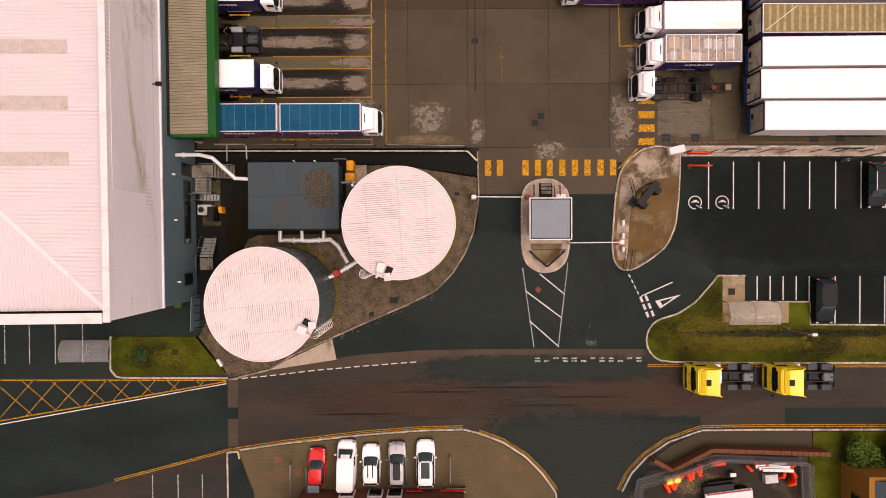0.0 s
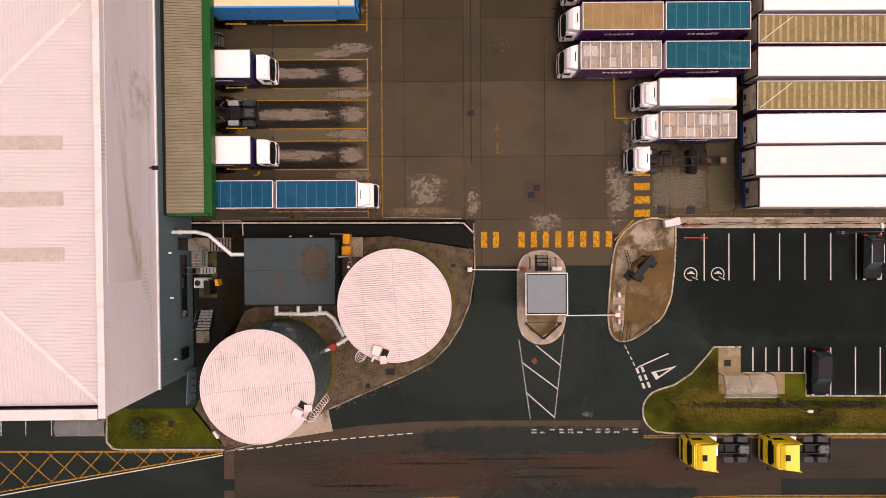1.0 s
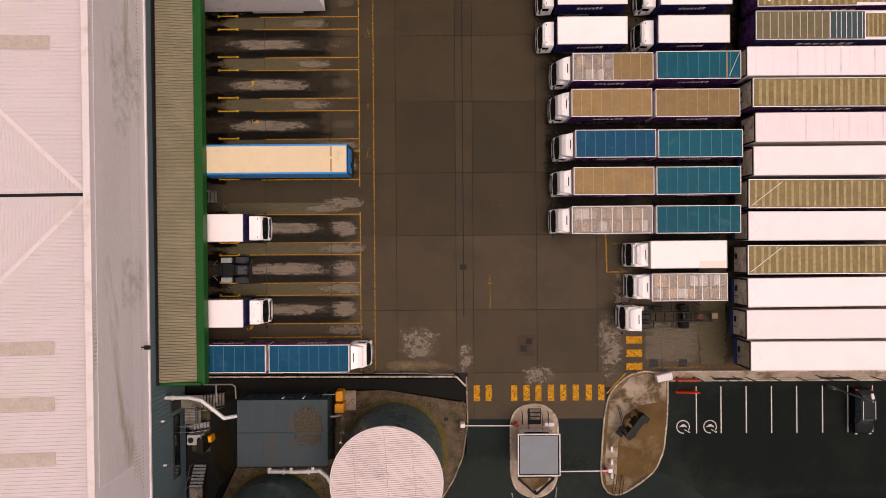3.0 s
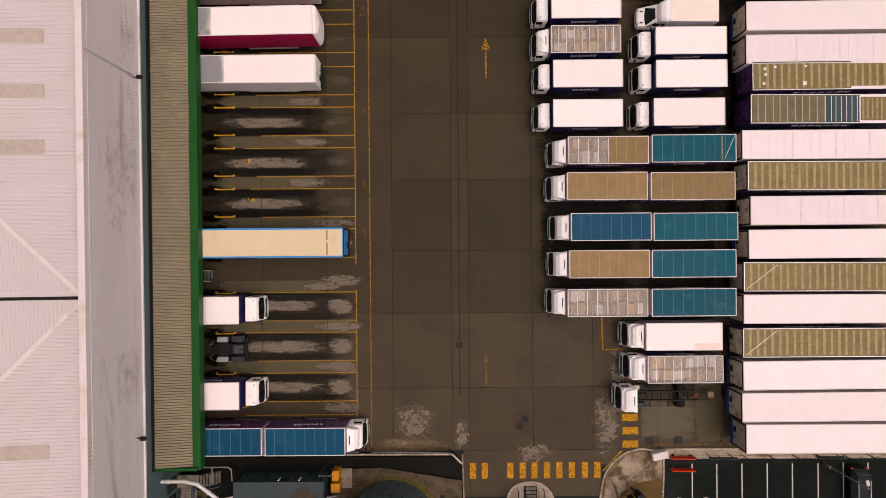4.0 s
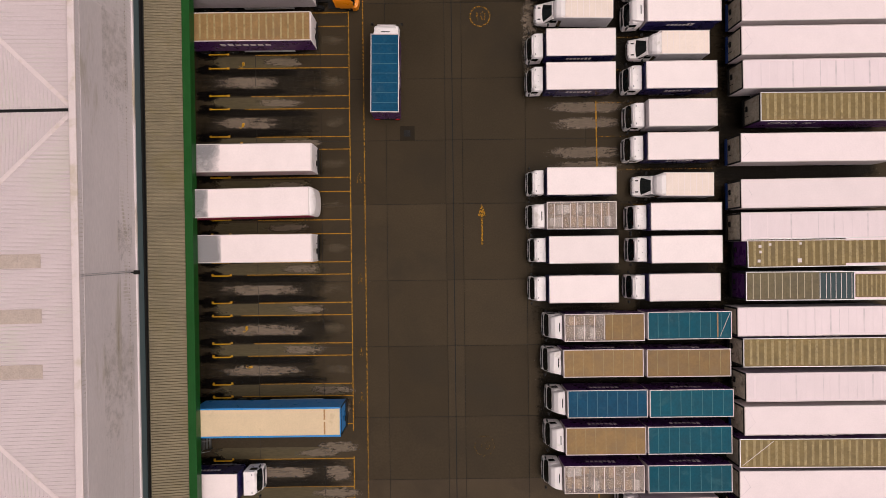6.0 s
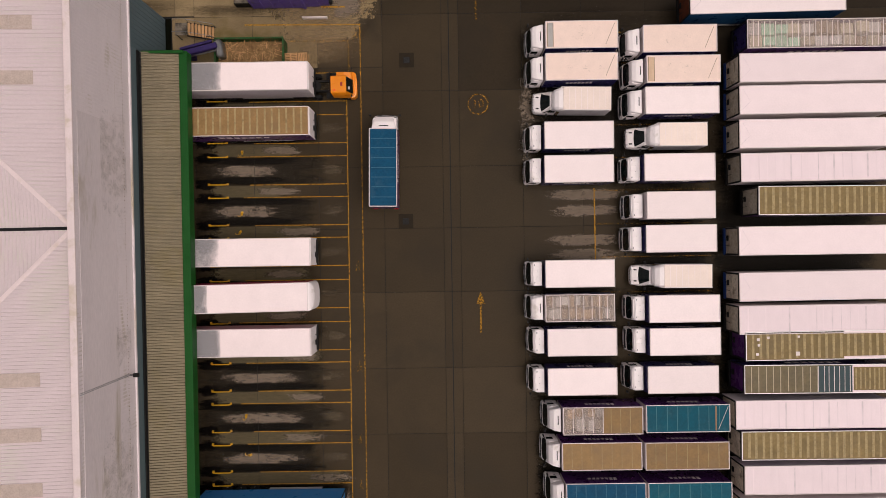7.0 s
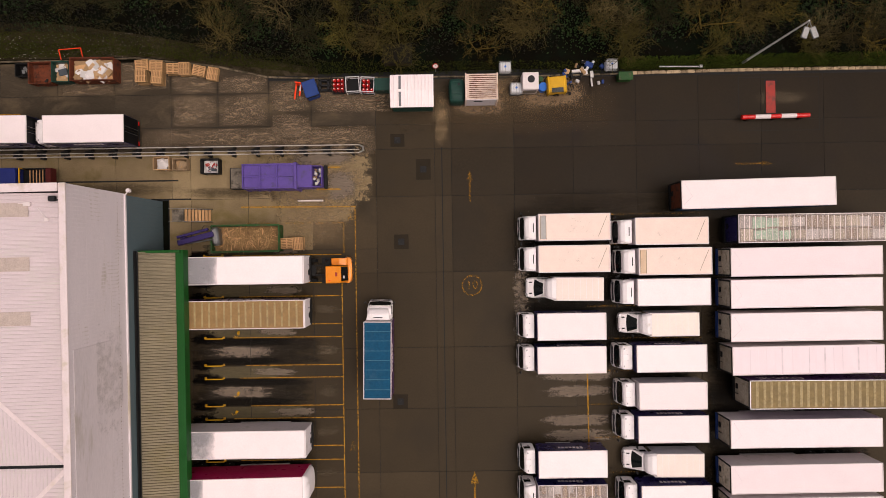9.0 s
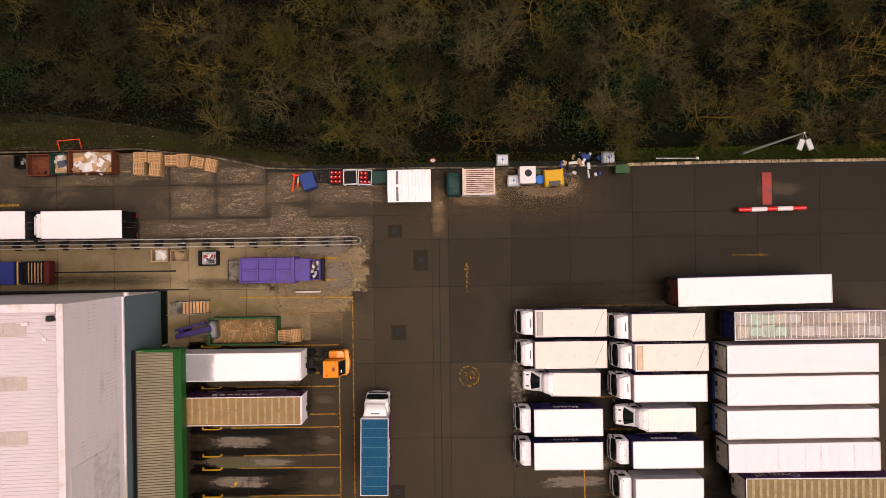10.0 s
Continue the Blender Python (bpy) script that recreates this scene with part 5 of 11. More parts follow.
def lorry_cab(root, x1, W, H, paint, deflect=None, depth=1.62, top=2.62, glass=(1.36, 2.48)):
    """A forward-control cab whose back stands at x1."""
    f = x1 - depth
    plan = ((-1.0, 0.26, 0.09), (-0.95, 0.12, 0.015), (-0.72, 0.04, 0.0), (0.0, 0.0, 0.0), (0.72, 0.04, 0.0), (0.95, 0.12, 0.015), (1.0, 0.26, 0.09))
    cab = part("cab", S().rings([[(x + d * k, w * W / 2, z - (drop if z > 2 else 0)) for x, z, k in ((f + 0.02, 0.5, 1), (f - 0.02, 1.25, 1), (f + 0.12, 1.5, 1), (f + 0.40, top - 0.16, 0.8), (f + 0.47, top - 0.06, 0.7), (f + 0.56, top - 0.012, 0.6), (f + 0.62, top - 0.004, 0.5), (x1, top, 0), (x1, 0.62, 0), (f + 0.2, 0.45, 1))]
                                 for w, d, drop in plan]), paint, root)
    g0, g1 = [f + 0.08 + 0.34 * (z - 1.5) / (top - 1.66) for z in glass]
    part("windscreen", S().rings([[(g0 + d, w * W / 2, glass[0]), (g1 + 0.8 * d, w * W / 2 * 0.97, glass[1] + 0.02), (g1 + 0.1 + 0.8 * d, w * W / 2 * 0.97, glass[1] - 0.02), (g0 + 0.14 + d, w * W / 2, glass[0])]
                                  for w, d in ((-0.97, 0.2), (-0.9, 0.11), (-0.7, 0.04), (0, 0), (0.7, 0.04), (0.9, 0.11), (0.97, 0.2))]), GLASS, cab)
    for y in (-0.5, 0.35):
        part("wiper", S().tube([(f + 0.06, y, 1.52), (f + 0.22, y + 0.38, 1.95)], 0.018, 5), BLACK_PLASTIC, cab)
    part("sun_visor", S().box(f + 0.40, 0, top - 0.1, 0.07, W - 0.5, 0.03, 0.01), paint, cab)
    part("grille", S().box(f - 0.01, 0, 1.02, 0.08, W - 0.5, 0.42, 0.02), BLACK_PLASTIC, cab)
    part("bumper", S().rings([[(f - 0.06 + d, w * W / 2, 0.38), (f - 0.06 + d, w * W / 2, 0.7), (f + 0.3 + d, w * W / 2, 0.7), (f + 0.3 + d, w * W / 2, 0.38)] for w, d, drop in plan]), paint, cab)
    for s in (-1, 1):
        part("headlight", S().box(f - 0.02, s * (W / 2 - 0.28), 0.78, 0.1, 0.36, 0.18, 0.03), LAMP_CLEAR, cab)
        part("side_window", S().box(x1 - depth * 0.5, s * (W / 2 + 0.002), 1.85, depth * 0.46, 0.02, 0.6, 0.02), GLASS, cab)
        part("door_handle", S().box(x1 - 0.5, s * (W / 2 + 0.02), 1.35, 0.16, 0.03, 0.04), BLACK_PLASTIC, cab)
        m = part("mirror", S().box(f + 0.12, s * (W / 2 + 0.26), 1.95, 0.12, 0.2, 0.5, 0.04), BLACK_PLASTIC, cab)
        part("mirror_arm", S().tube([(f + 0.3, s * (W / 2 - 0.03), 2.2), (f + 0.12, s * (W / 2 + 0.24), 2.15)], 0.025, 5), BLACK_PLASTIC, m)
        part("step", S().box(f + 0.55, s * (W / 2 - 0.06), 0.42, 0.5, 0.2, 0.08, 0.01), STEEL_DARK, cab)
    part("roof_hatch", S().box(x1 - 0.6, 0.0, top + 0.01, 0.5, 0.5, 0.04, 0.015), paint, cab)
    part("mark_bar", S().box(x1 - 0.42, 0, top + 0.012, 0.06, 0.55, 0.012), DARK_GOODS, cab)
    for s in (-1, 1):
        part("marker_lamp", S().box(f + 0.66, s * (W / 2 - 0.3), top + 0.015, 0.08, 0.14, 0.05, 0.015), LAMP_CLEAR, cab)
    if deflect:
        rise = deflect - top
        d = part("air_deflector", S().rings([[(x, -w, top - 0.03), (x, w, top - 0.03), (x, w, z - 0.06), (x, w - 0.1, z), (x, -w + 0.1, z), (x, -w, z - 0.06)]
                                             for x, w, z in ((x1 - 1.05, W / 2 - 0.3, top + 0.05), (x1 - 0.96, W / 2 - 0.26, top + 0.5 * rise), (x1 - 0.62, W / 2 - 0.14, top + 0.88 * rise), (x1 - 0.02, W / 2 - 0.02, deflect))]), paint, cab, bevel=0.02)
        part("mark_bar", S().add([(x1 - 0.3, -0.4, top + 0.95 * rise + 0.012), (x1 - 0.22, -0.4, top + 0.965 * rise + 0.012), (x1 - 0.22, 0.4, top + 0.965 * rise + 0.012), (x1 - 0.3, 0.4, top + 0.95 * rise + 0.012)], [(0, 1, 2, 3)]), BLACK_PLASTIC, d)
    wheels(root, [(f + 0.75, s * (W / 2 - 0.16)) for s in (-1, 1)])
    part("front_axle", S().cyl((f + 0.75, -W / 2 + 0.2, 0.48), (f + 0.75, W / 2 - 0.2, 0.48), 0.07, 8), STEEL_DARK, root)
    return cab


templates = {}


def placed(key, make, m, label, category, group=""):
    """Build a kind once, then set copies of it."""
    if key not in templates:
        ob = make()
        templates[key] = ob
        ob.matrix_basis = m
    else:
        ob = copy_thing(templates[key], m)
    return tagged(ob, label, category, group)


def box_lorry(L, H, side, roof, deflect=False, goods=0, seed=0, paint=None, front=None, W=2.45, brace=False, depth=1.62, gap=0.06, half=False, rear=None, patch=True):
    def make():
        root = new("box_lorry")
        undergear(root, L, W, -1.5, [L * 0.68])
        lorry_cab(root, -gap, 2.2, H, paint or WHITE, H - 0.35 if deflect else None, depth)
        box_body(root, L, W, H, 1.0, side, front or side, roof, rear, goods=goods, seed=seed, brace=brace, ribs=7 if L > 6.8 else 8)
        if roof == "tan" and patch:
            pane = part("roof_patch", S().box(0.42, 0.0, H + 0.008, 0.5, W - 0.3, 0.012), KIOSK_PALE if deflect and L < 6.6 else TAN_PATCH, root, "framed roof patch")
            for dx in (-0.26, 0.26):
                part("patch_frame", S().box(0.42 + dx, 0, H + 0.016, 0.05, W - 0.3, 0.014), PLY, pane)
        if roof == "tan":
            part("roof_smear", S().add([(0.75, -W / 2 + 0.12, H + 0.007), (L - 0.12, -W / 2 + 0.12, H + 0.007), (L - 0.12, W / 2 - 0.12, H + 0.007), (0.75, W / 2 - 0.12, H + 0.007)], [(0, 1, 2, 3)]), ROOF_SMEAR, root, "faint brown roof smears")
        if half:
            amber = part("amber_sheet", S().box(L * 0.75, 0, H + 0.006, L * 0.48, W - 0.2, 0.012), ORANGE_TAN, root)
            for k in range(3):
                part("roof_bow", S().box(L * (0.6 + 0.12 * k), 0, H + 0.016, 0.05, W - 0.3, 0.01), GOLD_RIB, amber)
        part("fuel_tank", S().cyl((0.6, -0.85, 0.62), (1.5, -0.85, 0.62), 0.27, 14), RAIL_ALU, root)
        part("exhaust_box", S().box(0.9, 0.85, 0.62, 0.7, 0.4, 0.45, 0.05), STEEL_DARK, root)
        return root
    return make


def drag_trailer(L, H, side, roof, seed=0):
    def make():
        root = new("drawbar_trailer")
        undergear(root, L, 2.45, 0.1, [L * 0.55, L * 0.55 + 1.35])
        box_body(root, L, 2.45, H, 1.0, side, SIDE_WHITE, roof, seed=seed, ribs=7)
        part("drawbar", S().tube([(0.3, -0.4, 0.7), (-1.2, 0, 0.6)], 0.06, 6).tube([(0.3, 0.4, 0.7), (-1.2, 0, 0.6)], 0.06, 6), STEEL_DARK, root)
        return root
    return make




# damp: how far the painted grey shading of the roof's dock end reaches
def semi_trailer(L, H, side, roof, front, seed=0, ribs=20, brace=False, logo=True, goods=0, curved=False, W=2.55, damp=0.0, rail=None, bows=None, bow_mat=None, skin=None):
    def make():
        root = new("semi_trailer")
        undergear(root, L, W, 0.6, [L - 4.4, L - 3.1, L - 1.8], 1.15)
        box_body(root, L, W, H, 1.2, side, front, roof, ribs=ribs, seed=seed, brace=brace, logo=logo, goods=goods, rail=rail, bows=bows, bow_mat=bow_mat, skin=skin)
        fr = part("front_frame", S().box(-0.03, -W / 2 + 0.09, (H + 1.2) / 2, 0.06, 0.16, H - 1.3, 0.02).box(-0.03, W / 2 - 0.09, (H + 1.2) / 2, 0.06, 0.16, H - 1.3, 0.02).box(-0.03, 0, H - 0.12, 0.06, W - 0.34, 0.12, 0.02), WHITE if front is WHITE else STEEL_DARK, root)
        part("coupling_box", S().box(-0.08, 0.3, 1.9, 0.12, 0.5, 0.3, 0.04), STEEL_DARK, fr)
        part("air_line", S().cyl((-0.06, -0.4, 1.5), (-0.06, -0.4, 2.2), 0.03, 6), STEEL_DARK, fr)
        part("lower_skirt", S().box(-0.07, 0, 1.25, 0.16, W - 0.1, 0.34, 0.02), BLUE_SKIRT if seed == 7 else STEEL_DARK, root)
        for s in (-1, 1):
            part("landing_leg", S().box(2.6, s * 0.75, 0.62, 0.14, 0.14, 1.1, 0.02).box(2.6, s * 0.75, 0.06, 0.3, 0.3, 0.08, 0.02), STEEL_DARK, root)
        if roof == "white" and not damp:
            part("roof_crease", S().line((0.15, -W * 0.36), (0.95, -0.15), 0.025, H + 0.002, H + 0.006), PINK_SEAM, root)
            part("roof_crease", S().line((0.3, W * 0.4), (0.95, -0.15), 0.025, H + 0.002, H + 0.006), PINK_SEAM, root)
        if damp:
            part("grey_film", S().add([(9.55 - damp, -W / 2 + 0.06, H + 0.009), (L - 0.05, -W / 2 + 0.06, H + 0.009), (L - 0.05, W / 2 - 0.06, H + 0.009), (9.55 - damp, W / 2 - 0.06, H + 0.009)], [(0, 1, 2, 3)]), DOCK_SHADE, root, "painted grey shading on the dock end")
        if curved:
            dome = S()
            rings = []
            for k in range(10):
                d = 1 - k / 9
                x, w, z = 0.06 - 0.5 * d, 1.27 * (1 - 0.93 * d ** 3.2) ** 0.4, H + 0.02 - 0.75 * d ** 2.4
                rings.append([(x, -w, 1.6), (x, w, 1.6), (x, w, z - 0.12), (x, w - 0.12, z), (x, -w + 0.12, z), (x, -w, z - 0.12)])
            part("fridge_fairing", dome.rings(rings), WHITE, root, bevel=0.04)
        return root
    return make


def luton_van(L=3.75, H=3.0):
    """Box van with the load box running up over the windscreen; x = 0 is where the box starts."""
    def make():
        root = new("luton_van")
        W = 2.15
        van = part("cab", S().rings([[(x, -w, 0.45), (x, -w, z - 0.16), (x, -w + 0.12, z), (x, w - 0.12, z), (x, w, z - 0.16), (x, w, 0.45)]
                                     for x, w, z in ((-2.14, 0.55, 0.82), (-2.08, 0.76, 0.96), (-1.92, 0.9, 1.07), (-1.4, 0.97, 1.2), (-1.2, 0.98, 1.24), (-0.1, 0.98, 1.26))]), WHITE, root)
        part("cabin", S().rings([[(-1.38, -0.92, z), (-1.38, 0.92, z), (-0.05, 0.95, z), (-0.05, -0.95, z)] if z < 1.5 else [(-0.68, -0.8, z), (-0.68, 0.8, z), (-0.05, 0.86, z), (-0.05, -0.86, z)] for z in (1.2, 2.05)]), WHITE, van)
        part("windscreen", S().rings([[(-1.46 + d, w * 0.93, 1.23), (-0.74 + d, w * 0.82, 2.03), (-0.6 + d, w * 0.82, 2.03), (-1.3 + d, w * 0.93, 1.2)] for w, d in ((-1.0, 0.22), (-0.85, 0.1), (-0.5, 0.03), (0, 0), (0.5, 0.03), (0.85, 0.1), (1.0, 0.22))]), GLASS, van)
        for s in (-1, 1):
            part("bonnet_vent", S().box(-1.72, s * 0.52, 1.135, 0.28, 0.12, 0.04, 0.01), BLACK_PLASTIC, van)
            part("side_window", S().box(-0.5, s * 0.92, 1.6, 0.6, 0.03, 0.5, 0.01), GLASS, van)
            part("mirror", S().box(-0.95, s * 1.2, 1.5, 0.14, 0.26, 0.3, 0.04), BLACK_PLASTIC, van)
            part("headlight", S().box(-2.02, s * 0.7, 0.95, 0.2, 0.36, 0.16, 0.04), LAMP_CLEAR, van)
        part("grille", S().box(-2.11, 0, 0.72, 0.06, 1.1, 0.3, 0.03), BLACK_PLASTIC, van)
        part("fairing", S().rings([[(x, -w, 1.98), (x, w, 1.98), (x, w, z - 0.2), (x, w - 0.2, z), (x, -w + 0.2, z), (x, -w, z - 0.2)] for x, w, z in ((-0.55, 0.72, 2.35), (-0.38, 0.88, 2.68), (0.0, 0.98, 2.9), (0.55, W / 2, H))]), WHITE, root, bevel=0.05)
        for s in (-1, 1):
            part("side_panel", S().box(L / 2 + 0.1, s * (W / 2 - 0.03), (H + 0.75) / 2, L - 0.15, 0.06, H - 0.75, 0.02), WHITE, root)
            part("roof_rail", S().box(L / 2 + 0.2, s * (W / 2 - 0.04), H, L - 0.3, 0.07, 0.06, 0.015), RIB_WHITE, root)
        part("roof", S().box(L / 2 + 0.2, 0, H - 0.02, L - 0.35, W - 0.08, 0.04), LUTON_ROOF, root)
        for k in range(7):
            part("roof_seam", S().box(0.9 + k * 0.55, 0, H + 0.002, 0.03, W - 0.3, 0.008), WHITE_ROOF, root)
        part("rear_shutter", S().box(L + 0.03, 0, (H + 0.75) / 2, 0.05, W - 0.1, H - 0.8, 0.01), SIDE_WHITE, root)
        part("load_floor", S().box(L / 2, 0, 0.78, L, W - 0.1, 0.1), PLY, root)
        part("chassis", S().box(L / 2 - 0.3, 0.4, 0.6, L, 0.1, 0.16).box(L / 2 - 0.3, -0.4, 0.6, L, 0.1, 0.16), STEEL_DARK, root)
        wheels(root, [(-1.3, 0.85), (-1.3, -0.85), (L - 1.3, 0.85), (L - 1.3, -0.85)], VAN_WHEEL, 0.35)
        return root
    return make


WHITE_LORRY = "white box lorry with navy sides and a plain white roof"
# west column of parked lorries
A1 = [(11.52, 71.0, "tan"), (11.48, 68.13, "tan"), (11.3, 61.99, "white"), (11.26, 58.97, "white"), (11.21, 49.55, "white"), (11.16, 46.47, "clear"), (11.32, 43.39, "white"), (11.29, 39.85, "white")]
for i, (x, y, kind) in enumerate(A1):
    if kind == "tan":
        placed("tan_a%d" % i, box_lorry(6.5, 3.4, NAVY, "tan", True, brace=True, front=SIDE_WHITE, gap=0.15, depth=1.36, patch=i == 0), pose(x, y, 0), "white box lorry with a dirty cream patched roof", "lorry", "parked lorries")
    elif kind == "clear":
        placed("clear_a", box_lorry(6.23, 3.4, NAVY, "clear", True, 18, 4, front=SIDE_WHITE, gap=0.15, depth=1.36), pose(x, y, 0), "white lorry with a clear ribbed roof over packed cartons", "lorry", "parked lorries")
    else:
        placed("white_a", box_lorry(6.22, 3.4, NAVY, "white", gap=0.2, depth=1.32), pose(x, y, 0), WHITE_LORRY, "lorry", "parked lorries")
A2 = [(12.51, 36.45, "mixed"), (12.38, 33.28, "gold"), (12.7, 29.67, "blue"), (12.52, 26.37, "gold"), (12.34, 22.95, "clear")]
for x, y, kind in A2:
    name = {"mixed": "amber translucent", "gold": "amber translucent", "blue": "dark blue", "clear": "clear ribbed"}[kind]
    key = {"mixed": "clear", "gold": "amber"}.get(kind, kind)
    placed("big_" + kind, box_lorry(7.1, 3.9, PURPLE, key, True, {"clear": 18, "mixed": 14}.get(kind, 0), 7 if kind != "mixed" else 12, front=SIDE_WHITE, half=kind == "mixed", depth=1.36, gap=0.12), pose(x, y, 0),
           "purple sided rigid lorry with a %s roof and white cab" % name, "lorry", "parked lorries")
# middle column
B1 = [(20.27, 70.52, "tan"), (20.54, 67.78, "tan"), (20.39, 64.99, "white"), (20.22, 58.98, "white"), (20.4, 55.58, "plain"), (20.28, 52.58, "white"), (20.48, 46.27, "white"), (20.5, 43.31, "white"), (20.27, 39.9, "white")]
for i, (x, y, kind) in enumerate(B1):
    if kind == "tan" or i == 2:
        k = "tan" if kind == "tan" else "white"
        placed("b_%s_defl%d" % (k, i), box_lorry(6.62, 3.4, NAVY, k, True, brace=k == "tan", front=SIDE_WHITE, gap=0.2, depth=1.4, patch=i == 1), pose(x, y, 0),
               "white box lorry with a dirty cream patched roof" if k == "tan" else "white box lorry with an air deflector on its cab", "lorry", "parked lorries")
    elif kind == "plain":
        placed("b_plain", box_lorry(6.15, 3.4, SIDE_WHITE, "white", gap=0.15, depth=1.4), pose(x, y, 0), "all white unmarked box lorry", "lorry", "parked lorries")
    else:
        placed("b_white", box_lorry(6.35, 3.4, NAVY, "white", gap=0.17, depth=1.4), pose(x, y, 0), WHITE_LORRY, "lorry", "parked lorries")
for x, y, kind in ((19.9, 36.55, "teal"), (19.79, 33.22, "gold"), (20.0, 29.63, "teal"), (19.82, 26.36, "teal"), (19.79, 22.93, "teal")):
    placed("drag_" + kind, drag_trailer(7.45, 3.9, PURPLE, "amber" if kind == "gold" else kind, 3), pose(x, y, 0), "purple sided drawbar trailer with %s roof" % ("a teal" if kind == "teal" else "an amber"), "trailer", "drawbar trailers")
first = [ob for ob in bpy.data.objects if ob.parent is None and abs(ob.matrix_basis.translation.x - 19.9) < 0.01 and abs(ob.matrix_basis.translation.y - 36.55) < 0.01][0]
part("repair_strip", S().box(6.2, 0, 3.92, 0.13, 2.2, 0.012), PLY, first, "cream repair strip")
part("roof_strap", S().line((6.4, -1.0), (7.3, 1.05), 0.035, 3.925, 3.935), RIB_WHITE, first)
host = placed("b_shutter", box_lorry(6.8, 3.4, SIDE_WHITE, "white", True, front=SIDE_WHITE, brace=False), pose(19.42, 19.83, 0), "white box lorry with a cream roof repair strip", "lorry", "parked lorries")
part("repair_strip", S().box(5.5, -0.85, 3.405, 2.3, 0.5, 0.02), TAN_ROOF, host, "cream framed repair strip")
placed("b_clear", box_lorry(6.73, 3.4, NAVY, "clear", True, 12, 9, front=SIDE_WHITE), pose(19.53, 16.91, 0), "white lorry with a clear ribbed roof and pale load", "lorry", "parked lorries")
for x, y, a in ((12.1, 65.39, -1), (20.75, 62.0, 0), (21.0, 49.2, -0.6)):
    placed("luton", luton_van(4.65), pose(x + 0.65, y, 0, 0, 0, a), "white box van with rounded fairing over the cab", "van", "parked vans")

# chassis cab with no body
bare = thing("chassis_lorry", "white cab lorry with a bare black chassis", "lorry", pose(18.83, 14.02, 0))
lorry_cab(bare, -0.1, 2.2, 3.4, WHITE, 3.0)
ch = S()
for s in (-1, 1):
    ch.box(3.45, s * 0.42, 0.86, 7.4, 0.1, 0.26)
for k in range(9):
    ch.box(0.2 + k * 0.85, 0, 0.86, 0.12, 0.8, 0.16)
part("chassis", ch, STEEL_DARK, bare)
part("fuel_tank", S().box(0.8, -0.85, 0.7, 0.9, 0.5, 0.5, 0.08), BLACK_PLASTIC, bare)
part("battery_box", S().box(0.9, 0.85, 0.7, 0.6, 0.5, 0.45, 0.05), STEEL_DARK, bare)
part("air_tank", S().cyl((1.6, 0.8, 0.65), (2.6, 0.8, 0.65), 0.16, 12), STEEL_DARK, bare)
for s in (-1, 1):
    part("side_bar", S().box(2.6, s * 0.98, 0.62, 2.6, 0.05, 0.1, 0.01), STEEL_DARK, bare)
    part("outrigger", S().box(1.7, s * 0.72, 0.8, 0.08, 0.6, 0.1, 0.01).box(3.4, s * 0.72, 0.8, 0.08, 0.6, 0.1, 0.01), STEEL_DARK, bare)
part("body_runner", S().box(3.0, 0.42, 1.02, 6.2, 0.08, 0.06).box(3.0, -0.42, 1.02, 6.2, 0.08, 0.06), STEEL_DARK, bare)
part("tail_box", S().box(7.35, 0.05, 0.8, 0.55, 0.55, 0.35, 0.04), PLY, bare, "tan steel tail box")
part("round_reservoir", S().cyl((6.0, 0, 0.78), (6.0, 0, 0.98), 0.24, 16), RUST, bare, "rusty round reservoir")
part("step_box", S().box(0.45, 0.8, 0.9, 0.5, 0.4, 0.3, 0.04), BULKHEAD, bare)
part("gearbox", S().box(0.6, 0, 0.75, 1.6, 0.5, 0.4, 0.08), STEEL_DARK, bare)
part("rear_axle", S().cyl((4.6, -0.9, 0.5), (4.6, 0.9, 0.5), 0.12, 10).box(4.6, 0, 0.5, 0.5, 0.5, 0.4, 0.1), STEEL_DARK, bare)
wheels(bare, [(4.6, 0.95), (4.6, -0.95), (4.6, 0.65), (4.6, -0.65)])

# east column of semi-trailers
C1 = [(24.28, 73.7, "bare"), (29.3, 70.6, "clear"), (28.58, 67.6, "white"), (28.54, 64.75, "white"), (28.49, 61.75, "white"), (28.59, 58.76, "pink"), (29.95, 55.8, "gold"), (28.32, 52.25, "white"),
      (28.3, 48.16, "white"), (28.26, 45.23, "pink"), (28.79, 42.88, "gold2")]
C2 = [(28.62, 39.96, "mixed"), (27.84, 36.81, "pink"), (28.31, 34.06, "gold3"), (28.53, 30.98, "pink"), (28.35, 28.02, "white"), (27.88, 25.15, "gold"), (27.85, 22.3, "white"), (27.77, 19.32, "gold"),
      (27.77, 16.41, "white"), (27.65, 13.6, "white"), (27.98, 10.84, "white")]
lean = random.Random(5)
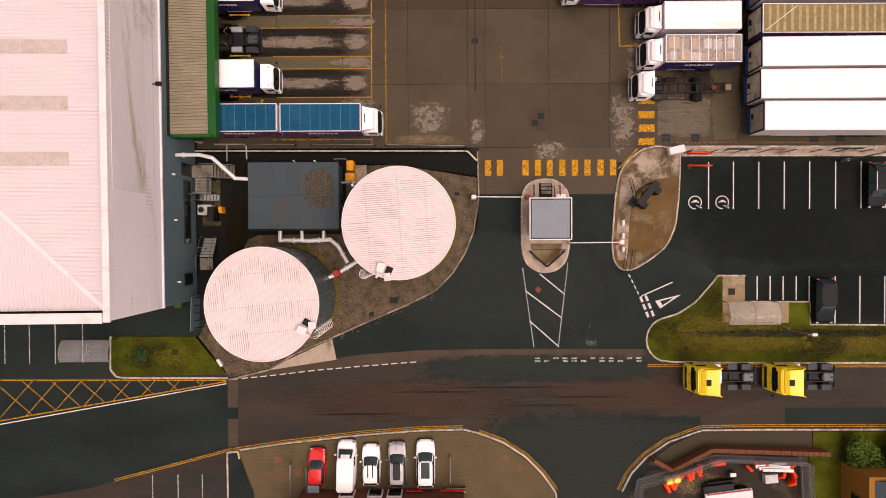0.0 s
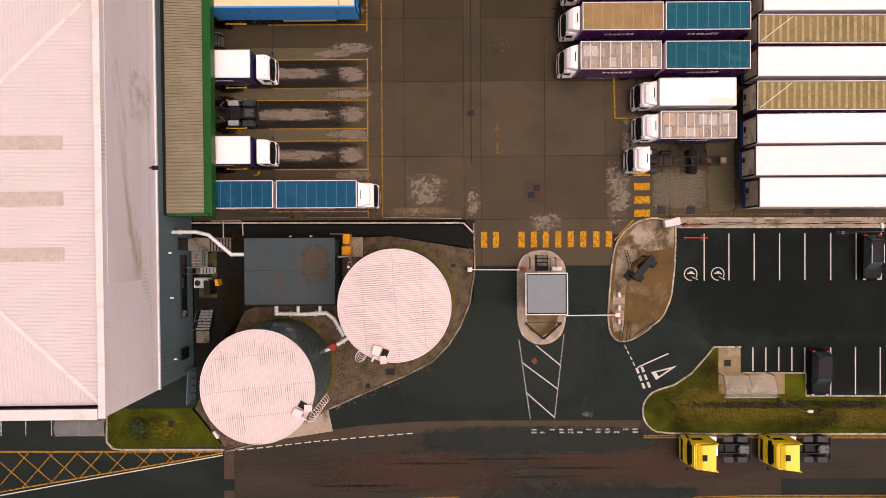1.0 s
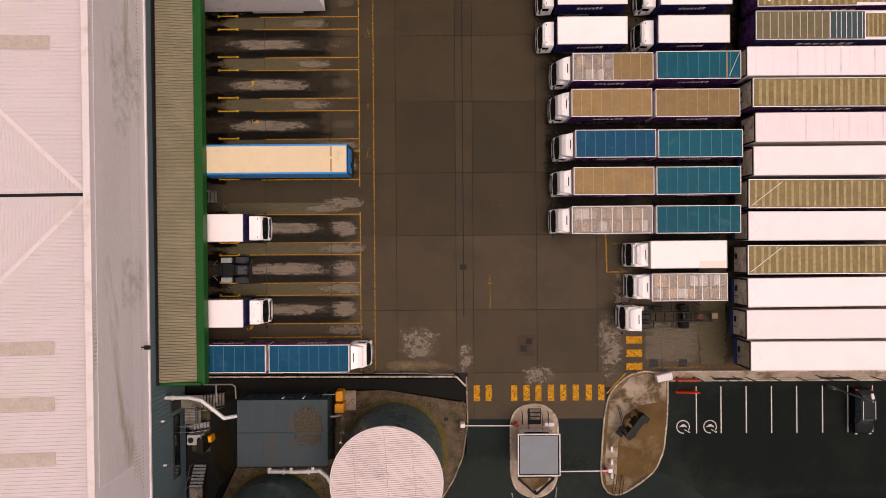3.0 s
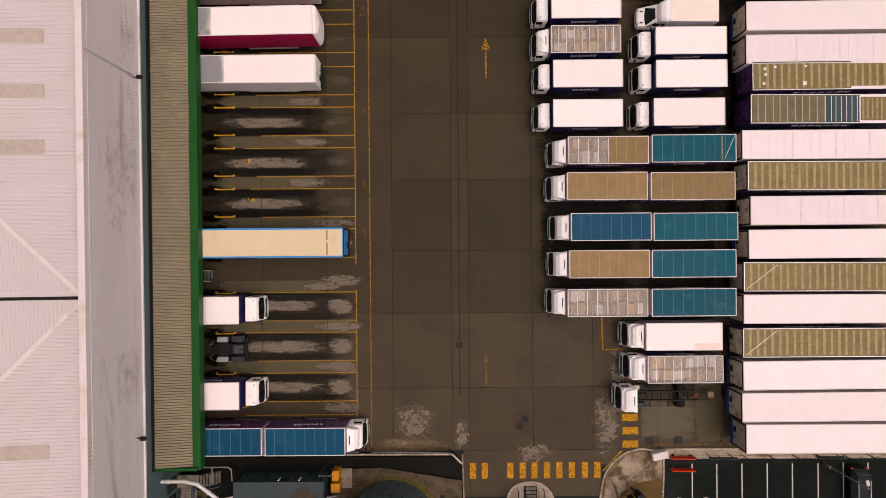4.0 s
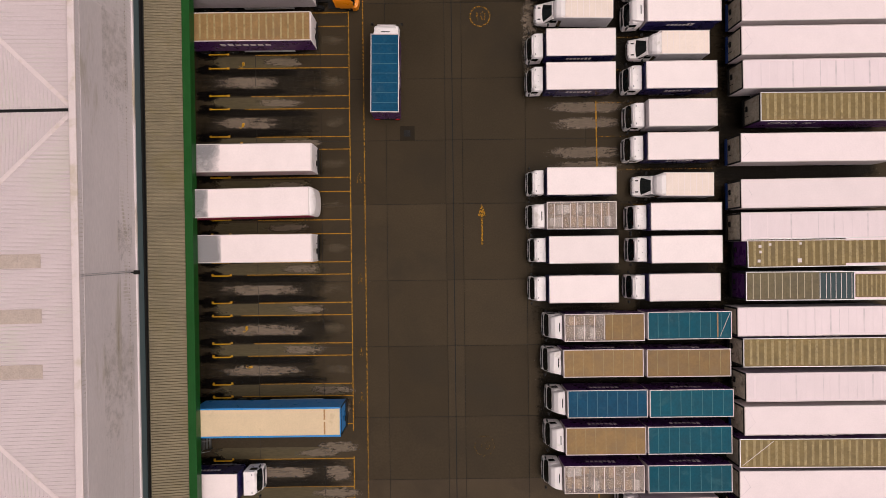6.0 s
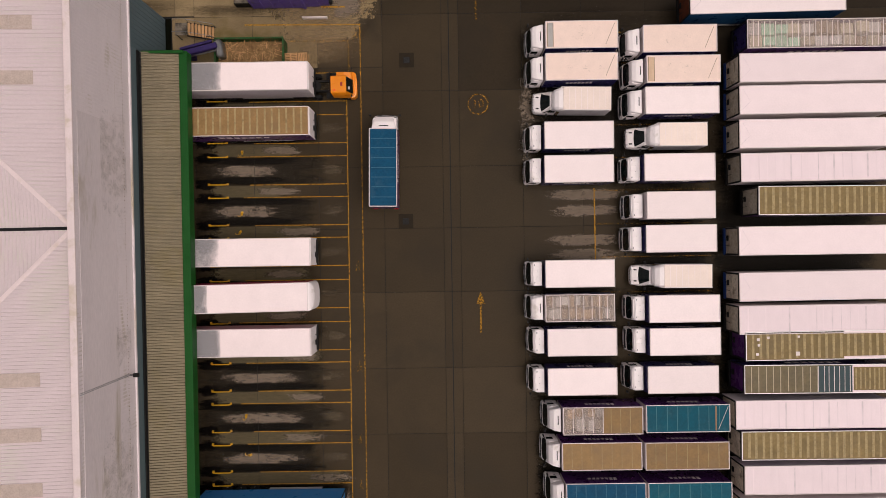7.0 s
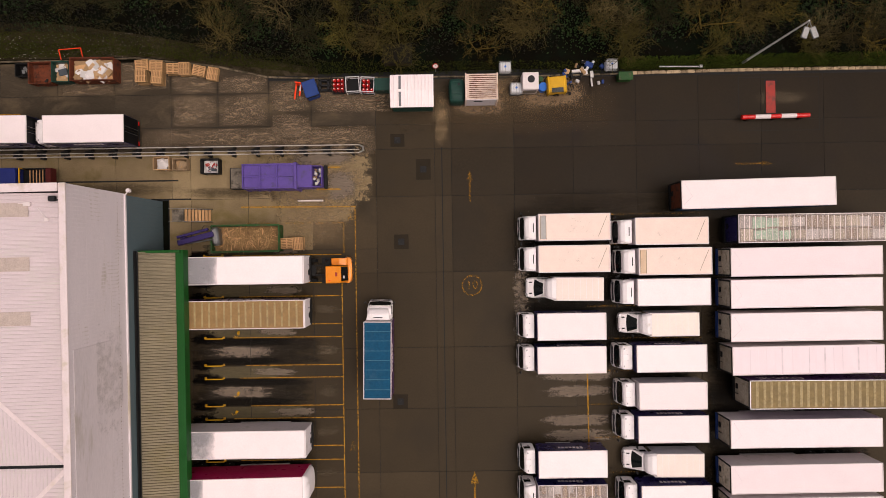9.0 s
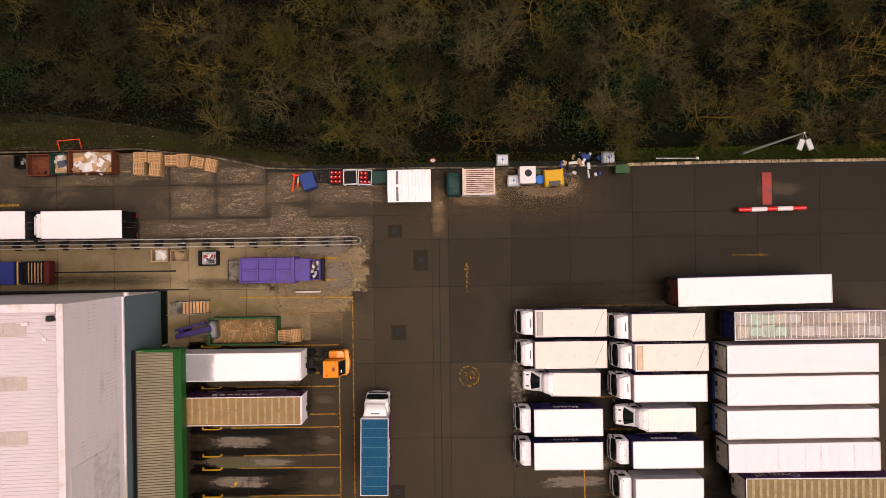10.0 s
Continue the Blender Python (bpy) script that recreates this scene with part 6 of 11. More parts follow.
for x, y, kind in C1 + C2:
    tilt = lean.uniform(-0.35, 0.35)
    if kind == "bare":
        placed("semi_bare", semi_trailer(13.8, 4.0, TEAL_SIDE, "white", RUST, 1, logo=False), pose(x, y, 0, 0, 0, 0.8), "white roofed trailer with blue sides and a rusty red front bulkhead", "trailer", "parked trailers")
    elif kind == "clear":
        placed("semi_clear", semi_trailer(13.6, 4.0, PURPLE, "clear", NAVY, 2, 26, goods=22), pose(x, y, 0), "purple trailer with a clear ribbed roof over wrapped goods", "trailer", "parked trailers")
    elif kind in ("gold", "gold2", "gold3"):
        host = placed("semi_" + kind + ("_slogan" if y == 55.8 else ""), semi_trailer(13.65, 4.3 if y == 55.8 else 4.0, PURPLE, "gold", PURPLE if kind == "gold2" else BULKHEAD, {"gold": 3, "gold2": 13, "gold3": 23}[kind], 20, brace=kind == "gold" and y != 55.8, logo=y != 55.8), pose(x, y, 0, 0, 0, tilt), "purple curtain trailer with an amber striped roof", "trailer", "parked trailers")
        if y == 55.8:
            for sd in (-1, 1):
                curve = bpy.data.curves.new("slogan", "FONT")
                curve.body, curve.size, curve.align_x, curve.align_y, curve.extrude = "Own it!", 1.35, "CENTER", "CENTER", 0.004
                text = new("text", curve)
                me = bpy.data.meshes.new_from_object(text)
                bpy.data.objects.remove(text)
                me.materials.clear()
                me.materials.append(RIB_WHITE)
                part("slogan", me, RIB_WHITE, host, "white painted slogan").matrix_basis = pose(3.2, sd * 1.288, 3.35, 90, 0, 0 if sd < 0 else 180)
        if kind == "gold2":
            for px, py, w in ((1.1, 0.6, 0.25), (1.15, 0.1, 0.22), (1.0, -0.7, 0.25), (2.0, 0.75, 0.22), (4.6, -0.7, 0.35), (4.7, 0.8, 0.2)):
                part("roof_patch", S().box(px, py, 4.025, w, w, 0.02, 0.004), RIB_WHITE, host, "square white repair patch")
            for py in (-1.12, 1.12):
                part("edge_patch", S().box(11.0, py, 4.018, 4.6, 0.24, 0.02, 0.004), PINK_ROOF, host, "pale roof edge repair")
    elif kind == "mixed":
        host = placed("semi_mixed", semi_trailer(13.6, 4.0, NAVY, "gold", PURPLE, 4, 20, bows=0.07, bow_mat=OLIVE_SLAT, skin=OLIVE_ROOF), pose(x, y, 0, 0, 0, tilt), "dark trailer with amber roof and pale slats", "trailer", "parked trailers")
        open_top = part("dark_section", S().box(8.05, 0, 4.018, 3.1, 2.32, 0.02), TEAL_DARK, host, "dark teal roof section")
        amber = part("amber_section", S().box(11.55, 0, 4.018, 3.8, 2.05, 0.02), GOLD_ROOF, host, "amber roof section in a pale border")
        for k in range(9):
            part("roof_bow", S().box(9.9 + k * 0.41, 0, 4.03, 0.14, 1.9, 0.012), GOLD_RIB, amber)
        for py in (-1.13, 1.13):
            part("edge_patch", S().box(11.55, py, 4.018, 3.9, 0.2, 0.02, 0.004), PINK_ROOF, host, "pale roof border")
        part("edge_patch", S().box(9.62, 0, 4.022, 0.1, 2.3, 0.02, 0.004), PINK_ROOF, host)
        for k in range(7):
            part("slat", S().box(6.55 + k * 0.47 + (0.08 if k == 1 else 0), 0, 4.036, 0.055, 2.25, 0.025, 0.005), RIB_WHITE, open_top)
    elif kind == "pink":
        placed("semi_pink", semi_trailer(13.55, 4.0, SIDE_WHITE, "pink", BULKHEAD, 5, 17, logo=False), pose(x, y, 0, 0, 0, tilt), "off-white box trailer with a lightly ribbed roof", "trailer", "parked trailers")
    else:
        placed("semi_white", semi_trailer(13.55, 4.0, SIDE_WHITE, "white", BULKHEAD, 7, logo=False, skin=SEMI_ROOF), pose(x, y, 0, 0, 0, tilt), "white box trailer with a grimy front bulkhead", "trailer", "parked trailers")

# ---- vehicles at the docks, facing east ----
placed("dock_rigid", box_lorry(6.0, 3.5, NAVY, "white", gap=0.3, depth=1.42), pose(-16.85, 22.5, 0, 0, 0, 180), "white lorry with navy sides backed onto a dock", "lorry", "lorries at the docks")
placed("dock_rigid", None, pose(-16.88, 14.87, 0, 0, 0, 180), "white lorry with navy sides backed onto a dock", "lorry", "lorries at the docks")
placed("dock_blue", box_lorry(7.1, 3.9, PURPLE, "blue", True, front=SIDE_WHITE), pose(-7.42, 10.88, 0, 0, 0, 180), "purple sided rigid lorry with blue roof", "lorry", "lorries at the docks")
placed("drag_blue", drag_trailer(7.4, 3.9, PURPLE, "blue", 5), pose(-14.8, 10.9, 0, 0, 0, 180), "purple sided drawbar trailer with blue roof at a dock", "trailer", "lorries at the docks")
placed("road_blue", box_lorry(6.95, 3.9, PURPLE, "blue", True, front=SIDE_WHITE, W=2.5, rear=PURPLE), pose(-3.12, 62.75, 0, 0, 0, -90.9), "purple lorry with blue roof standing on the yard lane", "lorry")
host = placed("dock_blue_trailer", semi_trailer(13.0, 4.2, SKY_BLUE, "cream", SKY_BLUE, 1, logo=False, W=2.6, rail=SKY_BLUE), pose(-7.42, 28.47, 0, 0, 0, 180), "bright blue box trailer with cream roof at a dock", "trailer", "trailers at the docks")
part("front_hatch", S().box(0.75, 0, 4.212, 1.15, 2.2, 0.02, 0.006), CREAM_ROOF, host, "pale front roof panel")
part("worn_strip", S().box(1.42, 0.55, 4.214, 0.14, 1.1, 0.02, 0.004).box(1.42, -0.65, 4.214, 0.14, 0.9, 0.02, 0.004), WOOD, host, "scuffed brown seam")
placed("dock_white", semi_trailer(12.4, 4.0, SIDE_WHITE, "white", WHITE, 5, 14, logo=False, W=2.48, damp=1.6), pose(-9.75, 51.89, 0, 0, 0, 180), "white box trailer backed onto a dock", "trailer", "trailers at the docks")
placed("dock_white", None, pose(-9.83, 43.85, 0, 0, 0, 180), "white box trailer backed onto a dock", "trailer", "trailers at the docks")
placed("dock_magenta", semi_trailer(12.3, 4.65, MAGENTA, "white", WHITE, 6, logo=False, curved=True, W=2.5, damp=0.75), pose(-9.86, 47.95, 0, 0, 0, 180.8), "white trailer with magenta sides and a rounded fridge front", "trailer", "trailers at the docks")
placed("dock_long", semi_trailer(12.4, 4.0, SIDE_WHITE, "white", WHITE, 8, logo=False, W=2.5, damp=1.9), pose(-9.72, 67.52, 0, 0, 0, 180), "plain white trailer coupled at a dock", "trailer", "trailers at the docks")
placed("dock_gold", semi_trailer(12.4, 3.9, PURPLE, "amber", WHITE, 9, 18), pose(-9.72, 63.54, 0, 0, 0, 180), "purple trailer with amber striped roof at a dock", "trailer", "trailers at the docks")


def tractor(m, paint, label, sleeper=2.1, wings=True, back=0.0, ext=0.0):
    """A two-axle tractor unit; x = 0 is the back of its cab."""
    root = thing("tractor_unit", label, "lorry", m)
    W, top = 2.45, 3.0
    cab = lorry_cab(root, -back, W, top, paint, None, sleeper, top, (1.75, 2.62) if wings else (1.36, 2.48))
    if wings:
        part("roof_spoiler", S().rings([[(x, -w, top - 0.05), (x, w, top - 0.05), (x, w, z), (x, -w, z)] for x, w, z in ((-sleeper + 0.62, 1.02, top + 0.06), (-1.15, 1.12, top + 0.36), (0.02, 1.22, top + 0.52))]), paint, cab, bevel=0.05)
        part("roof_hatch", S().box(-0.95, 0, top + 0.4, 0.42, 0.55, 0.08, 0.02), BLACK_PAINT, cab)
        for s in (-1, 1):
            part("side_fairing", S().add([(-0.05, s * 1.14, 0.9), (-0.05, s * 1.22, 0.9), (0.35, s * 1.3, 0.9), (0.35, s * 1.24, 0.9), (-0.05, s * 1.14, top + 0.5), (-0.05, s * 1.22, top + 0.5), (0.28, s * 1.3, top + 0.4), (0.28, s * 1.24, top + 0.4)],
                                         [(0, 1, 2, 3), (4, 5, 6, 7), (0, 1, 5, 4), (1, 2, 6, 5), (2, 3, 7, 6), (3, 0, 4, 7)]), paint, cab)
    for s in (-1, 1):
        part("chassis_rail", S().box(1.1 + (ext - back) / 2, s * 0.42, 0.85, 3.6 + back + ext, 0.1, 0.28), STEEL_DARK, root)
        part("mudguard", S().rings([[(2.0 + ext + 0.62 * math.cos(a), s * 0.72, 0.5 + 0.62 * math.sin(a)), (2.0 + ext + 0.62 * math.cos(a), s * 1.2, 0.5 + 0.62 * math.sin(a)), (2.0 + ext + 0.57 * math.cos(a), s * 1.2, 0.5 + 0.57 * math.sin(a)), (2.0 + ext + 0.57 * math.cos(a), s * 0.72, 0.5 + 0.57 * math.sin(a))]
                                    for a in [radians(v) for v in (20, 50, 80, 110, 140, 165)]]), BLACK_GUARD, root)
        part("side_tank", S().box(0.65, s * 0.95, 0.65, 1.1, 0.5, 0.55, 0.08), RAIL_ALU if s > 0 and wings else BLACK_PLASTIC, root)
    part("frame_plate", S().box(1.3 + ext / 2, 0, 0.7, 3.0 + ext, 0.76, 0.08, 0.01), STEEL_DARK, root)
    part("fifth_wheel", S().cyl((1.95 + ext, 0, 1.02), (1.95 + ext, 0, 1.1), 0.46, 20).box(2.4 + ext, 0, 1.04, 0.5, 0.5, 0.06, 0.02), BLACK_PLASTIC, root)
    part("cat_walk", S().box(0.75, 0, 1.02, 0.9, 1.2, 0.05, 0.01), RAIL_ALU if wings else STEEL_DARK, root, "chequered deck plate")
    part("air_hoses", S().tube([(0.12, -0.2, 1.5), (0.45, -0.25, 1.2), (0.7, -0.1, 1.3)], 0.025, 6).tube([(0.12, 0.2, 1.5), (0.45, 0.25, 1.2), (0.7, 0.1, 1.3)], 0.025, 6), BLACK_PLASTIC, root)
    for s in (-1, 1):
        for x in ((0.62 + ext, 1.92 + ext) if wings else (1.92 + ext,)):
            part("mudguard_top", S().prof([(x - 0.52, 1.02), (x - 0.42, 1.12), (x + 0.42, 1.12), (x + 0.52, 1.02)], s * 0.95 - 0.27, s * 0.95 + 0.27), BLACK_GUARD, root, bevel=0.03)
        if not wings:
            part("deck_box", S().box(0.62, s * 0.92, 1.0, 1.0, 0.5, 0.3, 0.05), PALE_STEEL, root, "scuffed grey side box")
            part("rail_post", S().tube([(-0.3, s * 0.5, 0.9), (-0.3, s * 0.5, 1.9), (0.1, s * 0.9, 1.9)], 0.04, 6), GALV, root)
    part("coupling_horn", S().poly([(1.7 + ext, -0.36), (2.15 + ext, -0.3), (2.5 + ext, -0.42), (2.5 + ext, -0.12), (2.1 + ext, 0), (2.5 + ext, 0.12), (2.5 + ext, 0.42), (2.15 + ext, 0.3), (1.7 + ext, 0.36)], 1.1, 1.13), DARK_STEEL_WORN, root, "greasy grey coupling plate")
    part("rear_lamps", S().box(2.85 + ext, 0.85, 0.75, 0.08, 0.4, 0.14, 0.01).box(2.85 + ext, -0.85, 0.75, 0.08, 0.4, 0.14, 0.01), BLACK_GUARD, root)
    for x, w in ((2.8 + ext, 2.0), (0.1, 0.9), (1.2, 0.9), (2.0, 0.9)):
        part("cross_member", S().box(x, 0, 0.82, 0.14, w, 0.18, 0.02), STEEL_DARK, root)
    wheels(root, [(2.0 + ext, 0.98), (2.0 + ext, -0.98), (2.0 + ext, 0.68), (2.0 + ext, -0.68)])
    return root


def shunter(m):
    """Yard tug with a narrow one-seat cab."""
    root = thing("yard_shunter", "orange yard shunter with an offset one-seat cab", "shunter", m)
    cab = part("cab", S().rings([[(x0, y, 0.9), (x1, y, 1.55), (x2, y, z), (0.15, y, z), (0.15, y, 0.9)] for y, x0, x1, x2, z in ((-0.42, -1.7, -1.62, -1.2, 2.84), (-0.36, -1.74, -1.68, -1.23, 2.9), (0.95, -1.74, -1.68, -1.23, 2.9), (1.08, -1.68, -1.6, -1.2, 2.86), (1.15, -1.55, -1.5, -1.14, 2.76))]), ORANGE, root)
    part("windscreen", S().rings([[(-1.68, y, 1.62), (-1.26, y, 2.84), (-1.22, y, 2.8), (-1.6, y, 1.6)] for y in (-0.34, 0.3, 0.96)]), GLASS, cab)
    part("roof_hatch", S().box(-0.82, 0.34, 2.92, 0.2, 0.36, 0.05, 0.015), RED_DULL, cab)
    part("screen_card", S().box(-1.42, 0.6, 2.44, 0.16, 0.26, 0.02, 0.0), SIDE_WHITE, cab)
    part("beacon", S().cyl((-0.2, 0.9, 2.9), (-0.2, 0.9, 3.05), 0.07, 10), ORANGE_PLASTIC, cab)
    part("engine_cover", S().rings([[(x, -1.15, 0.85), (x, -1.12, z), (x, -0.46, z), (x, -0.46, 0.85)] for x, z in ((-1.68, 1.1), (-1.55, 1.45), (-0.9, 1.6), (-0.15, 1.6))]), ORANGE, root, bevel=0.03)
    part("engine_block", S().box(0.2, -0.7, 1.1, 0.6, 0.7, 0.5, 0.06).cyl((0.35, -0.85, 1.2), (0.35, -0.85, 2.3), 0.08, 10), STEEL_DARK, root)
    part("front_bumper", S().rings([[(x, y, 0.45), (x, y, 1.2), (x + 0.35, y, 1.3), (x + 0.35, y, 0.45)] for y, x in ((-1.2, -1.72), (-1.0, -1.93), (-0.4, -2.02), (0.4, -2.02), (1.0, -1.93), (1.2, -1.72))]), ORANGE, root)
    part("nose_grille", S().box(-1.98, -0.2, 1.0, 0.1, 1.2, 0.3, 0.02), BLACK_PLASTIC, root)
    for s in (-1, 1):
        part("chassis_rail", S().box(0.9, s * 0.45, 0.85, 3.6, 0.14, 0.3), STEEL_DARK, root)
        part("mirror", S().box(-1.65, s * 1.25, 2.2, 0.1, 0.16, 0.35, 0.03), BLACK_PLASTIC, root)
        part("deck_plate", S().box(0.3, s * 0.9, 1.05, 1.1, 0.6, 0.06, 0.01), STEEL_DARK, root)
    part("fifth_wheel", S().cyl((1.8, 0, 1.05), (1.8, 0, 1.14), 0.45, 18), STEEL_DARK, root)
    wheels(root, [(-1.1, 0.95), (-1.1, -0.95), (1.8, 0.95), (1.8, -0.95)])
    return root


shunter(pose(-7.75, 67.35, 0, 0, 0, 180))
tractor(pose(-19.8, 18.66, 0), SIDE_WHITE, "white tractor unit parked under the dock canopy", 1.9, False, 1.35)
tractor(pose(24.35, -12.75, 0), YELLOW_PAINT, "yellow tractor unit with roof spoiler parked on the road", ext=1.55)
tractor(pose(31.75, -12.77, 0), YELLOW_PAINT, "yellow tractor unit with roof spoiler parked on the road", ext=1.55)


# ---- cars ----
def car(name, m, L, W, H, paint, label, style="hatch", roof_mat=None, extras=""):
    """Faces -x; the origin is under its middle."""
    root = thing(name, label, "van" if style == "van" else "car", m)

    def ring(x, w, z, zt, r=0.2):
        return [(x, -w, z), (x, -w - 0.0, (z + zt) / 2), (x, -w + 0.04, zt - 0.05), (x, -w + r, zt), (x, w - r, zt), (x, w - 0.04, zt - 0.05), (x, w, (z + zt) / 2), (x, w, z)]
    hl, hw = L / 2, W / 2
    belt = H * 0.62
    stations = [(-hl, 0.46, 0.42, 0.52), (-hl + 0.04, 0.66, 0.34, belt * 0.62), (-hl + 0.12, 0.79, 0.3, belt * 0.72), (-hl + 0.27, 0.89, 0.27, belt * 0.82), (-hl + 0.55, 0.96, 0.24, belt * 0.89), (-hl + 0.95, 0.99, 0.22, belt * 0.95), (-hl + 1.25, 1.0, 0.22, belt), (0.2, 1.0, 0.22, belt), (hl - 0.8, 0.985, 0.22, belt), (hl - 0.35, 0.93, 0.25, belt * 0.99), (hl - 0.12, 0.83, 0.28, belt * 0.93), (hl - 0.03, 0.7, 0.32, belt * 0.82), (hl, 0.5, 0.4, 0.6)]
    body = part("body", S().rings([ring(x, hw * k, z, zt) for x, k, z, zt in stations]), paint, root, bevel=0.03)
    f0, f1, r1, r0 = -hl + 1.05, -hl + 1.75, hl - (0.55 if style != "van" else 0.16), hl - (0.12 if style != "van" else 0.04)
    if style == "van":
        f0, f1 = -hl + 0.75, -hl + 1.45
    b0, t0 = hw * 0.92, hw * 0.74
    if style == "van":
        t0 = hw * 0.84

    def green(k, z):
        w = b0 + (t0 - b0) * k
        xa, xb = f0 + (f1 - f0) * k, r0 + (r1 - r0) * k
        return [(xa + 0.1, -w * 0.86, z), (xa, -w * 0.5, z), (xa, w * 0.5, z), (xa + 0.1, w * 0.86, z), (xa + 0.35, w, z), (xb - 0.25, w, z), (xb - 0.02, w * 0.85, z), (xb, w * 0.4, z), (xb, -w * 0.4, z), (xb - 0.02, -w * 0.85, z), (xb - 0.25, -w, z), (xa + 0.35, -w, z)]
    part("glasshouse", S().rings([green(0, belt - 0.05), green(0.55, belt + (H - belt) * 0.6), green(0.96, H - 0.04)]), CAR_GLASS if style != "van" else paint, root)
    top = part("roof", S().rings([green(0.93, H - 0.07), green(1.0, H - 0.03), [(x * 0.97, y * 0.93, H) for x, y, z in green(1.02, H)]]), roof_mat or paint, root, bevel=0.015)
    if style == "van":
        part("windscreen", S().add([(f0 + 0.0, -hw * 0.74, belt + 0.03), (f0, hw * 0.74, belt + 0.03), (f1 - 0.04, hw * 0.66, H - 0.1), (f1 - 0.04, -hw * 0.66, H - 0.1)], [(0, 1, 2, 3)]), CAR_GLASS, root).matrix_basis = pose(-0.03, 0, 0.02)
        for s in (-1, 1):
            part("side_window", S().box(f1 + 0.3, s * hw * 0.9, belt + 0.22, 0.8, 0.1, 0.34, 0.03), GLASS, root)
    for s in (-1, 1):
        if style != "van":
            part("pillar", S().tube([(f0 + 0.12, s * b0 * 0.88, belt - 0.02), (f1 + 0.12, s * t0 * 0.9, H - 0.05)], 0.045, 6), paint, root)
            part("pillar", S().tube([(r0 - 0.08, s * b0 * 0.88, belt - 0.02), (r1 - 0.06, s * t0 * 0.88, H - 0.05)], 0.06, 6), paint, root)
            part("pillar", S().tube([(0.1, s * (b0 + 0.01), belt - 0.02), (0.12, s * (t0 + 0.01), H - 0.05)], 0.04, 6), BLACK_PLASTIC, root)
        part("mirror", S().box(f0 + 0.5, s * (hw + 0.08), belt + 0.06, 0.14, 0.2, 0.14, 0.04), paint, root)
        part("headlight", S().box(-hl + 0.14, s * hw * 0.7, belt * 0.72, 0.16, 0.26, 0.1, 0.03), LAMP_CLEAR, root)
        part("tail_lamp", S().box(hl - 0.1, s * hw * 0.74, belt * 0.86, 0.16, 0.26, 0.18, 0.04), LAMP_RED, root)
    part("bumper", S().box(-hl + 0.08, 0, 0.4, 0.2, W * 0.82, 0.22, 0.06), BLACK_PLASTIC, root)
    part("bumper", S().box(hl - 0.08, 0, 0.42, 0.2, W * 0.84, 0.22, 0.06), BLACK_PLASTIC, root)
    if "rails" in extras:
        for s in (-1, 1):
            part("roof_rail", S().box(0.35, s * t0 * 0.82, H + 0.03, 1.7, 0.05, 0.05, 0.015), RAIL_ALU, top)
    if "box" in extras:
        part("roof_box", S().rings([[(x, -w, z0), (x, w, z0), (x, w * 0.8, z1), (x, -w * 0.8, z1)] for x, w, z0, z1 in ((-0.6, 0.15, H + 0.1, H + 0.16), (-0.45, 0.34, H + 0.08, H + 0.3), (0.9, 0.36, H + 0.08, H + 0.36), (1.05, 0.3, H + 0.1, H + 0.3))]), BLACK_PLASTIC, top, bevel=0.03)
    if "stripes" in extras:
        for s in (-1, 1):
            part("stripe", S().box(0.25, s * 0.22, H + 0.004, 1.3, 0.1, 0.01), BLACK_PAINT, top)
    if "glassroof" in extras:
        part("sunroof", S().box(0.3, 0, H + 0.004, 1.5, t0 * 1.2, 0.016, 0.004), GLASS, top)
    wheels(root, [(-hl + 0.8, hw - 0.12), (-hl + 0.8, -hw + 0.12), (hl - 0.75, hw - 0.12), (hl - 0.75, -hw + 0.12)], CAR_WHEEL, 0.31)
    return root


car("hatchback", pose(-12.15, -21.2, 0, 0, 0, -93), 3.7, 1.64, 1.45, RED, "small bright red hatchback car")
car("panel_van", pose(-9.35, -20.95, 0, 0, 0, -91.5), 4.7, 1.8, 1.85, WHITE, "white panel van with plain sides", "van")
car("hatchback", pose(-7.05, -21.0, 0, 0, 0, -90), 3.95, 1.74, 1.45, WHITE, "white hatchback with dark roof stripes", extras="stripes")
car("estate_car", pose(-4.6, -20.95, 0, 0, 0, -89.5), 4.3, 1.74, 1.55, GREY_PAINT, "silver grey estate car with a black roof box", extras="rails box")
car("estate_car", pose(-1.95, -20.9, 0, 0, 0, -90), 4.55, 1.8, 1.55, WHITE, "white estate car with a dark glass roof", extras="rails glassroof")
car("estate_car", pose(40.0, 5.0, 0, 0, 0, 90), 4.35, 1.85, 1.6, BLACK_PAINT, "black estate car with roof rails", extras="rails")
car("people_carrier", pose(35.2, -5.75, 0, 0, 0, 90), 4.3, 1.85, 1.65, BLACK_PAINT, "black people carrier in a bay")


# ---- the plant, gate and road side ----
KERB_MESH = mesh_of("kerb_stone", S().box(0, 0, 0.02, 0.9, 0.16, 0.24, 0.03), KERB)


KERB_DULL = mesh_of("kerb_stone", S().box(0, 0, 0.02, 0.9, 0.15, 0.24, 0.03), mat("dull_kerb_stone", (0.27, 0.205, 0.152), 0.88, amt=0.3, grain=16, blotch=2, each=0.4, dirt=(0.09, 0.072, 0.045), dirt_amt=0.4))
KERB_DARK = mesh_of("kerb_stone", S().box(0, 0, 0.0, 0.9, 0.16, 0.2, 0.04), mat("mossy_dark_kerb", (0.15, 0.115, 0.075), 0.9, amt=0.35, grain=14, blotch=2, each=0.5, dirt=(0.04, 0.035, 0.015), dirt_amt=0.45))


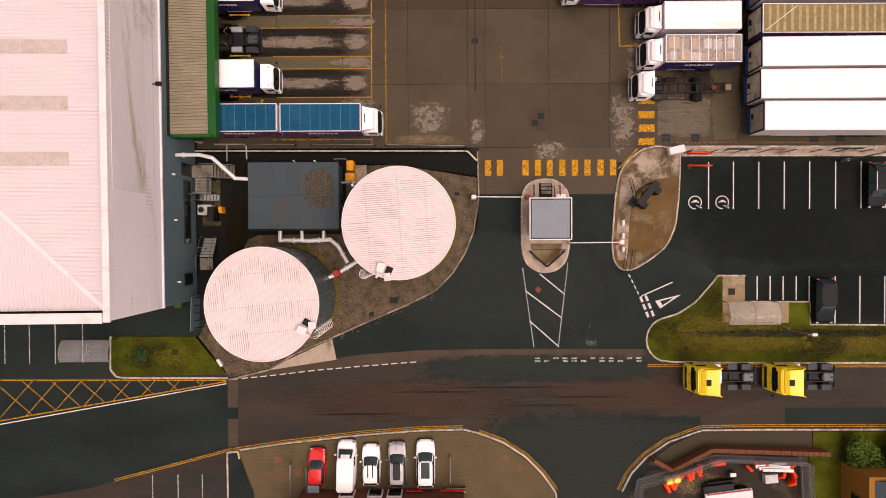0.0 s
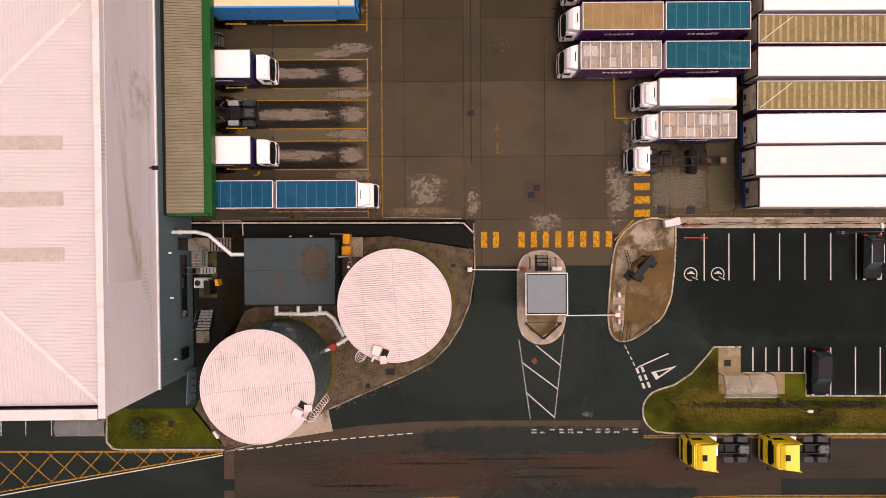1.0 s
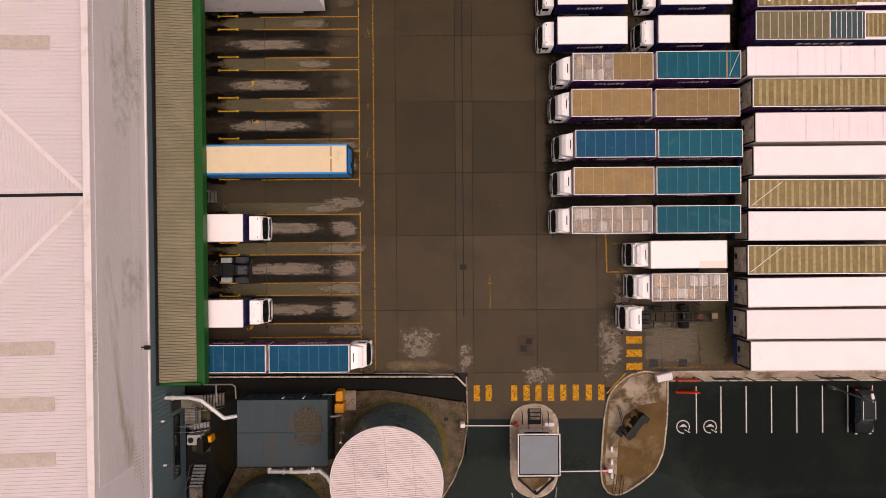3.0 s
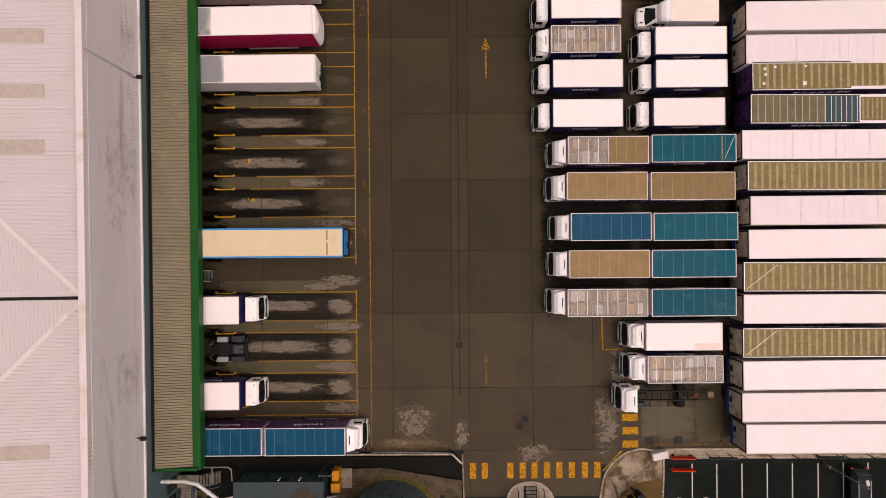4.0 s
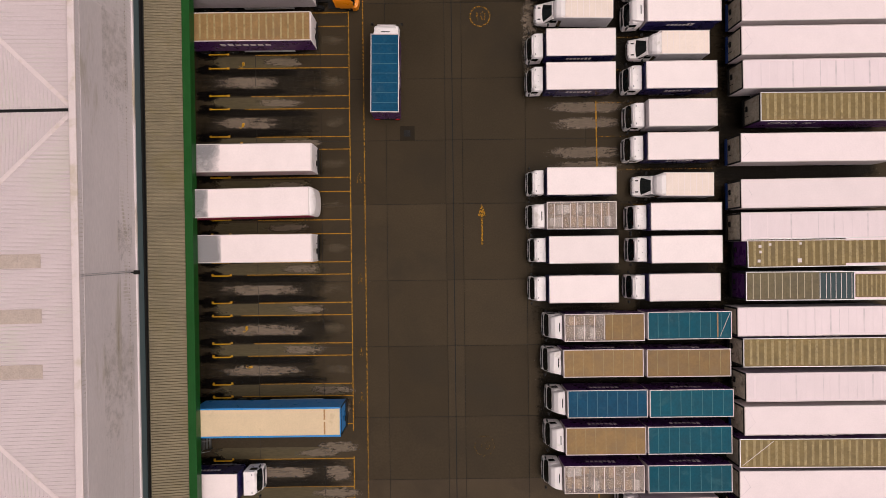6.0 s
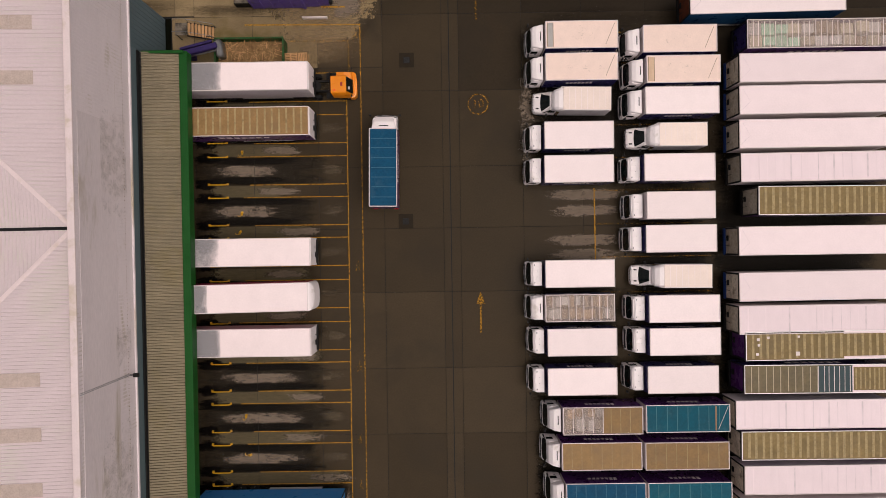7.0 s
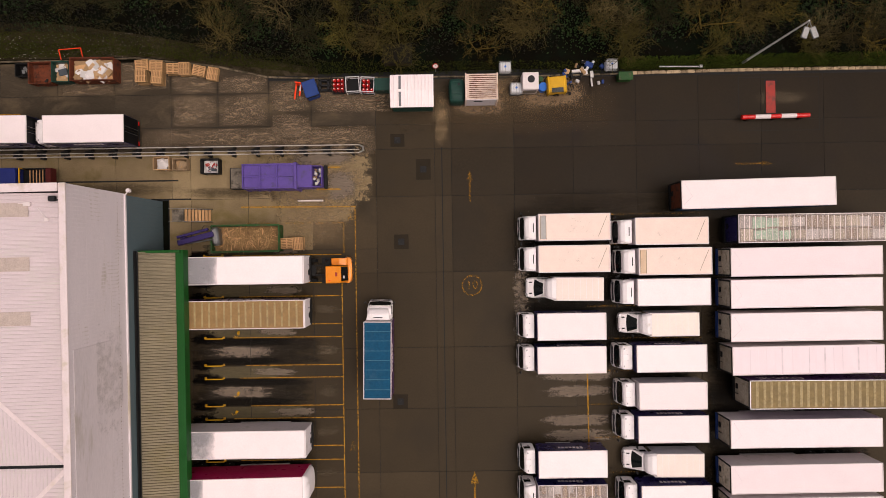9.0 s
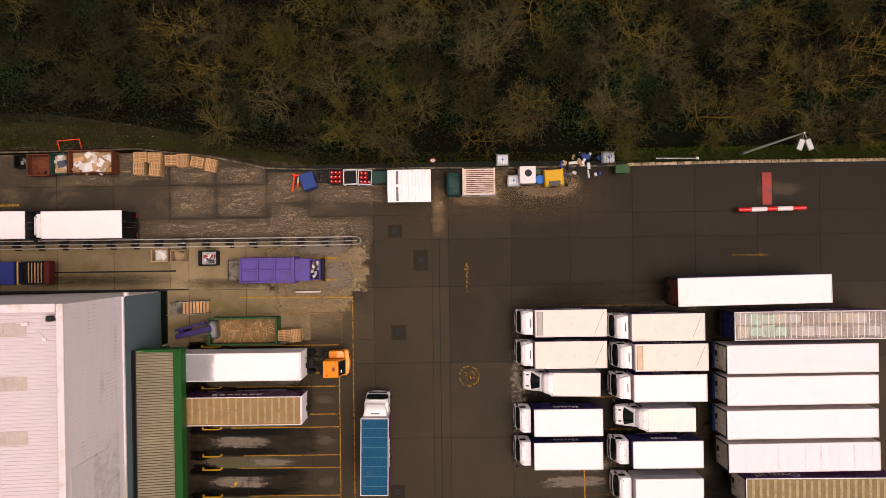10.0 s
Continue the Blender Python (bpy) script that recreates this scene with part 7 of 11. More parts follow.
def rounded(pts):
    """Cut the corners of a closed outline."""
    out = []
    for p, q in zip(pts, pts[1:] + pts[:1]):
        k = min(0.25, 0.35 / math.hypot(q[0] - p[0], q[1] - p[1]))
        out += [(p[0] + (q[0] - p[0]) * k, p[1] + (q[1] - p[1]) * k), (q[0] + (p[0] - q[0]) * k, q[1] + (p[1] - q[1]) * k)]
    return out


def kerb(pts, label="pale kerb stones along the road edge", step=0.92, low=False, stone=None):
    root = thing("kerb", label, "kerb", kind="structure")
    for p, q in zip(pts, pts[1:]):
        d = math.hypot(q[0] - p[0], q[1] - p[1])
        a = math.degrees(math.atan2(q[1] - p[1], q[0] - p[0]))
        n = max(1, round(d / step))
        for i in range(n):
            k = (i + 0.5) / n
            ob = new("kerb_stone", stone or KERB_MESH)
            ob.matrix_basis = pose(p[0] + (q[0] - p[0]) * k, p[1] + (q[1] - p[1]) * k, -0.05 if low else 0, 0, 0, a) @ Matrix.Diagonal((d / n / 0.92, 1, 1, 1))
            ob.parent = root
    return root


area("plant_gravel", [(3.0, 5.9), (2.95, 3.5), (2.6, 0.86), (1.75, -1.27), (0.55, -3.1), (-1.05, -4.65), (-3.7, -5.97), (-7.45, -7.55), (-10.6, -8.98), (-14.35, -10.62), (-16.8, -12.05), (-20.4, -12.85), (-23.4, -9.0),
                      (-20.3, -3.3), (-18.6, 0.2), (-17.6, 0.6), (-9.4, 0.7), (-9.3, 7.0), (-4.7, 7.2)], 0.03, GRAVEL, "brown gravel bed round the tanks", "gravel bed")
pebbles = S()
rng = random.Random(3)
for i in range(5200):
    x, y = rng.uniform(-22, 3), rng.uniform(-12.5, 7)
    if (y < -8.5 + 0.42 * (x + 10.5) - 1.0 and x < 0) or (x > -1 and y < -4.5 + (x + 1) * 1.5) or (y > 0.4 and x < -9.2) or y > 7.3 - 0.1 * (x + 9) or (x < -18.5 and y > -4):
        continue
    r = rng.uniform(0.03, 0.075)
    pebbles.add([(x - r, y, 0.03), (x, y - r, 0.03), (x + r, y, 0.03), (x, y + r, 0.03), (x, y, 0.03 + r)], [(0, 1, 4), (1, 2, 4), (2, 3, 4), (3, 0, 4)])
single("loose_gravel", pebbles, mat("gravel_stones", (0.17, 0.12, 0.085), 0.9, ground=True, amt=0.6, grain=9, blotch=3), "loose brown gravel stones round the tanks", "gravel", kind="stuff")
area("splitter_paving", [(-17.2, -12.25), (-10.75, -9.25), (-10.35, -11.2)], 0.02, PALE_CONC, "pale stained concrete paving beside the kerb", "paving")
area("wall_apron", [(-32, -5.0), (-20.4, -5.0), (-23.6, -9.0), (-31.7, -8.95)], 0.0, ASPHALT, "dark damp asphalt apron beside the warehouse", "apron")
kerb([(3.05, 8.4), (3.14, 4.05), (2.65, 0.86), (1.79, -1.27), (0.61, -3.13), (-1.0, -4.73), (-3.67, -6.05), (-7.42, -7.64), (-10.63, -9.07), (-14.39, -10.72), (-16.81, -12.16), (-20.56, -13.06)], stone=KERB_DULL)
kerb([(-23.6, 8.55), (2.1, 8.42), (3.0, 7.5)], "pale kerb between the yard and the passage")

# storage tanks
# ribs lighter than TANK_TOP, so that the grooves between them look darker
TILE = mat("white_cover_rib", (0.74, 0.605, 0.595), 0.5, amt=0.08)


def tank(x, y, r, h, turn, hatch_angle, ladder_angle):
    root = thing("storage_tank", "round dark slate steel tank with a ribbed white cover", "tank", pose(x, y, 0), group="storage tanks")
    wall_r = r - 0.06
    part("shell", S().cyl((0, 0, 0), (0, 0, h - 0.25), wall_r - 0.04, 64), TANK_WALL, root)
    n, rows = 18, 5
    for j in range(rows):
        for i in range(n):
            a0, a1 = 2 * math.pi * (i + 0.5 * (j % 2) + 0.006) / n, 2 * math.pi * (i + 0.5 * (j % 2) + 0.994) / n
            z0, z1 = (h - 0.3) * j / rows + 0.01, (h - 0.3) * (j + 1) / rows - 0.01
            arc = [a0 + (a1 - a0) * k / 5 for k in range(6)]
            out = [(wall_r * math.cos(a), wall_r * math.sin(a)) for a in arc]
            inn = [((wall_r - 0.05) * math.cos(a), (wall_r - 0.05) * math.sin(a)) for a in reversed(arc)]
            part("shell_panel", S().poly(out + inn, z0, z1), TANK_WALL, root)
    cover = part("cover", S().cyl((0, 0, h - 0.2), (0, 0, h), r, 72).cyl((0, 0, h), (0, 0, h + 0.05), r - 0.04, 72, r - 0.1), TANK_TOP, root, "white ribbed sheet cover")
    rib = S()
    v = -r + 0.2
    c, s = math.cos(radians(turn)), math.sin(radians(turn))
    while v < r - 0.1:
        half = math.sqrt(max(0.0, (r - 0.1) ** 2 - v * v))
        if half > 0.3:
            box = S().box(0, v, h + 0.07, 2 * half, 0.085, 0.05, 0.015)
            rib.add([(p[0] * c - p[1] * s, p[0] * s + p[1] * c, p[2]) for p in box.v], box.f)
        v += 0.175
    part("cover_rib", rib, TILE, cover)["kind"] = "stuff"
    lines = random.Random(int(turn) + 200)
    groove, seam = S(), S()
    spans = [(-0.62, -0.12), (0.18, 0.7)]
    k, v = 0, -r + 0.2875
    while v < r - 0.3:
        half = math.sqrt(max(0.0, (r - 0.3) ** 2 - v * v))
        if k % 9 == 0:
            spans = [(b, b + lines.uniform(0.25, 0.75)) for b in (lines.uniform(-1.0, -0.5), lines.uniform(-0.2, 0.4))]
        for a, b in spans:
            a, b = max(a * r, -half) + lines.uniform(0, 0.6), min(b * r, half) - lines.uniform(0, 0.6)
            if b - a > 0.4 and lines.random() < 0.9:
                box = S().box((a + b) / 2, v, h + 0.052, b - a, lines.uniform(0.02, 0.05), 0.012)
                groove.add([(q[0] * c - q[1] * s, q[0] * s + q[1] * c, q[2]) for q in box.v], box.f)
        for u in (-0.55, 0.02, 0.5):
            if abs(u * r) < half:
                box = S().box(u * r, v, h + 0.06, 0.05, 0.05, 0.012)
                seam.add([(q[0] * c - q[1] * s, q[0] * s + q[1] * c, q[2]) for q in box.v], box.f)
        k, v = k + 1, v + 0.175
    # grey strips paint the shadow streaks into the grooves between ribs
    part("grimy_groove", groove, GROOVE_SHADE, cover)["kind"] = "stuff"
    part("sheet_fixing", seam, GROOVE_DARK, cover)["kind"] = "stuff"
    part("rim", S().tube([((r - 0.02) * math.cos(2 * math.pi * i / 72), (r - 0.02) * math.sin(2 * math.pi * i / 72), h + 0.04) for i in range(73)], 0.055, 6), CAP_WHITE, cover)
    a = radians(hatch_angle)
    hx, hy = (r - 0.75) * math.cos(a), (r - 0.75) * math.sin(a)
    hatch = part("hatch", S().box(hx, hy, h + 0.25, 0.8, 0.65, 0.35, 0.03, hatch_angle + 8), CAP_WHITE, cover)
    part("hatch_opening", S().box(hx + 0.7 * math.cos(a + 1.6), hy + 0.7 * math.sin(a + 1.6), h + 0.14, 0.6, 0.55, 0.06, 0.0, hatch_angle), BLACK_GAP, cover)
    part("hatch_lid", S().box(hx + 0.95 * math.cos(a + 1.0), hy + 0.95 * math.sin(a + 1.0), h + 0.35, 0.65, 0.55, 0.06, 0.015, hatch_angle + 30), CAP_WHITE, cover)
    part("vent_pipe", S().tube([(hx + 0.5 * math.cos(a), hy + 0.5 * math.sin(a), h), (hx + 0.5 * math.cos(a), hy + 0.5 * math.sin(a), h + 0.6), (hx + 0.9 * math.cos(a), hy + 0.9 * math.sin(a), h + 0.6)], 0.09, 10), CAP_WHITE, cover)
    # caged ladder down the side
    b = radians(ladder_angle)
    ux, uy, tx, ty = math.cos(b), math.sin(b), -math.sin(b), math.cos(b)
    ladder = S()
    for sd in (-0.24, 0.24):
        ladder.cyl((ux * (r + 0.18) + tx * sd, uy * (r + 0.18) + ty * sd, 0.3), (ux * (r + 0.18) + tx * sd, uy * (r + 0.18) + ty * sd, h + 1.0), 0.025, 6)
    z = 0.5
    while z < h:
        ladder.cyl((ux * (r + 0.18) - tx * 0.24, uy * (r + 0.18) - ty * 0.24, z), (ux * (r + 0.18) + tx * 0.24, uy * (r + 0.18) + ty * 0.24, z), 0.016, 5)
        z += 0.3
    lad = part("ladder", ladder, GALV, root)
    z = 2.6
    while z < h + 1.1:
        hoop = [(ux * (r + 0.18 + 0.55 * math.sin(k)) + tx * 0.4 * math.cos(k), uy * (r + 0.18 + 0.55 * math.sin(k)) + ty * 0.4 * math.cos(k), z) for k in [math.pi * i / 8 for i in range(9)]]
        part("cage_hoop", S().tube(hoop, 0.025, 5), CAP_WHITE, lad)
        z += 0.75
    return root


tank(-3.8, 1.45, 4.62, 8.1, 4, -112, -124)
tank(-15.0, -5.12, 4.68, 8.1, -84, -32, -28)

# pump house with sheet roof
pump = thing("plant_house", "low plant house with a slate blue panel roof, stained brown", "plant house")
part("wall", S().box(-13.57, 4.1, 1.45, 7.8, 5.6, 2.9), TANK_WALL, pump)
for j in range(2):
    for i in range(7):
        w = 8.1 / 7
        z = 3.05
        y0 = 1.1 + j * 2.98
        part("roof_panel", S().box(-17.62 + (i + 0.5) * w, y0 + 1.49, z, w - 0.004, 2.97, 0.12, 0.004), PLANT_ROOF, pump)
part("ridge_cap", S().box(-13.57, 4.09, 3.14, 8.1, 0.16, 0.05, 0.02), PLANT_ROOF, pump)
part("eaves_gutter", S().box(-13.57, 1.02, 2.95, 8.1, 0.14, 0.14, 0.03), STEEL_DARK, pump)
for x in (-13.55, -11.7):
    part("roof_vent", S().cyl((x, 7.2, 2.4), (x, 7.2, 3.1), 0.06, 8), RIB_WHITE, pump)
part("roof_stain", S().add([(-12.8, 2.5, 3.135), (-9.6, 2.5, 3.135), (-9.6, 6.9, 3.135), (-12.8, 6.9, 3.135)], [(0, 1, 2, 3)]), stain_mat("brown_roof_stain", (0.095, 0.073, 0.052), 0.6, 0.6, 0.6, (1, 1, 1), 0.75, 0.08), pump, "brown water stain")
single("wall_frame", S().tube([(-10.0, 7.4, 0), (-10.0, 7.4, 2.6), (-9.0, 7.4, 2.6), (-9.0, 7.4, 0)], 0.05, 8), GALV, "galvanised pipe frame beside the plant house", "frame")


def pipe(name, pts, r, label, m=PIPE_WHITE, flanges=True):
    root = thing(name, label, "pipe")
    part("run", S().tube(pts, r, 12), m, root)
    for p in pts[1:-1]:
        bpy_ball = S()
        bpy_ball.rings([[(p[0] + r * 1.08 * math.cos(b) * math.cos(a), p[1] + r * 1.08 * math.cos(b) * math.sin(a), p[2] + r * 1.08 * math.sin(b)) for a in [2 * math.pi * i / 10 for i in range(10)]] for b in (-1.4, -0.7, 0, 0.7, 1.4)])
        part("elbow", bpy_ball, m, root)
    if flanges:
        for p, q in zip(pts, pts[1:]):
            a, b = Vector(p), Vector(q)
            if (b - a).length > 1.5:
                d = (b - a).normalized()
                c = (a + b) / 2
                part("flange", S().cyl(c - d * 0.05, c + d * 0.05, r * 1.45, 12), m, root)
    return root


pipe("flue_pipe", [(-24.3, 7.6, 4.2), (-21.5, 7.6, 4.2), (-20.4, 7.35, 4.2), (-18.6, 5.6, 3.6), (-17.7, 5.6, 2.9)], 0.17, "pale insulated pipe bridging from the warehouse to the plant house")
pipe("sprinkler_pipe", [(-20.4, 8.6, 3.6), (-17.9, 8.6, 3.6), (-17.6, 8.4, 3.6), (-17.6, 7.3, 3.4)], 0.07, "thin galvanised pipe above the passage", GALV, False)
pipe("sprinkler_pipe", [(-19.3, 8.6, 3.6), (-19.3, 7.1, 3.6)], 0.06, "thin galvanised branch pipe", GALV, False)
pipe("suction_pipe", [(-15.2, 1.0, 1.5), (-15.2, 0.1, 1.5), (-12.6, 0.05, 1.5), (-10.6, 0.15, 1.5), (-9.9, -0.4, 1.5), (-9.0, -2.0, 1.5)], 0.2, "fat pale suction pipe behind the plant house")
for x in (-13.2, -11.2):
    pipe("branch_pipe", [(x, 1.0, 1.5), (x, 0.1, 1.5)], 0.17, "short pale branch pipe from the plant house", flanges=False)
pipe("suction_pipe", [(-8.2, -1.9, 1.4), (-10.0, -3.0, 1.4), (-10.9, -3.4, 1.4)], 0.19, "fat pale pipe between the two tanks")
single("red_valve", S().cyl((-10.3, -3.1, 1.4), (-9.7, -2.75, 1.4), 0.33, 14).cyl((-10.0, -2.95, 1.4), (-10.0, -2.95, 1.95), 0.1, 8).cyl((-10.0, -2.95, 1.9), (-10.0, -2.95, 1.97), 0.3, 14), RED_DULL, "red valve with handwheel on the pipe", "valve")
pipe("feed_pipe", [(-9.4, 5.3, 2.2), (-8.4, 5.4, 2.2), (-7.9, 5.1, 4.0), (-7.6, 4.6, 7.6)], 0.12, "grey feed pipe rising up the tank", GALV)
for i, (x, y) in enumerate(((-8.75, 6.35), (-8.75, 6.4))):
    single("generator_box", S().box(0, 0, 0.75, 0.66 if i else 0.84, 0.95 if i else 0.85, 1.5, 0.05).box(0, 0, 1.52, 0.4, 0.5, 0.05, 0.02), GENSET_ORANGE, "orange-yellow steel equipment cabinet", "cabinet", pose(x, y + (0.55 if i else -0.5), 0.0))
area("cabinet_base", [(-9.3, 5.3), (-7.4, 5.3), (-7.4, 7.15), (-9.3, 7.15)], 0.035, PALE_CONC, "pale concrete base under the cabinets", "base")
for x, y, w, h in ((1.1, 4.4, 0.45, 0.3), (0.4, 2.7, 0.25, 0.25), (-4.9, -5.6, 0.8, 0.6), (-7.0, -6.9, 0.45, 0.4)):
    single("manhole_cover", S().box(0, 0, 0.045, w, h, 0.05, 0.01), STEEL_DARK, "small dark iron cover in the gravel", "cover", pose(x, y, 0))

stain(-21.2, -2.5, -18.4, 5.6, PASSAGE_MOSS, "yellow moss film on the passage asphalt", 0.004)
stain(-20.8, 6.0, -17.8, 8.3, PASSAGE_MOSS, "yellow moss film on the passage asphalt", 0.005)
for x, y, r in ((-3.7, 1.45, 4.98), (-14.9, -5.1, 4.98)):
    pts = [(x + r * math.cos(2 * math.pi * i / 40), y + r * math.sin(2 * math.pi * i / 40)) for i in range(40)]
    single("moss_ring", S().poly(pts, 0.02, 0.036), mat("mossy_footing", (0.10, 0.075, 0.022), 0.9, ground=True, amt=0.5, grain=9, blotch=1.5, bump=0.4), "mossy concrete footing round the tank", "footing", kind="structure")

# steel stairs, landing, condenser and clutter along the warehouse wall
def stair(m, n, w, label, rise=0.18, go=0.25, tread=None, deck=1.1):
    root = thing("steel_stair", label, "stair", m)
    for i in range(n):
        part("tread", S().box(i * go, 0, (n - i) * rise, go - 0.03, w, 0.04, 0.006), tread or GALV, root)
    for s in (-1, 1):
        part("stringer", S().add([(-0.2, s * w / 2, n * rise), (-0.2, s * w / 2, n * rise - 0.25), (n * go, s * w / 2, -0.0), (n * go, s * w / 2, 0.2), (-0.2, s * (w / 2 + 0.05), n * rise), (-0.2, s * (w / 2 + 0.05), n * rise - 0.25), (n * go, s * (w / 2 + 0.05), 0), (n * go, s * (w / 2 + 0.05), 0.2)],
                                 [(0, 1, 2, 3), (4, 7, 6, 5), (0, 4, 5, 1), (1, 5, 6, 2), (2, 6, 7, 3), (3, 7, 4, 0)]), STEEL_DARK, root)
        part("handrail", S().tube([(-1.2, s * w / 2, n * rise + 1.0), (-0.1, s * w / 2, n * rise + 1.0), (n * go, s * w / 2, 1.1), (n * go, s * w / 2, 0.1)], 0.025, 6), GALV, root)
        for k in (0, n // 2):
            part("rail_post", S().cyl((k * go, s * w / 2, (n - k) * rise), (k * go, s * w / 2, (n - k) * rise + 1.0), 0.022, 6), GALV, root)
    part("landing", S().box(-0.2 - deck / 2, 0, n * rise - 0.02, deck, w, 0.05, 0.01), WEATHERED, root)
    part("landing_leg", S().cyl((-1.2, w / 2 - 0.05, 0), (-1.2, w / 2 - 0.05, n * rise), 0.04, 6).cyl((-1.2, -w / 2 + 0.05, 0), (-1.2, -w / 2 + 0.05, n * rise), 0.04, 6), STEEL_DARK, root)
    return root


stair(pose(-21.2, 6.5, 0), 7, 1.2, "weathered steel stair up to a wall door", go=0.22, tread=WEATHERED, deck=2.0)
platform = thing("steel_platform", "weathered steel access platform with handrails beside the wall", "platform", pose(-22.35, 5.15, 0))
part("deck", S().box(0, 0, 1.22, 1.5, 1.45, 0.06, 0.01), WEATHERED, platform)
for k in range(5):
    part("deck_bar", S().box(0, -0.6 + k * 0.3, 1.26, 1.45, 0.03, 0.02), PALE_STEEL, platform)
for sx in (-0.72, 0.72):
    part("leg", S().box(sx, -0.6, 0.6, 0.07, 0.07, 1.2, 0.01).box(sx, 0.6, 0.6, 0.07, 0.07, 1.2, 0.01), STEEL_DARK, platform)
part("handrail", S().tube([(0.74, 0.7, 1.25), (0.74, 0.7, 2.25), (0.74, -0.7, 2.25), (-0.6, -0.7, 2.25), (-0.6, -0.7, 1.25)], 0.03, 6).tube([(0.74, 0.7, 1.75), (0.74, -0.7, 1.75), (-0.6, -0.7, 1.75)], 0.025, 6), GALV, platform)
part("cable_tray", S().box(0.45, 0.1, 1.35, 0.3, 1.5, 0.12, 0.02), PLANT_ROOF, platform)
stair(pose(-22.35, 4.1, 0), 5, 0.55, "short dark steel ladder stair beside the condenser", rise=0.16, go=0.25, tread=PALE_STEEL, deck=0.3)
stair(pose(-22.1, -1.3, 0, 0, 0, 90), 7, 1.2, "galvanised steel stair beside the slate wall")
stair(pose(-21.2, 72.7, 0), 8, 1.15, "steel stair with rust-brown treads at the warehouse corner", tread=WOOD)
stair(pose(-21.7, 25.5, 0), 6, 1.0, "steel stair between two docks")
cond = thing("air_conditioner", "white outdoor condenser unit with a round fan", "air conditioner", pose(-22.25, 2.95, 0))
part("casing", S().box(0, 0, 0.7, 1.3, 0.95, 1.1, 0.04), KIOSK_PALE, cond)
fan = part("fan_ring", S().cyl((-0.3, 0, 1.25), (-0.3, 0, 1.28), 0.34, 18), PALE_STEEL, cond)
part("fan_hub", S().cyl((-0.3, 0, 1.28), (-0.3, 0, 1.3), 0.26, 16), STEEL_DARK, fan)
for k in range(4):
    part("pipe_clutter", S().tube([(0.75 + 0.12 * k, -0.4 + 0.2 * k, 0), (0.75 + 0.12 * k, -0.4 + 0.2 * k, 0.9), (0.6, -0.3 + 0.2 * k, 1.0)], 0.04, 6), STEEL_DARK, cond)
part("stand", S().box(0, 0, 0.05, 1.0, 1.2, 0.1, 0.02), STEEL_DARK, cond)
area("condenser_base", [(-22.9, 1.5), (-21.2, 1.5), (-21.2, 5.8), (-22.9, 5.8)], 0.03, MOSS_CONC, "stained concrete base by the wall", "base")
single("steel_rack", S().box(0, 0, 0.9, 1.3, 0.08, 1.8, 0.01).box(0, 0.5, 0.9, 1.3, 0.08, 1.8, 0.01).box(0, 0.25, 1.0, 1.3, 0.5, 0.05).box(0, 0.25, 1.75, 1.3, 0.5, 0.05), STEEL_DARK, "dark steel rack beside the condenser", "rack", pose(-21.25, 2.55, 0, 0, 0, 90))
single("yellow_cabinet", S().box(0, 0, 0.5, 0.35, 0.62, 1.0, 0.04).box(0.02, 0, 1.03, 0.25, 0.5, 0.06, 0.02), GENSET_ORANGE, "small orange-yellow cabinet by the condenser", "cabinet", pose(-20.9, 2.95, 0.0, 0, 0, 8))
gate = thing("side_gate", "dark slate steel gate beside the tank", "gate", pose(-23.3, -6.6, 0, 0, 0, 88))
part("gate_frame", S().box(0, 0, 1.0, 3.2, 0.1, 2.0, 0.02), WALL_DARK, gate)
for k in range(5):
    part("brace", S().tube([(-1.4 + k * 0.7, -0.7, 0.1), (-1.4 + k * 0.7, 0, 1.4)], 0.04, 6), STEEL_DARK, gate)
single("wheelie_bin", S().box(0, 0, 0.55, 0.7, 0.6, 1.0, 0.06), SKIP_GREEN, "green wheeled bin against the wall", "bin", pose(-24.9, -5.9, 0))

# crash rail along the south edge of the yard
def guard_rail(p, q, label, h=0.75, material=GALV, double=True, gap=2.3):
    root = thing("guard_rail", label, "guard rail")
    d = Vector((q[0] - p[0], q[1] - p[1], 0))
    n = max(1, round(d.length / gap))
    a = math.degrees(math.atan2(d.y, d.x))
    mid = ((p[0] + q[0]) / 2, (p[1] + q[1]) / 2)
    part("beam", S().box(mid[0], mid[1], h, d.length, 0.1, 0.26, 0.04, a), material, root)
    for i in range(n + 1):
        x, y = p[0] + d.x * i / n, p[1] + d.y * i / n
        part("post", S().box(x, y, h / 2, 0.12, 0.12, h, 0.01, a), STEEL_DARK, root)
    return root


guard_rail((-5.5, 8.95), (1.9, 8.8), "pale galvanised crash rail along the yard edge")
guard_rail((-12.6, 9.0), (-6.6, 8.95), "pale galvanised crash rail along the yard edge")
guard_rail((-19.0, 9.05), (-14.0, 9.0), "pale galvanised crash rail along the yard edge")

# kiosk island with barriers
isl = [(7.56, 5.09), (8.36, 5.62), (9.42, 5.77), (10.48, 5.61), (11.38, 4.81), (11.65, 4.01), (11.64, -0.78), (11.27, -2.11), (10.47, -2.80), (9.40, -3.06), (8.34, -2.79), (7.54, -2.09), (7.17, -0.76), (7.18, 4.03)]
isl = rounded(isl)
area("kiosk_island", isl, 0.12, PALE_CONC, "pale worn concrete traffic island", "traffic island")
kerb(isl + isl[:1], "pale kerb round the traffic island", 0.7)
area("island_infill", [(8.0, -0.3), (11.0, -0.3), (10.6, -1.7), (9.4, -2.3), (8.2, -1.7)], 0.13, OCHRE_CONC, "ochre stained concrete infill", "infill")
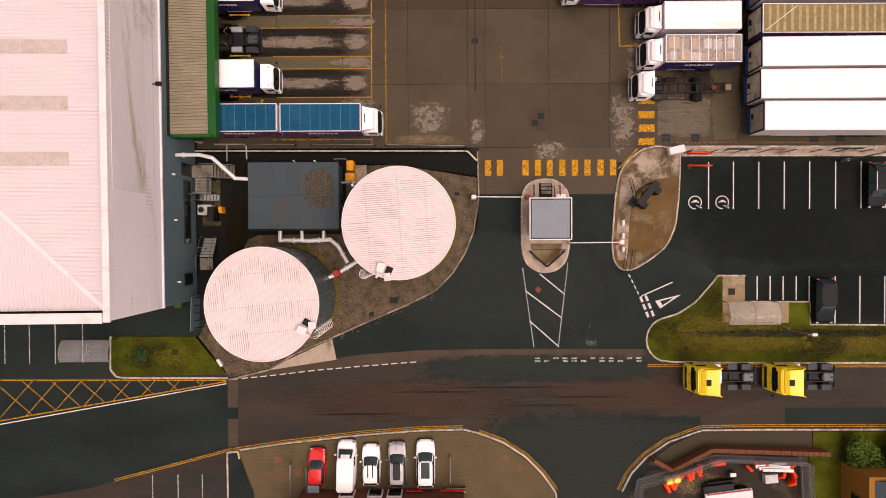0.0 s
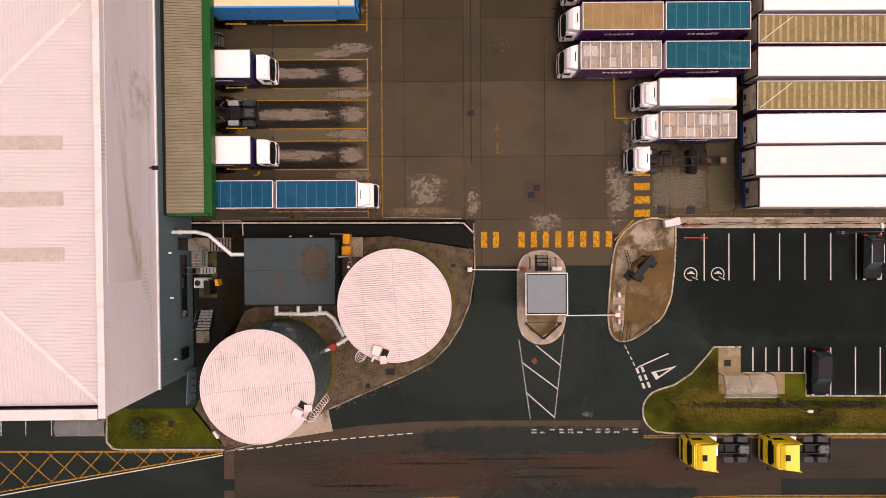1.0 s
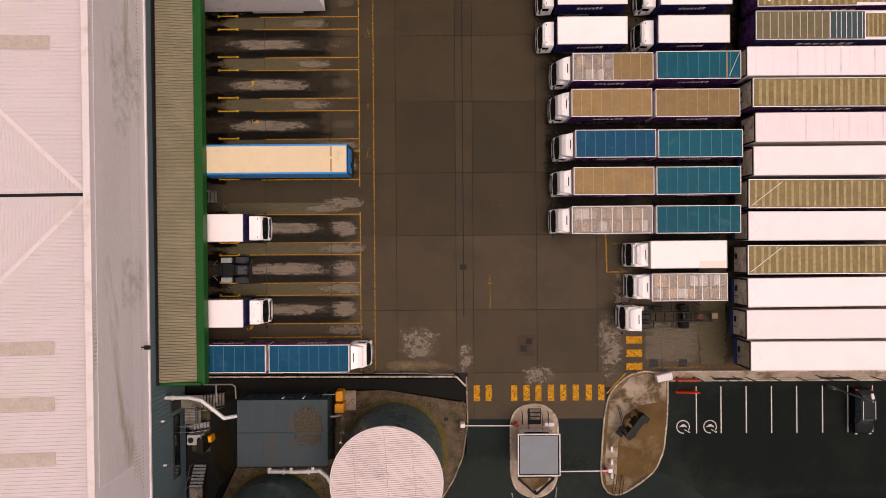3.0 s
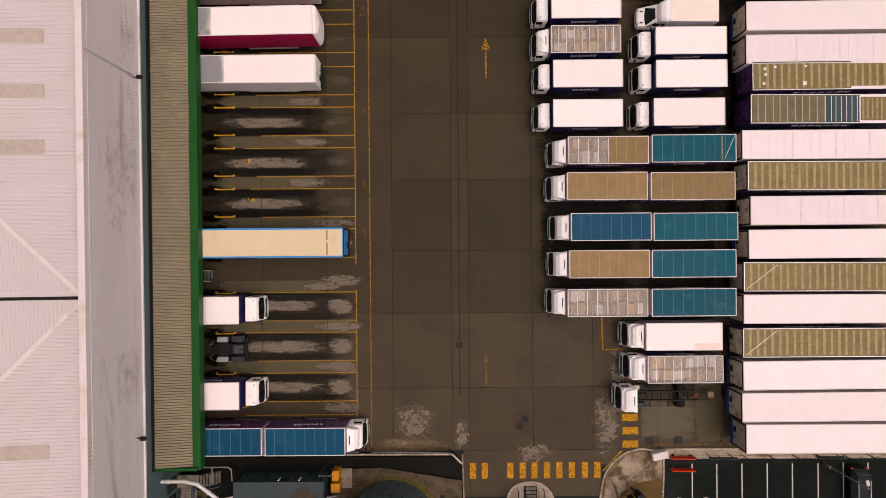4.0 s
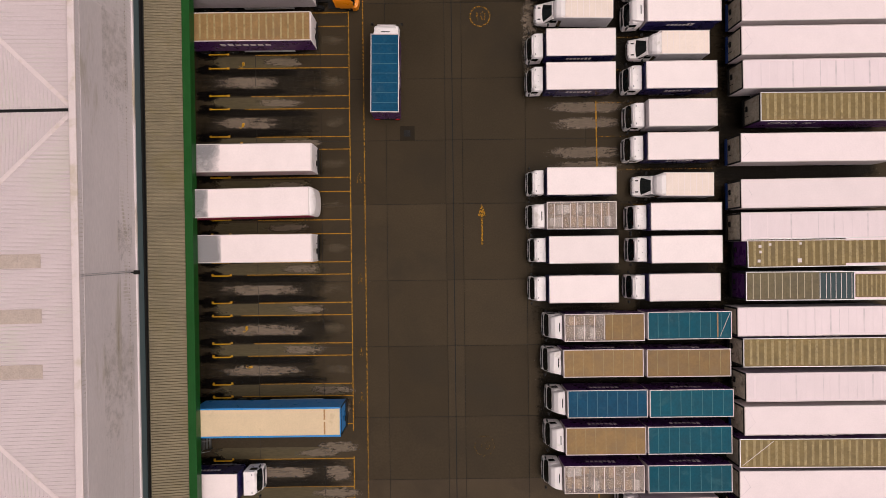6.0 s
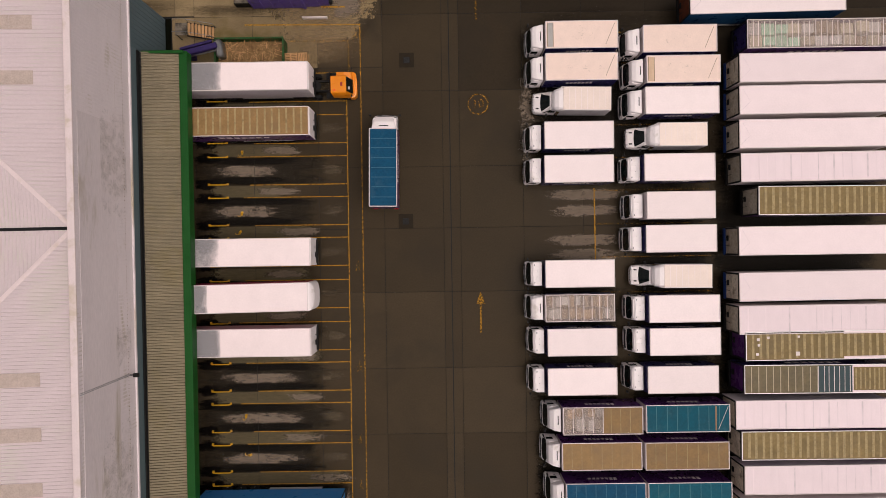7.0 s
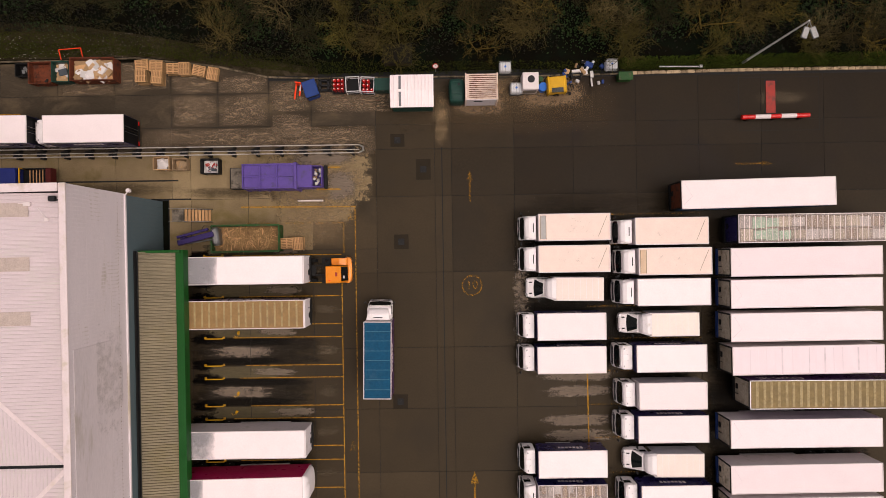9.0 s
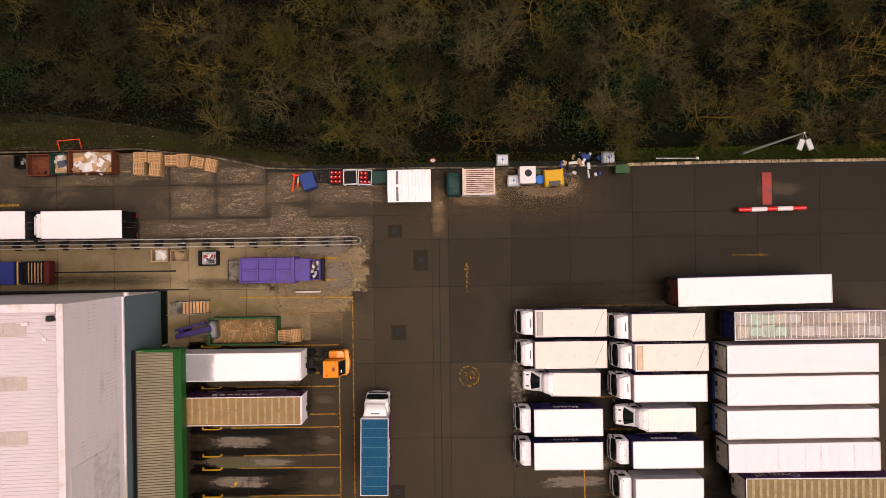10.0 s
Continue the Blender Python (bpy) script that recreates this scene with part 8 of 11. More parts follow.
kiosk = thing("gate_kiosk", "square gatehouse kiosk with a grey flat roof and white edge", "kiosk", pose(9.42, 1.93, 0.12))
part("wall", S().box(0, 0, 1.35, 3.1, 3.1, 2.7, 0.03), SIDE_WHITE, kiosk)
for s in (-1, 1):
    part("window", S().box(s * 1.56, 0, 1.7, 0.06, 2.3, 1.0, 0.02), GLASS, kiosk)
    part("window", S().box(0, s * 1.56, 1.7, 2.3, 0.06, 1.0, 0.02), GLASS, kiosk)
part("roof", S().box(0, 0, 2.8, 3.42, 3.42, 0.12, 0.02), KIOSK_ROOF, kiosk)
part("roof_gutter", S().box(0, 0, 2.76, 3.62, 3.64, 0.06), BLACK_GAP, kiosk)
for s in (-1, 1):
    part("roof_edge", S().box(s * 1.86, 0, 2.84, 0.1, 3.8, 0.2, 0.02), RIB_WHITE, kiosk)
    part("roof_edge", S().box(0, s * 1.85, 2.84, 3.62, 0.1, 0.2, 0.02), RIB_WHITE, kiosk)
# flat black plate paints the shaded recess round the steps; nothing is sunk
part("step_well", S().box(0, 2.7, 0.012, 1.25, 1.5, 0.02), BLACK_GAP, kiosk)
for k in range(3):
    part("step", S().box(0.05, 2.55 + k * 0.36, 0.1, 0.95, 0.27, 0.16 - 0.03 * k, 0.02), WEATHERED, kiosk)
for s in (-1, 1):
    part("step_rail", S().tube([(s * 0.65, 1.7, 1.0), (s * 0.65, 3.1, 1.0), (s * 0.65, 3.1, 0)], 0.03, 6), STEEL_DARK, kiosk)
    part("side_rail", S().tube([(s * 1.2, 2.2, 0), (s * 1.2, 2.2, 0.95), (s * 1.2, 3.2, 0.95), (s * 1.2, 3.2, 0)], 0.035, 6).box(s * 1.2, 2.7, 0.5, 0.03, 0.95, 0.05), STEEL_DARK, kiosk)
single("control_box", S().box(0, 0, 0.5, 0.9, 0.35, 0.9, 0.03), RIB_WHITE, "white control cabinet on the island", "cabinet", pose(10.7, 4.1, 0.12))
vee = thing("crash_barrier", "dark vee-shaped steel crash barrier on the island", "barrier", pose(9.45, -1.6, 0.12))
for s in (-1, 1):
    part("beam", S().box(s * 0.85, -0.1, 0.7, 2.2, 0.16, 0.3, 0.03, s * 42), STEEL_DARK, vee)
    part("post", S().box(s * 1.5, 0.55, 0.4, 0.14, 0.14, 0.8, 0.02), STEEL_DARK, vee)
part("cross_rail", S().box(0.15, 0.72, 0.7, 3.2, 0.06, 0.1, 0.01), STEEL_DARK, vee)
part("post", S().box(0, -0.8, 0.4, 0.16, 0.16, 0.8, 0.02), STEEL_DARK, vee)


def boom(m, length, label, red=0.0):
    root = thing("barrier_gate", label, "barrier", m)
    part("cabinet", S().box(0, 0, 0.55, 0.45, 0.4, 1.0, 0.04), RIB_WHITE, root)
    part("cap", S().box(0, 0, 1.08, 0.4, 0.36, 0.08, 0.03), RIB_WHITE, root)
    part("lamp_drum", S().cyl((red, 0.05, 0.4), (red, 0.05, 1.0), 0.22, 14), RED_DULL, root)
    arm = part("arm", S().box(length / 2, 0, 1.0, length, 0.09, 0.11, 0.02), RIB_WHITE, root)
    part("arm_tip", S().box(length - 0.05, 0, 1.0, 0.12, 0.1, 0.12, 0.02), LAMP_RED, arm)
    part("rest_post", S().box(length - 0.1, 0, 0.46, 0.12, 0.12, 0.92, 0.02), STEEL_DARK, root)
    return root


boom(pose(2.62, 4.05, 0.03, 0, 0, -0.5), 4.75, "white barrier arm closed across the lane", 5.05)
boom(pose(16.3, -0.2, 0.1, 0, 0, 180.6), 4.9, "white barrier arm closed across the lane", 0.3)

# east island with the turnstile shelter
east = [(16.43, 6.38), (17.12, 7.44), (18.45, 8.49), (20.04, 8.85), (22.05, 8.31), (22.05, 6.62), (21.95, 4.23), (21.63, 1.31), (20.84, -0.55), (19.24, -1.87), (17.65, -2.82), (16.48, -2.82), (15.79, -1.86), (15.68, -0.26), (15.95, 3.46), (16.1, 4.9)]
east = rounded(east)
area("east_island", east, 0.12, OCHRE_CONC, "ochre stained concrete island beside the gate", "traffic island")
kerb(east + east[:1], "pale kerb round the gate island", 0.75)
area("island_path", [(16.0, -0.5), (16.3, 3.4), (16.6, 6.2), (18.5, 8.2), (20.1, 8.6), (21.9, 8.1), (21.9, 6.0), (19.3, 5.6), (17.9, 4.6), (17.3, 2.0), (17.1, -1.8), (16.2, -1.9)], 0.126, PATH_CONC, "pale worn concrete path on the island", "path")
turn = thing("turnstile_shelter", "dark steel pedestrian turnstile with a sloped canopy", "turnstile", pose(18.3, 4.2, 0.12, 0, 0, 50) @ Matrix.Diagonal((0.78, 0.85, 1, 1)))
part("canopy", S().box(0, 0, 2.4, 3.4, 0.75, 0.14, 0.03), STEEL_DARK, turn)
for s in (-1, 1):
    part("post", S().box(s * 1.5, 0.2, 1.2, 0.14, 0.14, 2.4, 0.02), STEEL_DARK, turn)
    part("post", S().box(s * 1.5, -0.3, 1.2, 0.14, 0.14, 2.4, 0.02), STEEL_DARK, turn)
part("rotor", S().cyl((0.4, 0, 0.1), (0.4, 0, 2.3), 0.09, 10).box(0.4, 0, 1.2, 1.1, 0.06, 1.6), STEEL_DARK, turn)
part("reader_box", S().box(1.4, -0.85, 0.6, 0.8, 0.75, 1.2, 0.04), STEEL_DARK, turn)
part("reader_box", S().box(-0.9, -0.75, 0.6, 0.7, 0.8, 1.2, 0.04), STEEL_DARK, turn)
part("side_panel", S().box(-1.55, 0.35, 1.1, 1.1, 0.9, 0.06, 0.02), STEEL_DARK, turn)
for x, y, a in ((16.75, -2.0, 82), (17.4, -2.1, 82), (19.1, -1.55, 33), (17.5, 4.6, 105)):
    f = thing("pedestrian_rail", "dark steel pedestrian guard rail on the island", "guard rail", pose(x, y, 0.12, 0, 0, a))
    part("top_rail", S().box(0, 0, 1.0, 2.4, 0.05, 0.06, 0.01), STEEL_DARK, f)
    part("low_rail", S().box(0, 0, 0.2, 2.4, 0.05, 0.05, 0.01), STEEL_DARK, f)
    for k in range(9):
        part("upright", S().cyl((-1.2 + k * 0.3, 0, 0), (-1.2 + k * 0.3, 0, 1.0), 0.018, 5), STEEL_DARK, f)
for x, y in ((16.6, 1.6), (16.6, 0.4), (16.6, -0.9)):
    single("white_bollard", S().box(0, 0, 0.25, 0.22, 0.5, 0.5, 0.05), RIB_WHITE, "short white kerb marker block", "marker", pose(x, y, 0.12))
single("salt_bin", S().box(0, 0, 0.4, 1.5, 0.7, 0.75, 0.08), SIDE_WHITE, "pale salt bin on the pavement", "bin", pose(21.5, 8.35, 0.12, 0, 0, 12))
for y in (8.05, 6.9):
    ob = thing("plastic_barrier", "orange plastic barrier lying by the car park", "barrier", pose(23.7, y, 0.0, 0, 0, -1))
    part("panel", S().box(0, 0, 0.5, 2.2, 0.08, 0.8, 0.03), ORANGE_PLASTIC, ob)
    part("foot", S().box(-0.8, 0, 0.05, 0.3, 0.5, 0.1, 0.02), BLACK_PLASTIC, ob)
    part("foot", S().box(0.8, 0, 0.05, 0.3, 0.5, 0.1, 0.02), BLACK_PLASTIC, ob)
    stop = part("band", S().box(0, 0, 0.5, 1.6, 0.085, 0.12), RED_DULL, ob)

# strip between the yard and the car park, with a mesh fence
area("fence_strip", [(20.0, 8.75), (60, 8.6), (60, 7.75), (22.1, 7.95)], 0.1, PALE_CONC, "pale stained concrete strip under the fence", "strip")
kerb([(22.0, 8.75), (50, 8.65)], "pale kerb along the yard edge", 0.92)
kerb([(22.2, 7.9), (50, 7.8)], "dark kerb along the car park", 0.92)
fence = thing("mesh_fence", "dark steel mesh fence between yard and car park", "fence")
for i in range(13):
    part("post", S().box(22.4 + i * 2.35, 8.15, 1.05, 0.07, 0.07, 2.1, 0.01), STEEL_DARK, fence)
for z in (0.25, 1.1, 2.0):
    part("wire", S().box(36.5, 8.15, z, 28.2, 0.015, 0.02), STEEL_DARK, fence)
for x in (27.1, 37.0):
    single("sign_board", S().box(0, 0, 1.4, 2.6, 0.06, 0.7, 0.01).box(-1, 0, 0.6, 0.06, 0.06, 1.2).box(1, 0, 0.6, 0.06, 0.06, 1.2), PLANT_ROOF, "long blue-grey sign board on the fence", "sign", pose(x, 8.3, 0.1))


def lamp_post(m, h, label, heads=((0.5, 0),), arm=0.6, big=0.65):
    root = thing("lamp_post", label, "lamp post", m)
    part("column", S().cyl((0, 0, 0), (0, 0, h), 0.06 * big + 0.04, 10, 0.03 * big + 0.03), PIPE_WHITE if big > 1 else GALV, root)
    part("base", S().cyl((0, 0, 0), (0, 0, 1.1), 0.13, 10), GALV, root)
    for a, tilt in heads:
        d = Vector((math.cos(radians(a)), math.sin(radians(a)), 0))
        head = part("lamp_head", S().box(0, 0, 0, 0.75 * big, 0.4 * big, 0.16, 0.05), RIB_WHITE if big < 1 else GALV, root)
        head.matrix_basis = Matrix.Translation(d * (arm + 0.3) + Vector((0, 0, h))) @ pose(0, 0, 0, 0, 0, a)
        part("lens", S().box(0, 0, -0.09, 0.55 * big, 0.28 * big, 0.03), LAMP_CLEAR, head)
        part("arm", S().cyl((0, 0, h - 0.05), tuple(d * arm + Vector((0, 0, h))), 0.04, 8), GALV, root)
    return root


lamp_post(pose(37.1, 7.3, 0.1), 6.3, "tall galvanised lamp post in the fence strip", ((100, 0),), 0.2)
lamp_post(pose(31.7, -8.35, 0.05), 4.3, "galvanised lamp post with a white head in the verge", ((0, 0),), 0.2)
lamp_post(pose(31.8, 86.6, 0), 11.0, "tall twin floodlight mast at the wood's edge", ((-110, 0), (-70, 0)), 0.7, 1.25)

# car park lines and charging signs
for i, x in enumerate((24.76, 27.09, 29.47, 31.86, 34.24, 36.67, 39.06, 41.4, 43.8)):
    marking("bay_line", (x, 7.3), (x, 2.87), 0.11, WHITE_LINE, "white parking bay line in the car park")
for i, x in enumerate((29.34, 30.56, 31.78, 33.01)):
    marking("bay_line", (x, -3.46), (x, -5.7), 0.11, WHITE_LINE, "white cycle bay line in the car park")
for x in (34.23, 36.67, 39.0, 41.33, 43.7):
    marking("bay_line", (x, -3.5), (x, -7.95), 0.11, WHITE_LINE, "white parking bay line in the car park")
for x in (23.49, 26.04):
    sign = thing("charging_sign", "white painted vehicle charging sign on a bay", "ground sign", pose(x, 3.5, 0.001), kind="structure")
    ring = S()
    for i in range(26):
        a, b = 2 * math.pi * i / 30 - 0.6, 2 * math.pi * (i + 1) / 30 - 0.6
        ring.poly([(0.55 * math.cos(a), 0.55 * math.sin(a)), (0.64 * math.cos(a), 0.64 * math.sin(a)), (0.64 * math.cos(b), 0.64 * math.sin(b)), (0.55 * math.cos(b), 0.55 * math.sin(b))], 0, 0.008)
    part("ring", ring, WHITE_LINE, sign)
    part("car_outline", S().poly([(-0.38, -0.05), (-0.3, 0.08), (-0.2, 0.1), (-0.1, 0.24), (0.16, 0.24), (0.26, 0.1), (0.36, 0.07), (0.36, -0.05), (0.26, -0.05), (0.24, 0.02), (-0.3, 0.0)], 0, 0.008), WHITE_LINE, sign)
    part("plug_lead", S().line((0.1, -0.25), (0.45, -0.45), 0.06, 0, 0.008).box(0.58, -0.5, 0.004, 0.16, 0.12, 0.008), WHITE_LINE, sign)

stain(21.5, -3.0, 56, 8.4, BAY_FILM, "darker asphalt film over the parking bays", 0.0)
stain(28.2, -8.0, 50, -2.2, BAY_FILM, "darker asphalt film over the parking bays", 0.0)

# verge with shelter
corner = [(21.0 + 2.1 * math.cos(radians(v)), -9.42 + 2.1 * math.sin(radians(v))) for v in range(108, 262, 14)]
verge = [(25.62, -3.39), (28.17, -3.40), (28.18, -5.90), (34.29, -5.93), (34.30, -8.06), (60, -8.2), (60, -11.7), (21.4, -11.5)] + corner[::-1] + [(21.9, -6.95), (23.50, -5.89), (24.67, -4.56)]
area("grass_verge", verge, 0.08, GRASS, "mossy winter grass verge with bare patches", "verge")
kerb([(28.2, -3.4), (25.62, -3.39), (25.2, -3.95), (24.67, -4.56), (23.5, -5.89), (21.9, -6.95)] + corner + [(21.4, -11.52), (26, -11.6), (48, -11.7)], "pale rounded kerb of the verge", 0.6)
kerb([(28.2, -5.85), (34.3, -5.9), (34.3, -8.05), (48, -8.15)], "pale edging of the verge", 0.92, True)
area("shelter_slab", [(26.05, -3.45), (28.12, -3.45), (28.15, -5.85), (32.27, -5.88), (32.28, -7.85), (26.06, -7.83)], 0.095, OCHRE_SLAB, "pale stained concrete slab under the shelter", "slab")


def cycle_shelter(m, L, label):
    root = thing("cycle_shelter", label, "shelter", m)
    D, n = 1.95, 7
    skin = S()
    pts = [(D * (k / n), 1.25 + 1.0 * math.sin(math.pi * (0.12 + 0.62 * k / n))) for k in range(n + 1)]
    for (y0, z0), (y1, z1) in zip(pts, pts[1:]):
        skin.add([(0, -y0, z0), (L, -y0, z0), (L, -y1, z1), (0, -y1, z1), (0, -y0, z0 + 0.012), (L, -y0, z0 + 0.012), (L, -y1, z1 + 0.012), (0, -y1, z1 + 0.012)], [(4, 7, 6, 5)])
    part("curved_sheet", skin, mat("hazy_shelter_sheet", (0.62, 0.58, 0.56), 0.2, amt=0.2, grain=6, blotch=1.5, clear=0.76, bump=0, spec=0.5), root, "hazy curved plastic sheet")
    for k in range(3):
        x = 0.05 + (L - 0.1) * k / 2
        part("hoop", S().tube([(x, 0, 0)] + [(x, -y, z - 0.03) for y, z in pts], 0.035, 6), STEEL_DARK, root)
    part("rear_rail", S().box(L / 2, -D, pts[-1][1], L, 0.05, 0.06, 0.01), GALV, root)
    for k in range(4):
        part("cycle_stand", S().tube([(0.7 + k * L / 4.2, -0.6, 0), (0.7 + k * L / 4.2, -0.6, 0.75), (0.7 + k * L / 4.2, -1.3, 0.75), (0.7 + k * L / 4.2, -1.3, 0)], 0.025, 6), GALV, root)
    return root


cycle_shelter(pose(25.75, -5.75, 0.09), 4.75, "curved translucent cycle shelter on a concrete slab")
cycle_shelter(pose(-35.4, -9.0, 0.0), 4.6, "curved translucent cycle shelter in the car park")
single("slab_grate", S().box(0, 0, 0.02, 0.62, 0.6, 0.05, 0.01), STEEL_DARK, "dark iron grate in the shelter slab", "grate", pose(26.9, -4.9, 0.09))
vf = thing("verge_rail", "low dark steel rail lying along the verge", "rail")
for i in range(11):
    part("post", S().box(21.5 + i * 2.3, -8.6 - i * 0.03, 0.75, 0.07, 0.07, 1.5, 0.01), STEEL_DARK, vf)
part("rail_bar", S().box(33, -8.76, 0.95, 23.2, 0.04, 0.05, 0.01, -0.75), STEEL_DARK, vf)
stain(20.5, -9.35, 47, -8.35, OILY, "dark bare soil under the verge rail", 0.1)
gr = thing("pedestrian_rail", "dark steel guard rail at the verge corner", "guard rail", pose(22.3, -7.4, 0.08, 0, 0, 30))
part("top_rail", S().box(0, 0, 1.0, 2.8, 0.05, 0.06, 0.01), STEEL_DARK, gr)
for k in range(10):
    part("upright", S().cyl((-1.4 + k * 0.31, 0, 0), (-1.4 + k * 0.31, 0, 1.0), 0.018, 5), STEEL_DARK, gr)


def tufts(pts, count, seed, label, mat_, h=0.16):
    """Grass blades scattered in a polygon."""
    r = random.Random(seed)
    s = S()
    x0, x1 = min(p[0] for p in pts), max(p[0] for p in pts)
    y0, y1 = min(p[1] for p in pts), max(p[1] for p in pts)
    while count:
        x, y = r.uniform(x0, x1), r.uniform(y0, y1)
        inside = False
        for (ax, ay), (bx, by) in zip(pts, pts[1:] + pts[:1]):
            if (ay > y) != (by > y) and x < (bx - ax) * (y - ay) / (by - ay) + ax:
                inside = not inside
        if not inside:
            continue
        count -= 1
        a = r.uniform(0, 6.28)
        w, l, hh = r.uniform(0.02, 0.05), r.uniform(0.08, 0.25), r.uniform(0.4, 1) * h
        ca, sa = math.cos(a), math.sin(a)
        s.add([(x - sa * w, y + ca * w, 0.07), (x + sa * w, y - ca * w, 0.07), (x + ca * l, y + sa * l, 0.07 + hh)], [(0, 1, 2)])
    return single("grass_blades", s, mat_, label, "grass", kind="stuff")


tufts([(25.5, -3.6), (26, -3.6), (26, -7.9), (34, -8.0), (46, -8.4), (46, -11.5), (20.6, -11.3), (19.4, -10.6), (19.0, -9.6), (19.4, -8.4), (21.4, -7.4)], 8000, 2, "short mossy grass on the verge", GRASS_BLADE)
stain(19.5, -11.4, 33, -6.2, BARE_PATCH, "bare muddy patches in the verge", 0.084)
stain(28, -11.6, 48, -8.3, BARE_PATCH, "bare muddy patches in the verge", 0.088)
stain(20.5, -11.2, 40, -7.6, MOSS_PATCH, "bright moss patches in the verge", 0.092)
stain(19.2, -11.4, 34.0, -6.1, DRY_GRASS, "straw-coloured dry grass in the verge", 0.096)
stain(33.5, -11.5, 47, -8.4, DRY_GRASS, "straw-coloured dry grass in the verge", 0.098)
stain(33.5, -11.4, 38.5, -8.8, BARE_PATCH, "dark brambly patch in the verge", 0.1)
wg = [(-31.67, -8.95), (-23.74, -8.97), (-20.85, -12.5), (-30.75, -12.75), (-31.6, -12.1)]
area("west_grass", wg, 0.07, GRASS, "mossy grass plot beside the warehouse", "grass plot")
kerb([(-31.7, -8.9), (-31.75, -12.1), (-31.2, -12.75), (-30.5, -12.85), (-20.6, -12.9)], "pale kerb round the grass plot")
tufts(wg, 3000, 4, "short mossy grass on the plot", GRASS_BLADE)
stain(-31.4, -12.5, -24.0, -9.2, BARE_PATCH, "bare muddy patches in the grass plot", 0.076)
stain(-29, -12.6, -22.5, -9.3, MOSS_PATCH, "bright moss patches in the grass plot", 0.08)
bush = S()
rb = random.Random(8)
for i in range(260):
    v = Vector((rb.gauss(0, 1), rb.gauss(0, 1), rb.gauss(0, 1))).normalized() * rb.uniform(0.2, 0.75)
    p = Vector((-28.7, -10.6, 0.5)) + Vector((v.x, v.y, max(-0.3, v.z * 0.7)))
    q = Vector((rb.gauss(0, 1), rb.gauss(0, 1), rb.gauss(0, 1))).normalized() * 0.13
    t = q.cross(Vector((0.3, 0.2, 1))).normalized() * 0.09
    bush.add([p - q, p + t, p + q, p - t], [(0, 1, 2, 3)])
shrub = thing("shrub", "small green evergreen shrub on the grass plot", "shrub")
part("foliage", bush, DARK_SHRUB, shrub)
part("stem", S().tube([(-28.7, -10.6, 0), (-28.6, -10.6, 0.6)], 0.03, 5).tube([(-28.7, -10.6, 0.1), (-28.95, -10.4, 0.6)], 0.025, 5), BARK, shrub)
single("manhole_cover", S().box(0, 0, 0.08, 0.6, 0.6, 0.05, 0.01), STEEL_DARK, "dark iron cover in the grass plot", "cover", pose(-25.6, -10.4, 0))
single("white_marker", S().box(0, 0, 0.2, 0.3, 0.8, 0.4, 0.05), SIDE_WHITE, "small white and red marker post lying in the grass", "marker", pose(-21.3, -11.4, 0.05, 0, 0, 35))

# road markings
pts = [(-20.4, -13.05), (-16.8, -12.72), (-12.26, -12.2), (-7.98, -11.84), (-2.63, -11.43)]
for p, q in zip(pts, pts[1:]):
    d = math.hypot(q[0] - p[0], q[1] - p[1])
    n = round(d / 0.95)
    for i in range(n):
        a, b = (i + 0.15) / n, (i + 0.8) / n
        marking("edge_dash", (p[0] + (q[0] - p[0]) * a, p[1] + (q[1] - p[1]) * a), (p[0] + (q[0] - p[0]) * b, p[1] + (q[1] - p[1]) * b), 0.095, WHITE_LINE, "short white dash along the road edge")
for i in range(12):
    for y in (-11.15, -11.42):
        if (i * 7 + int(y * 10)) % 4:
            marking("give_way_dash", (8.4 + i * 0.87, y), (8.4 + i * 0.87 + 0.5, y), 0.14, WHITE_OLD, "faded white give-way dash")
for a, b, w in (((7.27, -2.62), (8.32, -10.1), 0.09), ((11.53, -2.11), (10.61, -10.11), 0.09), ((8.87, -3.16), (11.15, -5.04), 0.1), ((7.53, -4.76), (10.88, -7.28), 0.1), ((7.9, -7.59), (10.61, -10.0), 0.1)):
    marking("hatch_line", a, b, w, WHITE_LINE if w > 0.09 else WHITE_OLD, "white hatched line in front of the island")
single("gully_lid", S().poly([(0, 0.35), (0.35, 0), (0, -0.35), (-0.35, 0)], 0, 0.01), RUST, "small rusty diamond shaped cover", "cover", pose(8.75, -4.65, -0.002), kind="structure")


WHITE_GHOST = mat("nearly_worn_off_white_paint", (0.2, 0.19, 0.18), 0.7, amt=0.2, grain=12, blotch=2, ground=True, worn=0.72)


def triangle(pts, w, material, label):
    cx, cy = sum(p[0] for p in pts) / 3, sum(p[1] for p in pts) / 3
    size = min(math.hypot(p[0] - cx, p[1] - cy) for p in pts)
    k = max(0.2, 1 - 1.6 * w / size)
    inner = [(cx + (x - cx) * k, cy + (y - cy) * k) for x, y in pts]
    s = S()
    for i in range(3):
        j = (i + 1) % 3
        s.add([(*pts[i], 0.005), (*pts[j], 0.005), (*inner[j], 0.005), (*inner[i], 0.005)], [(0, 1, 2, 3)])
    return single("give_way_triangle", s, material, label, "ground sign", kind="structure")


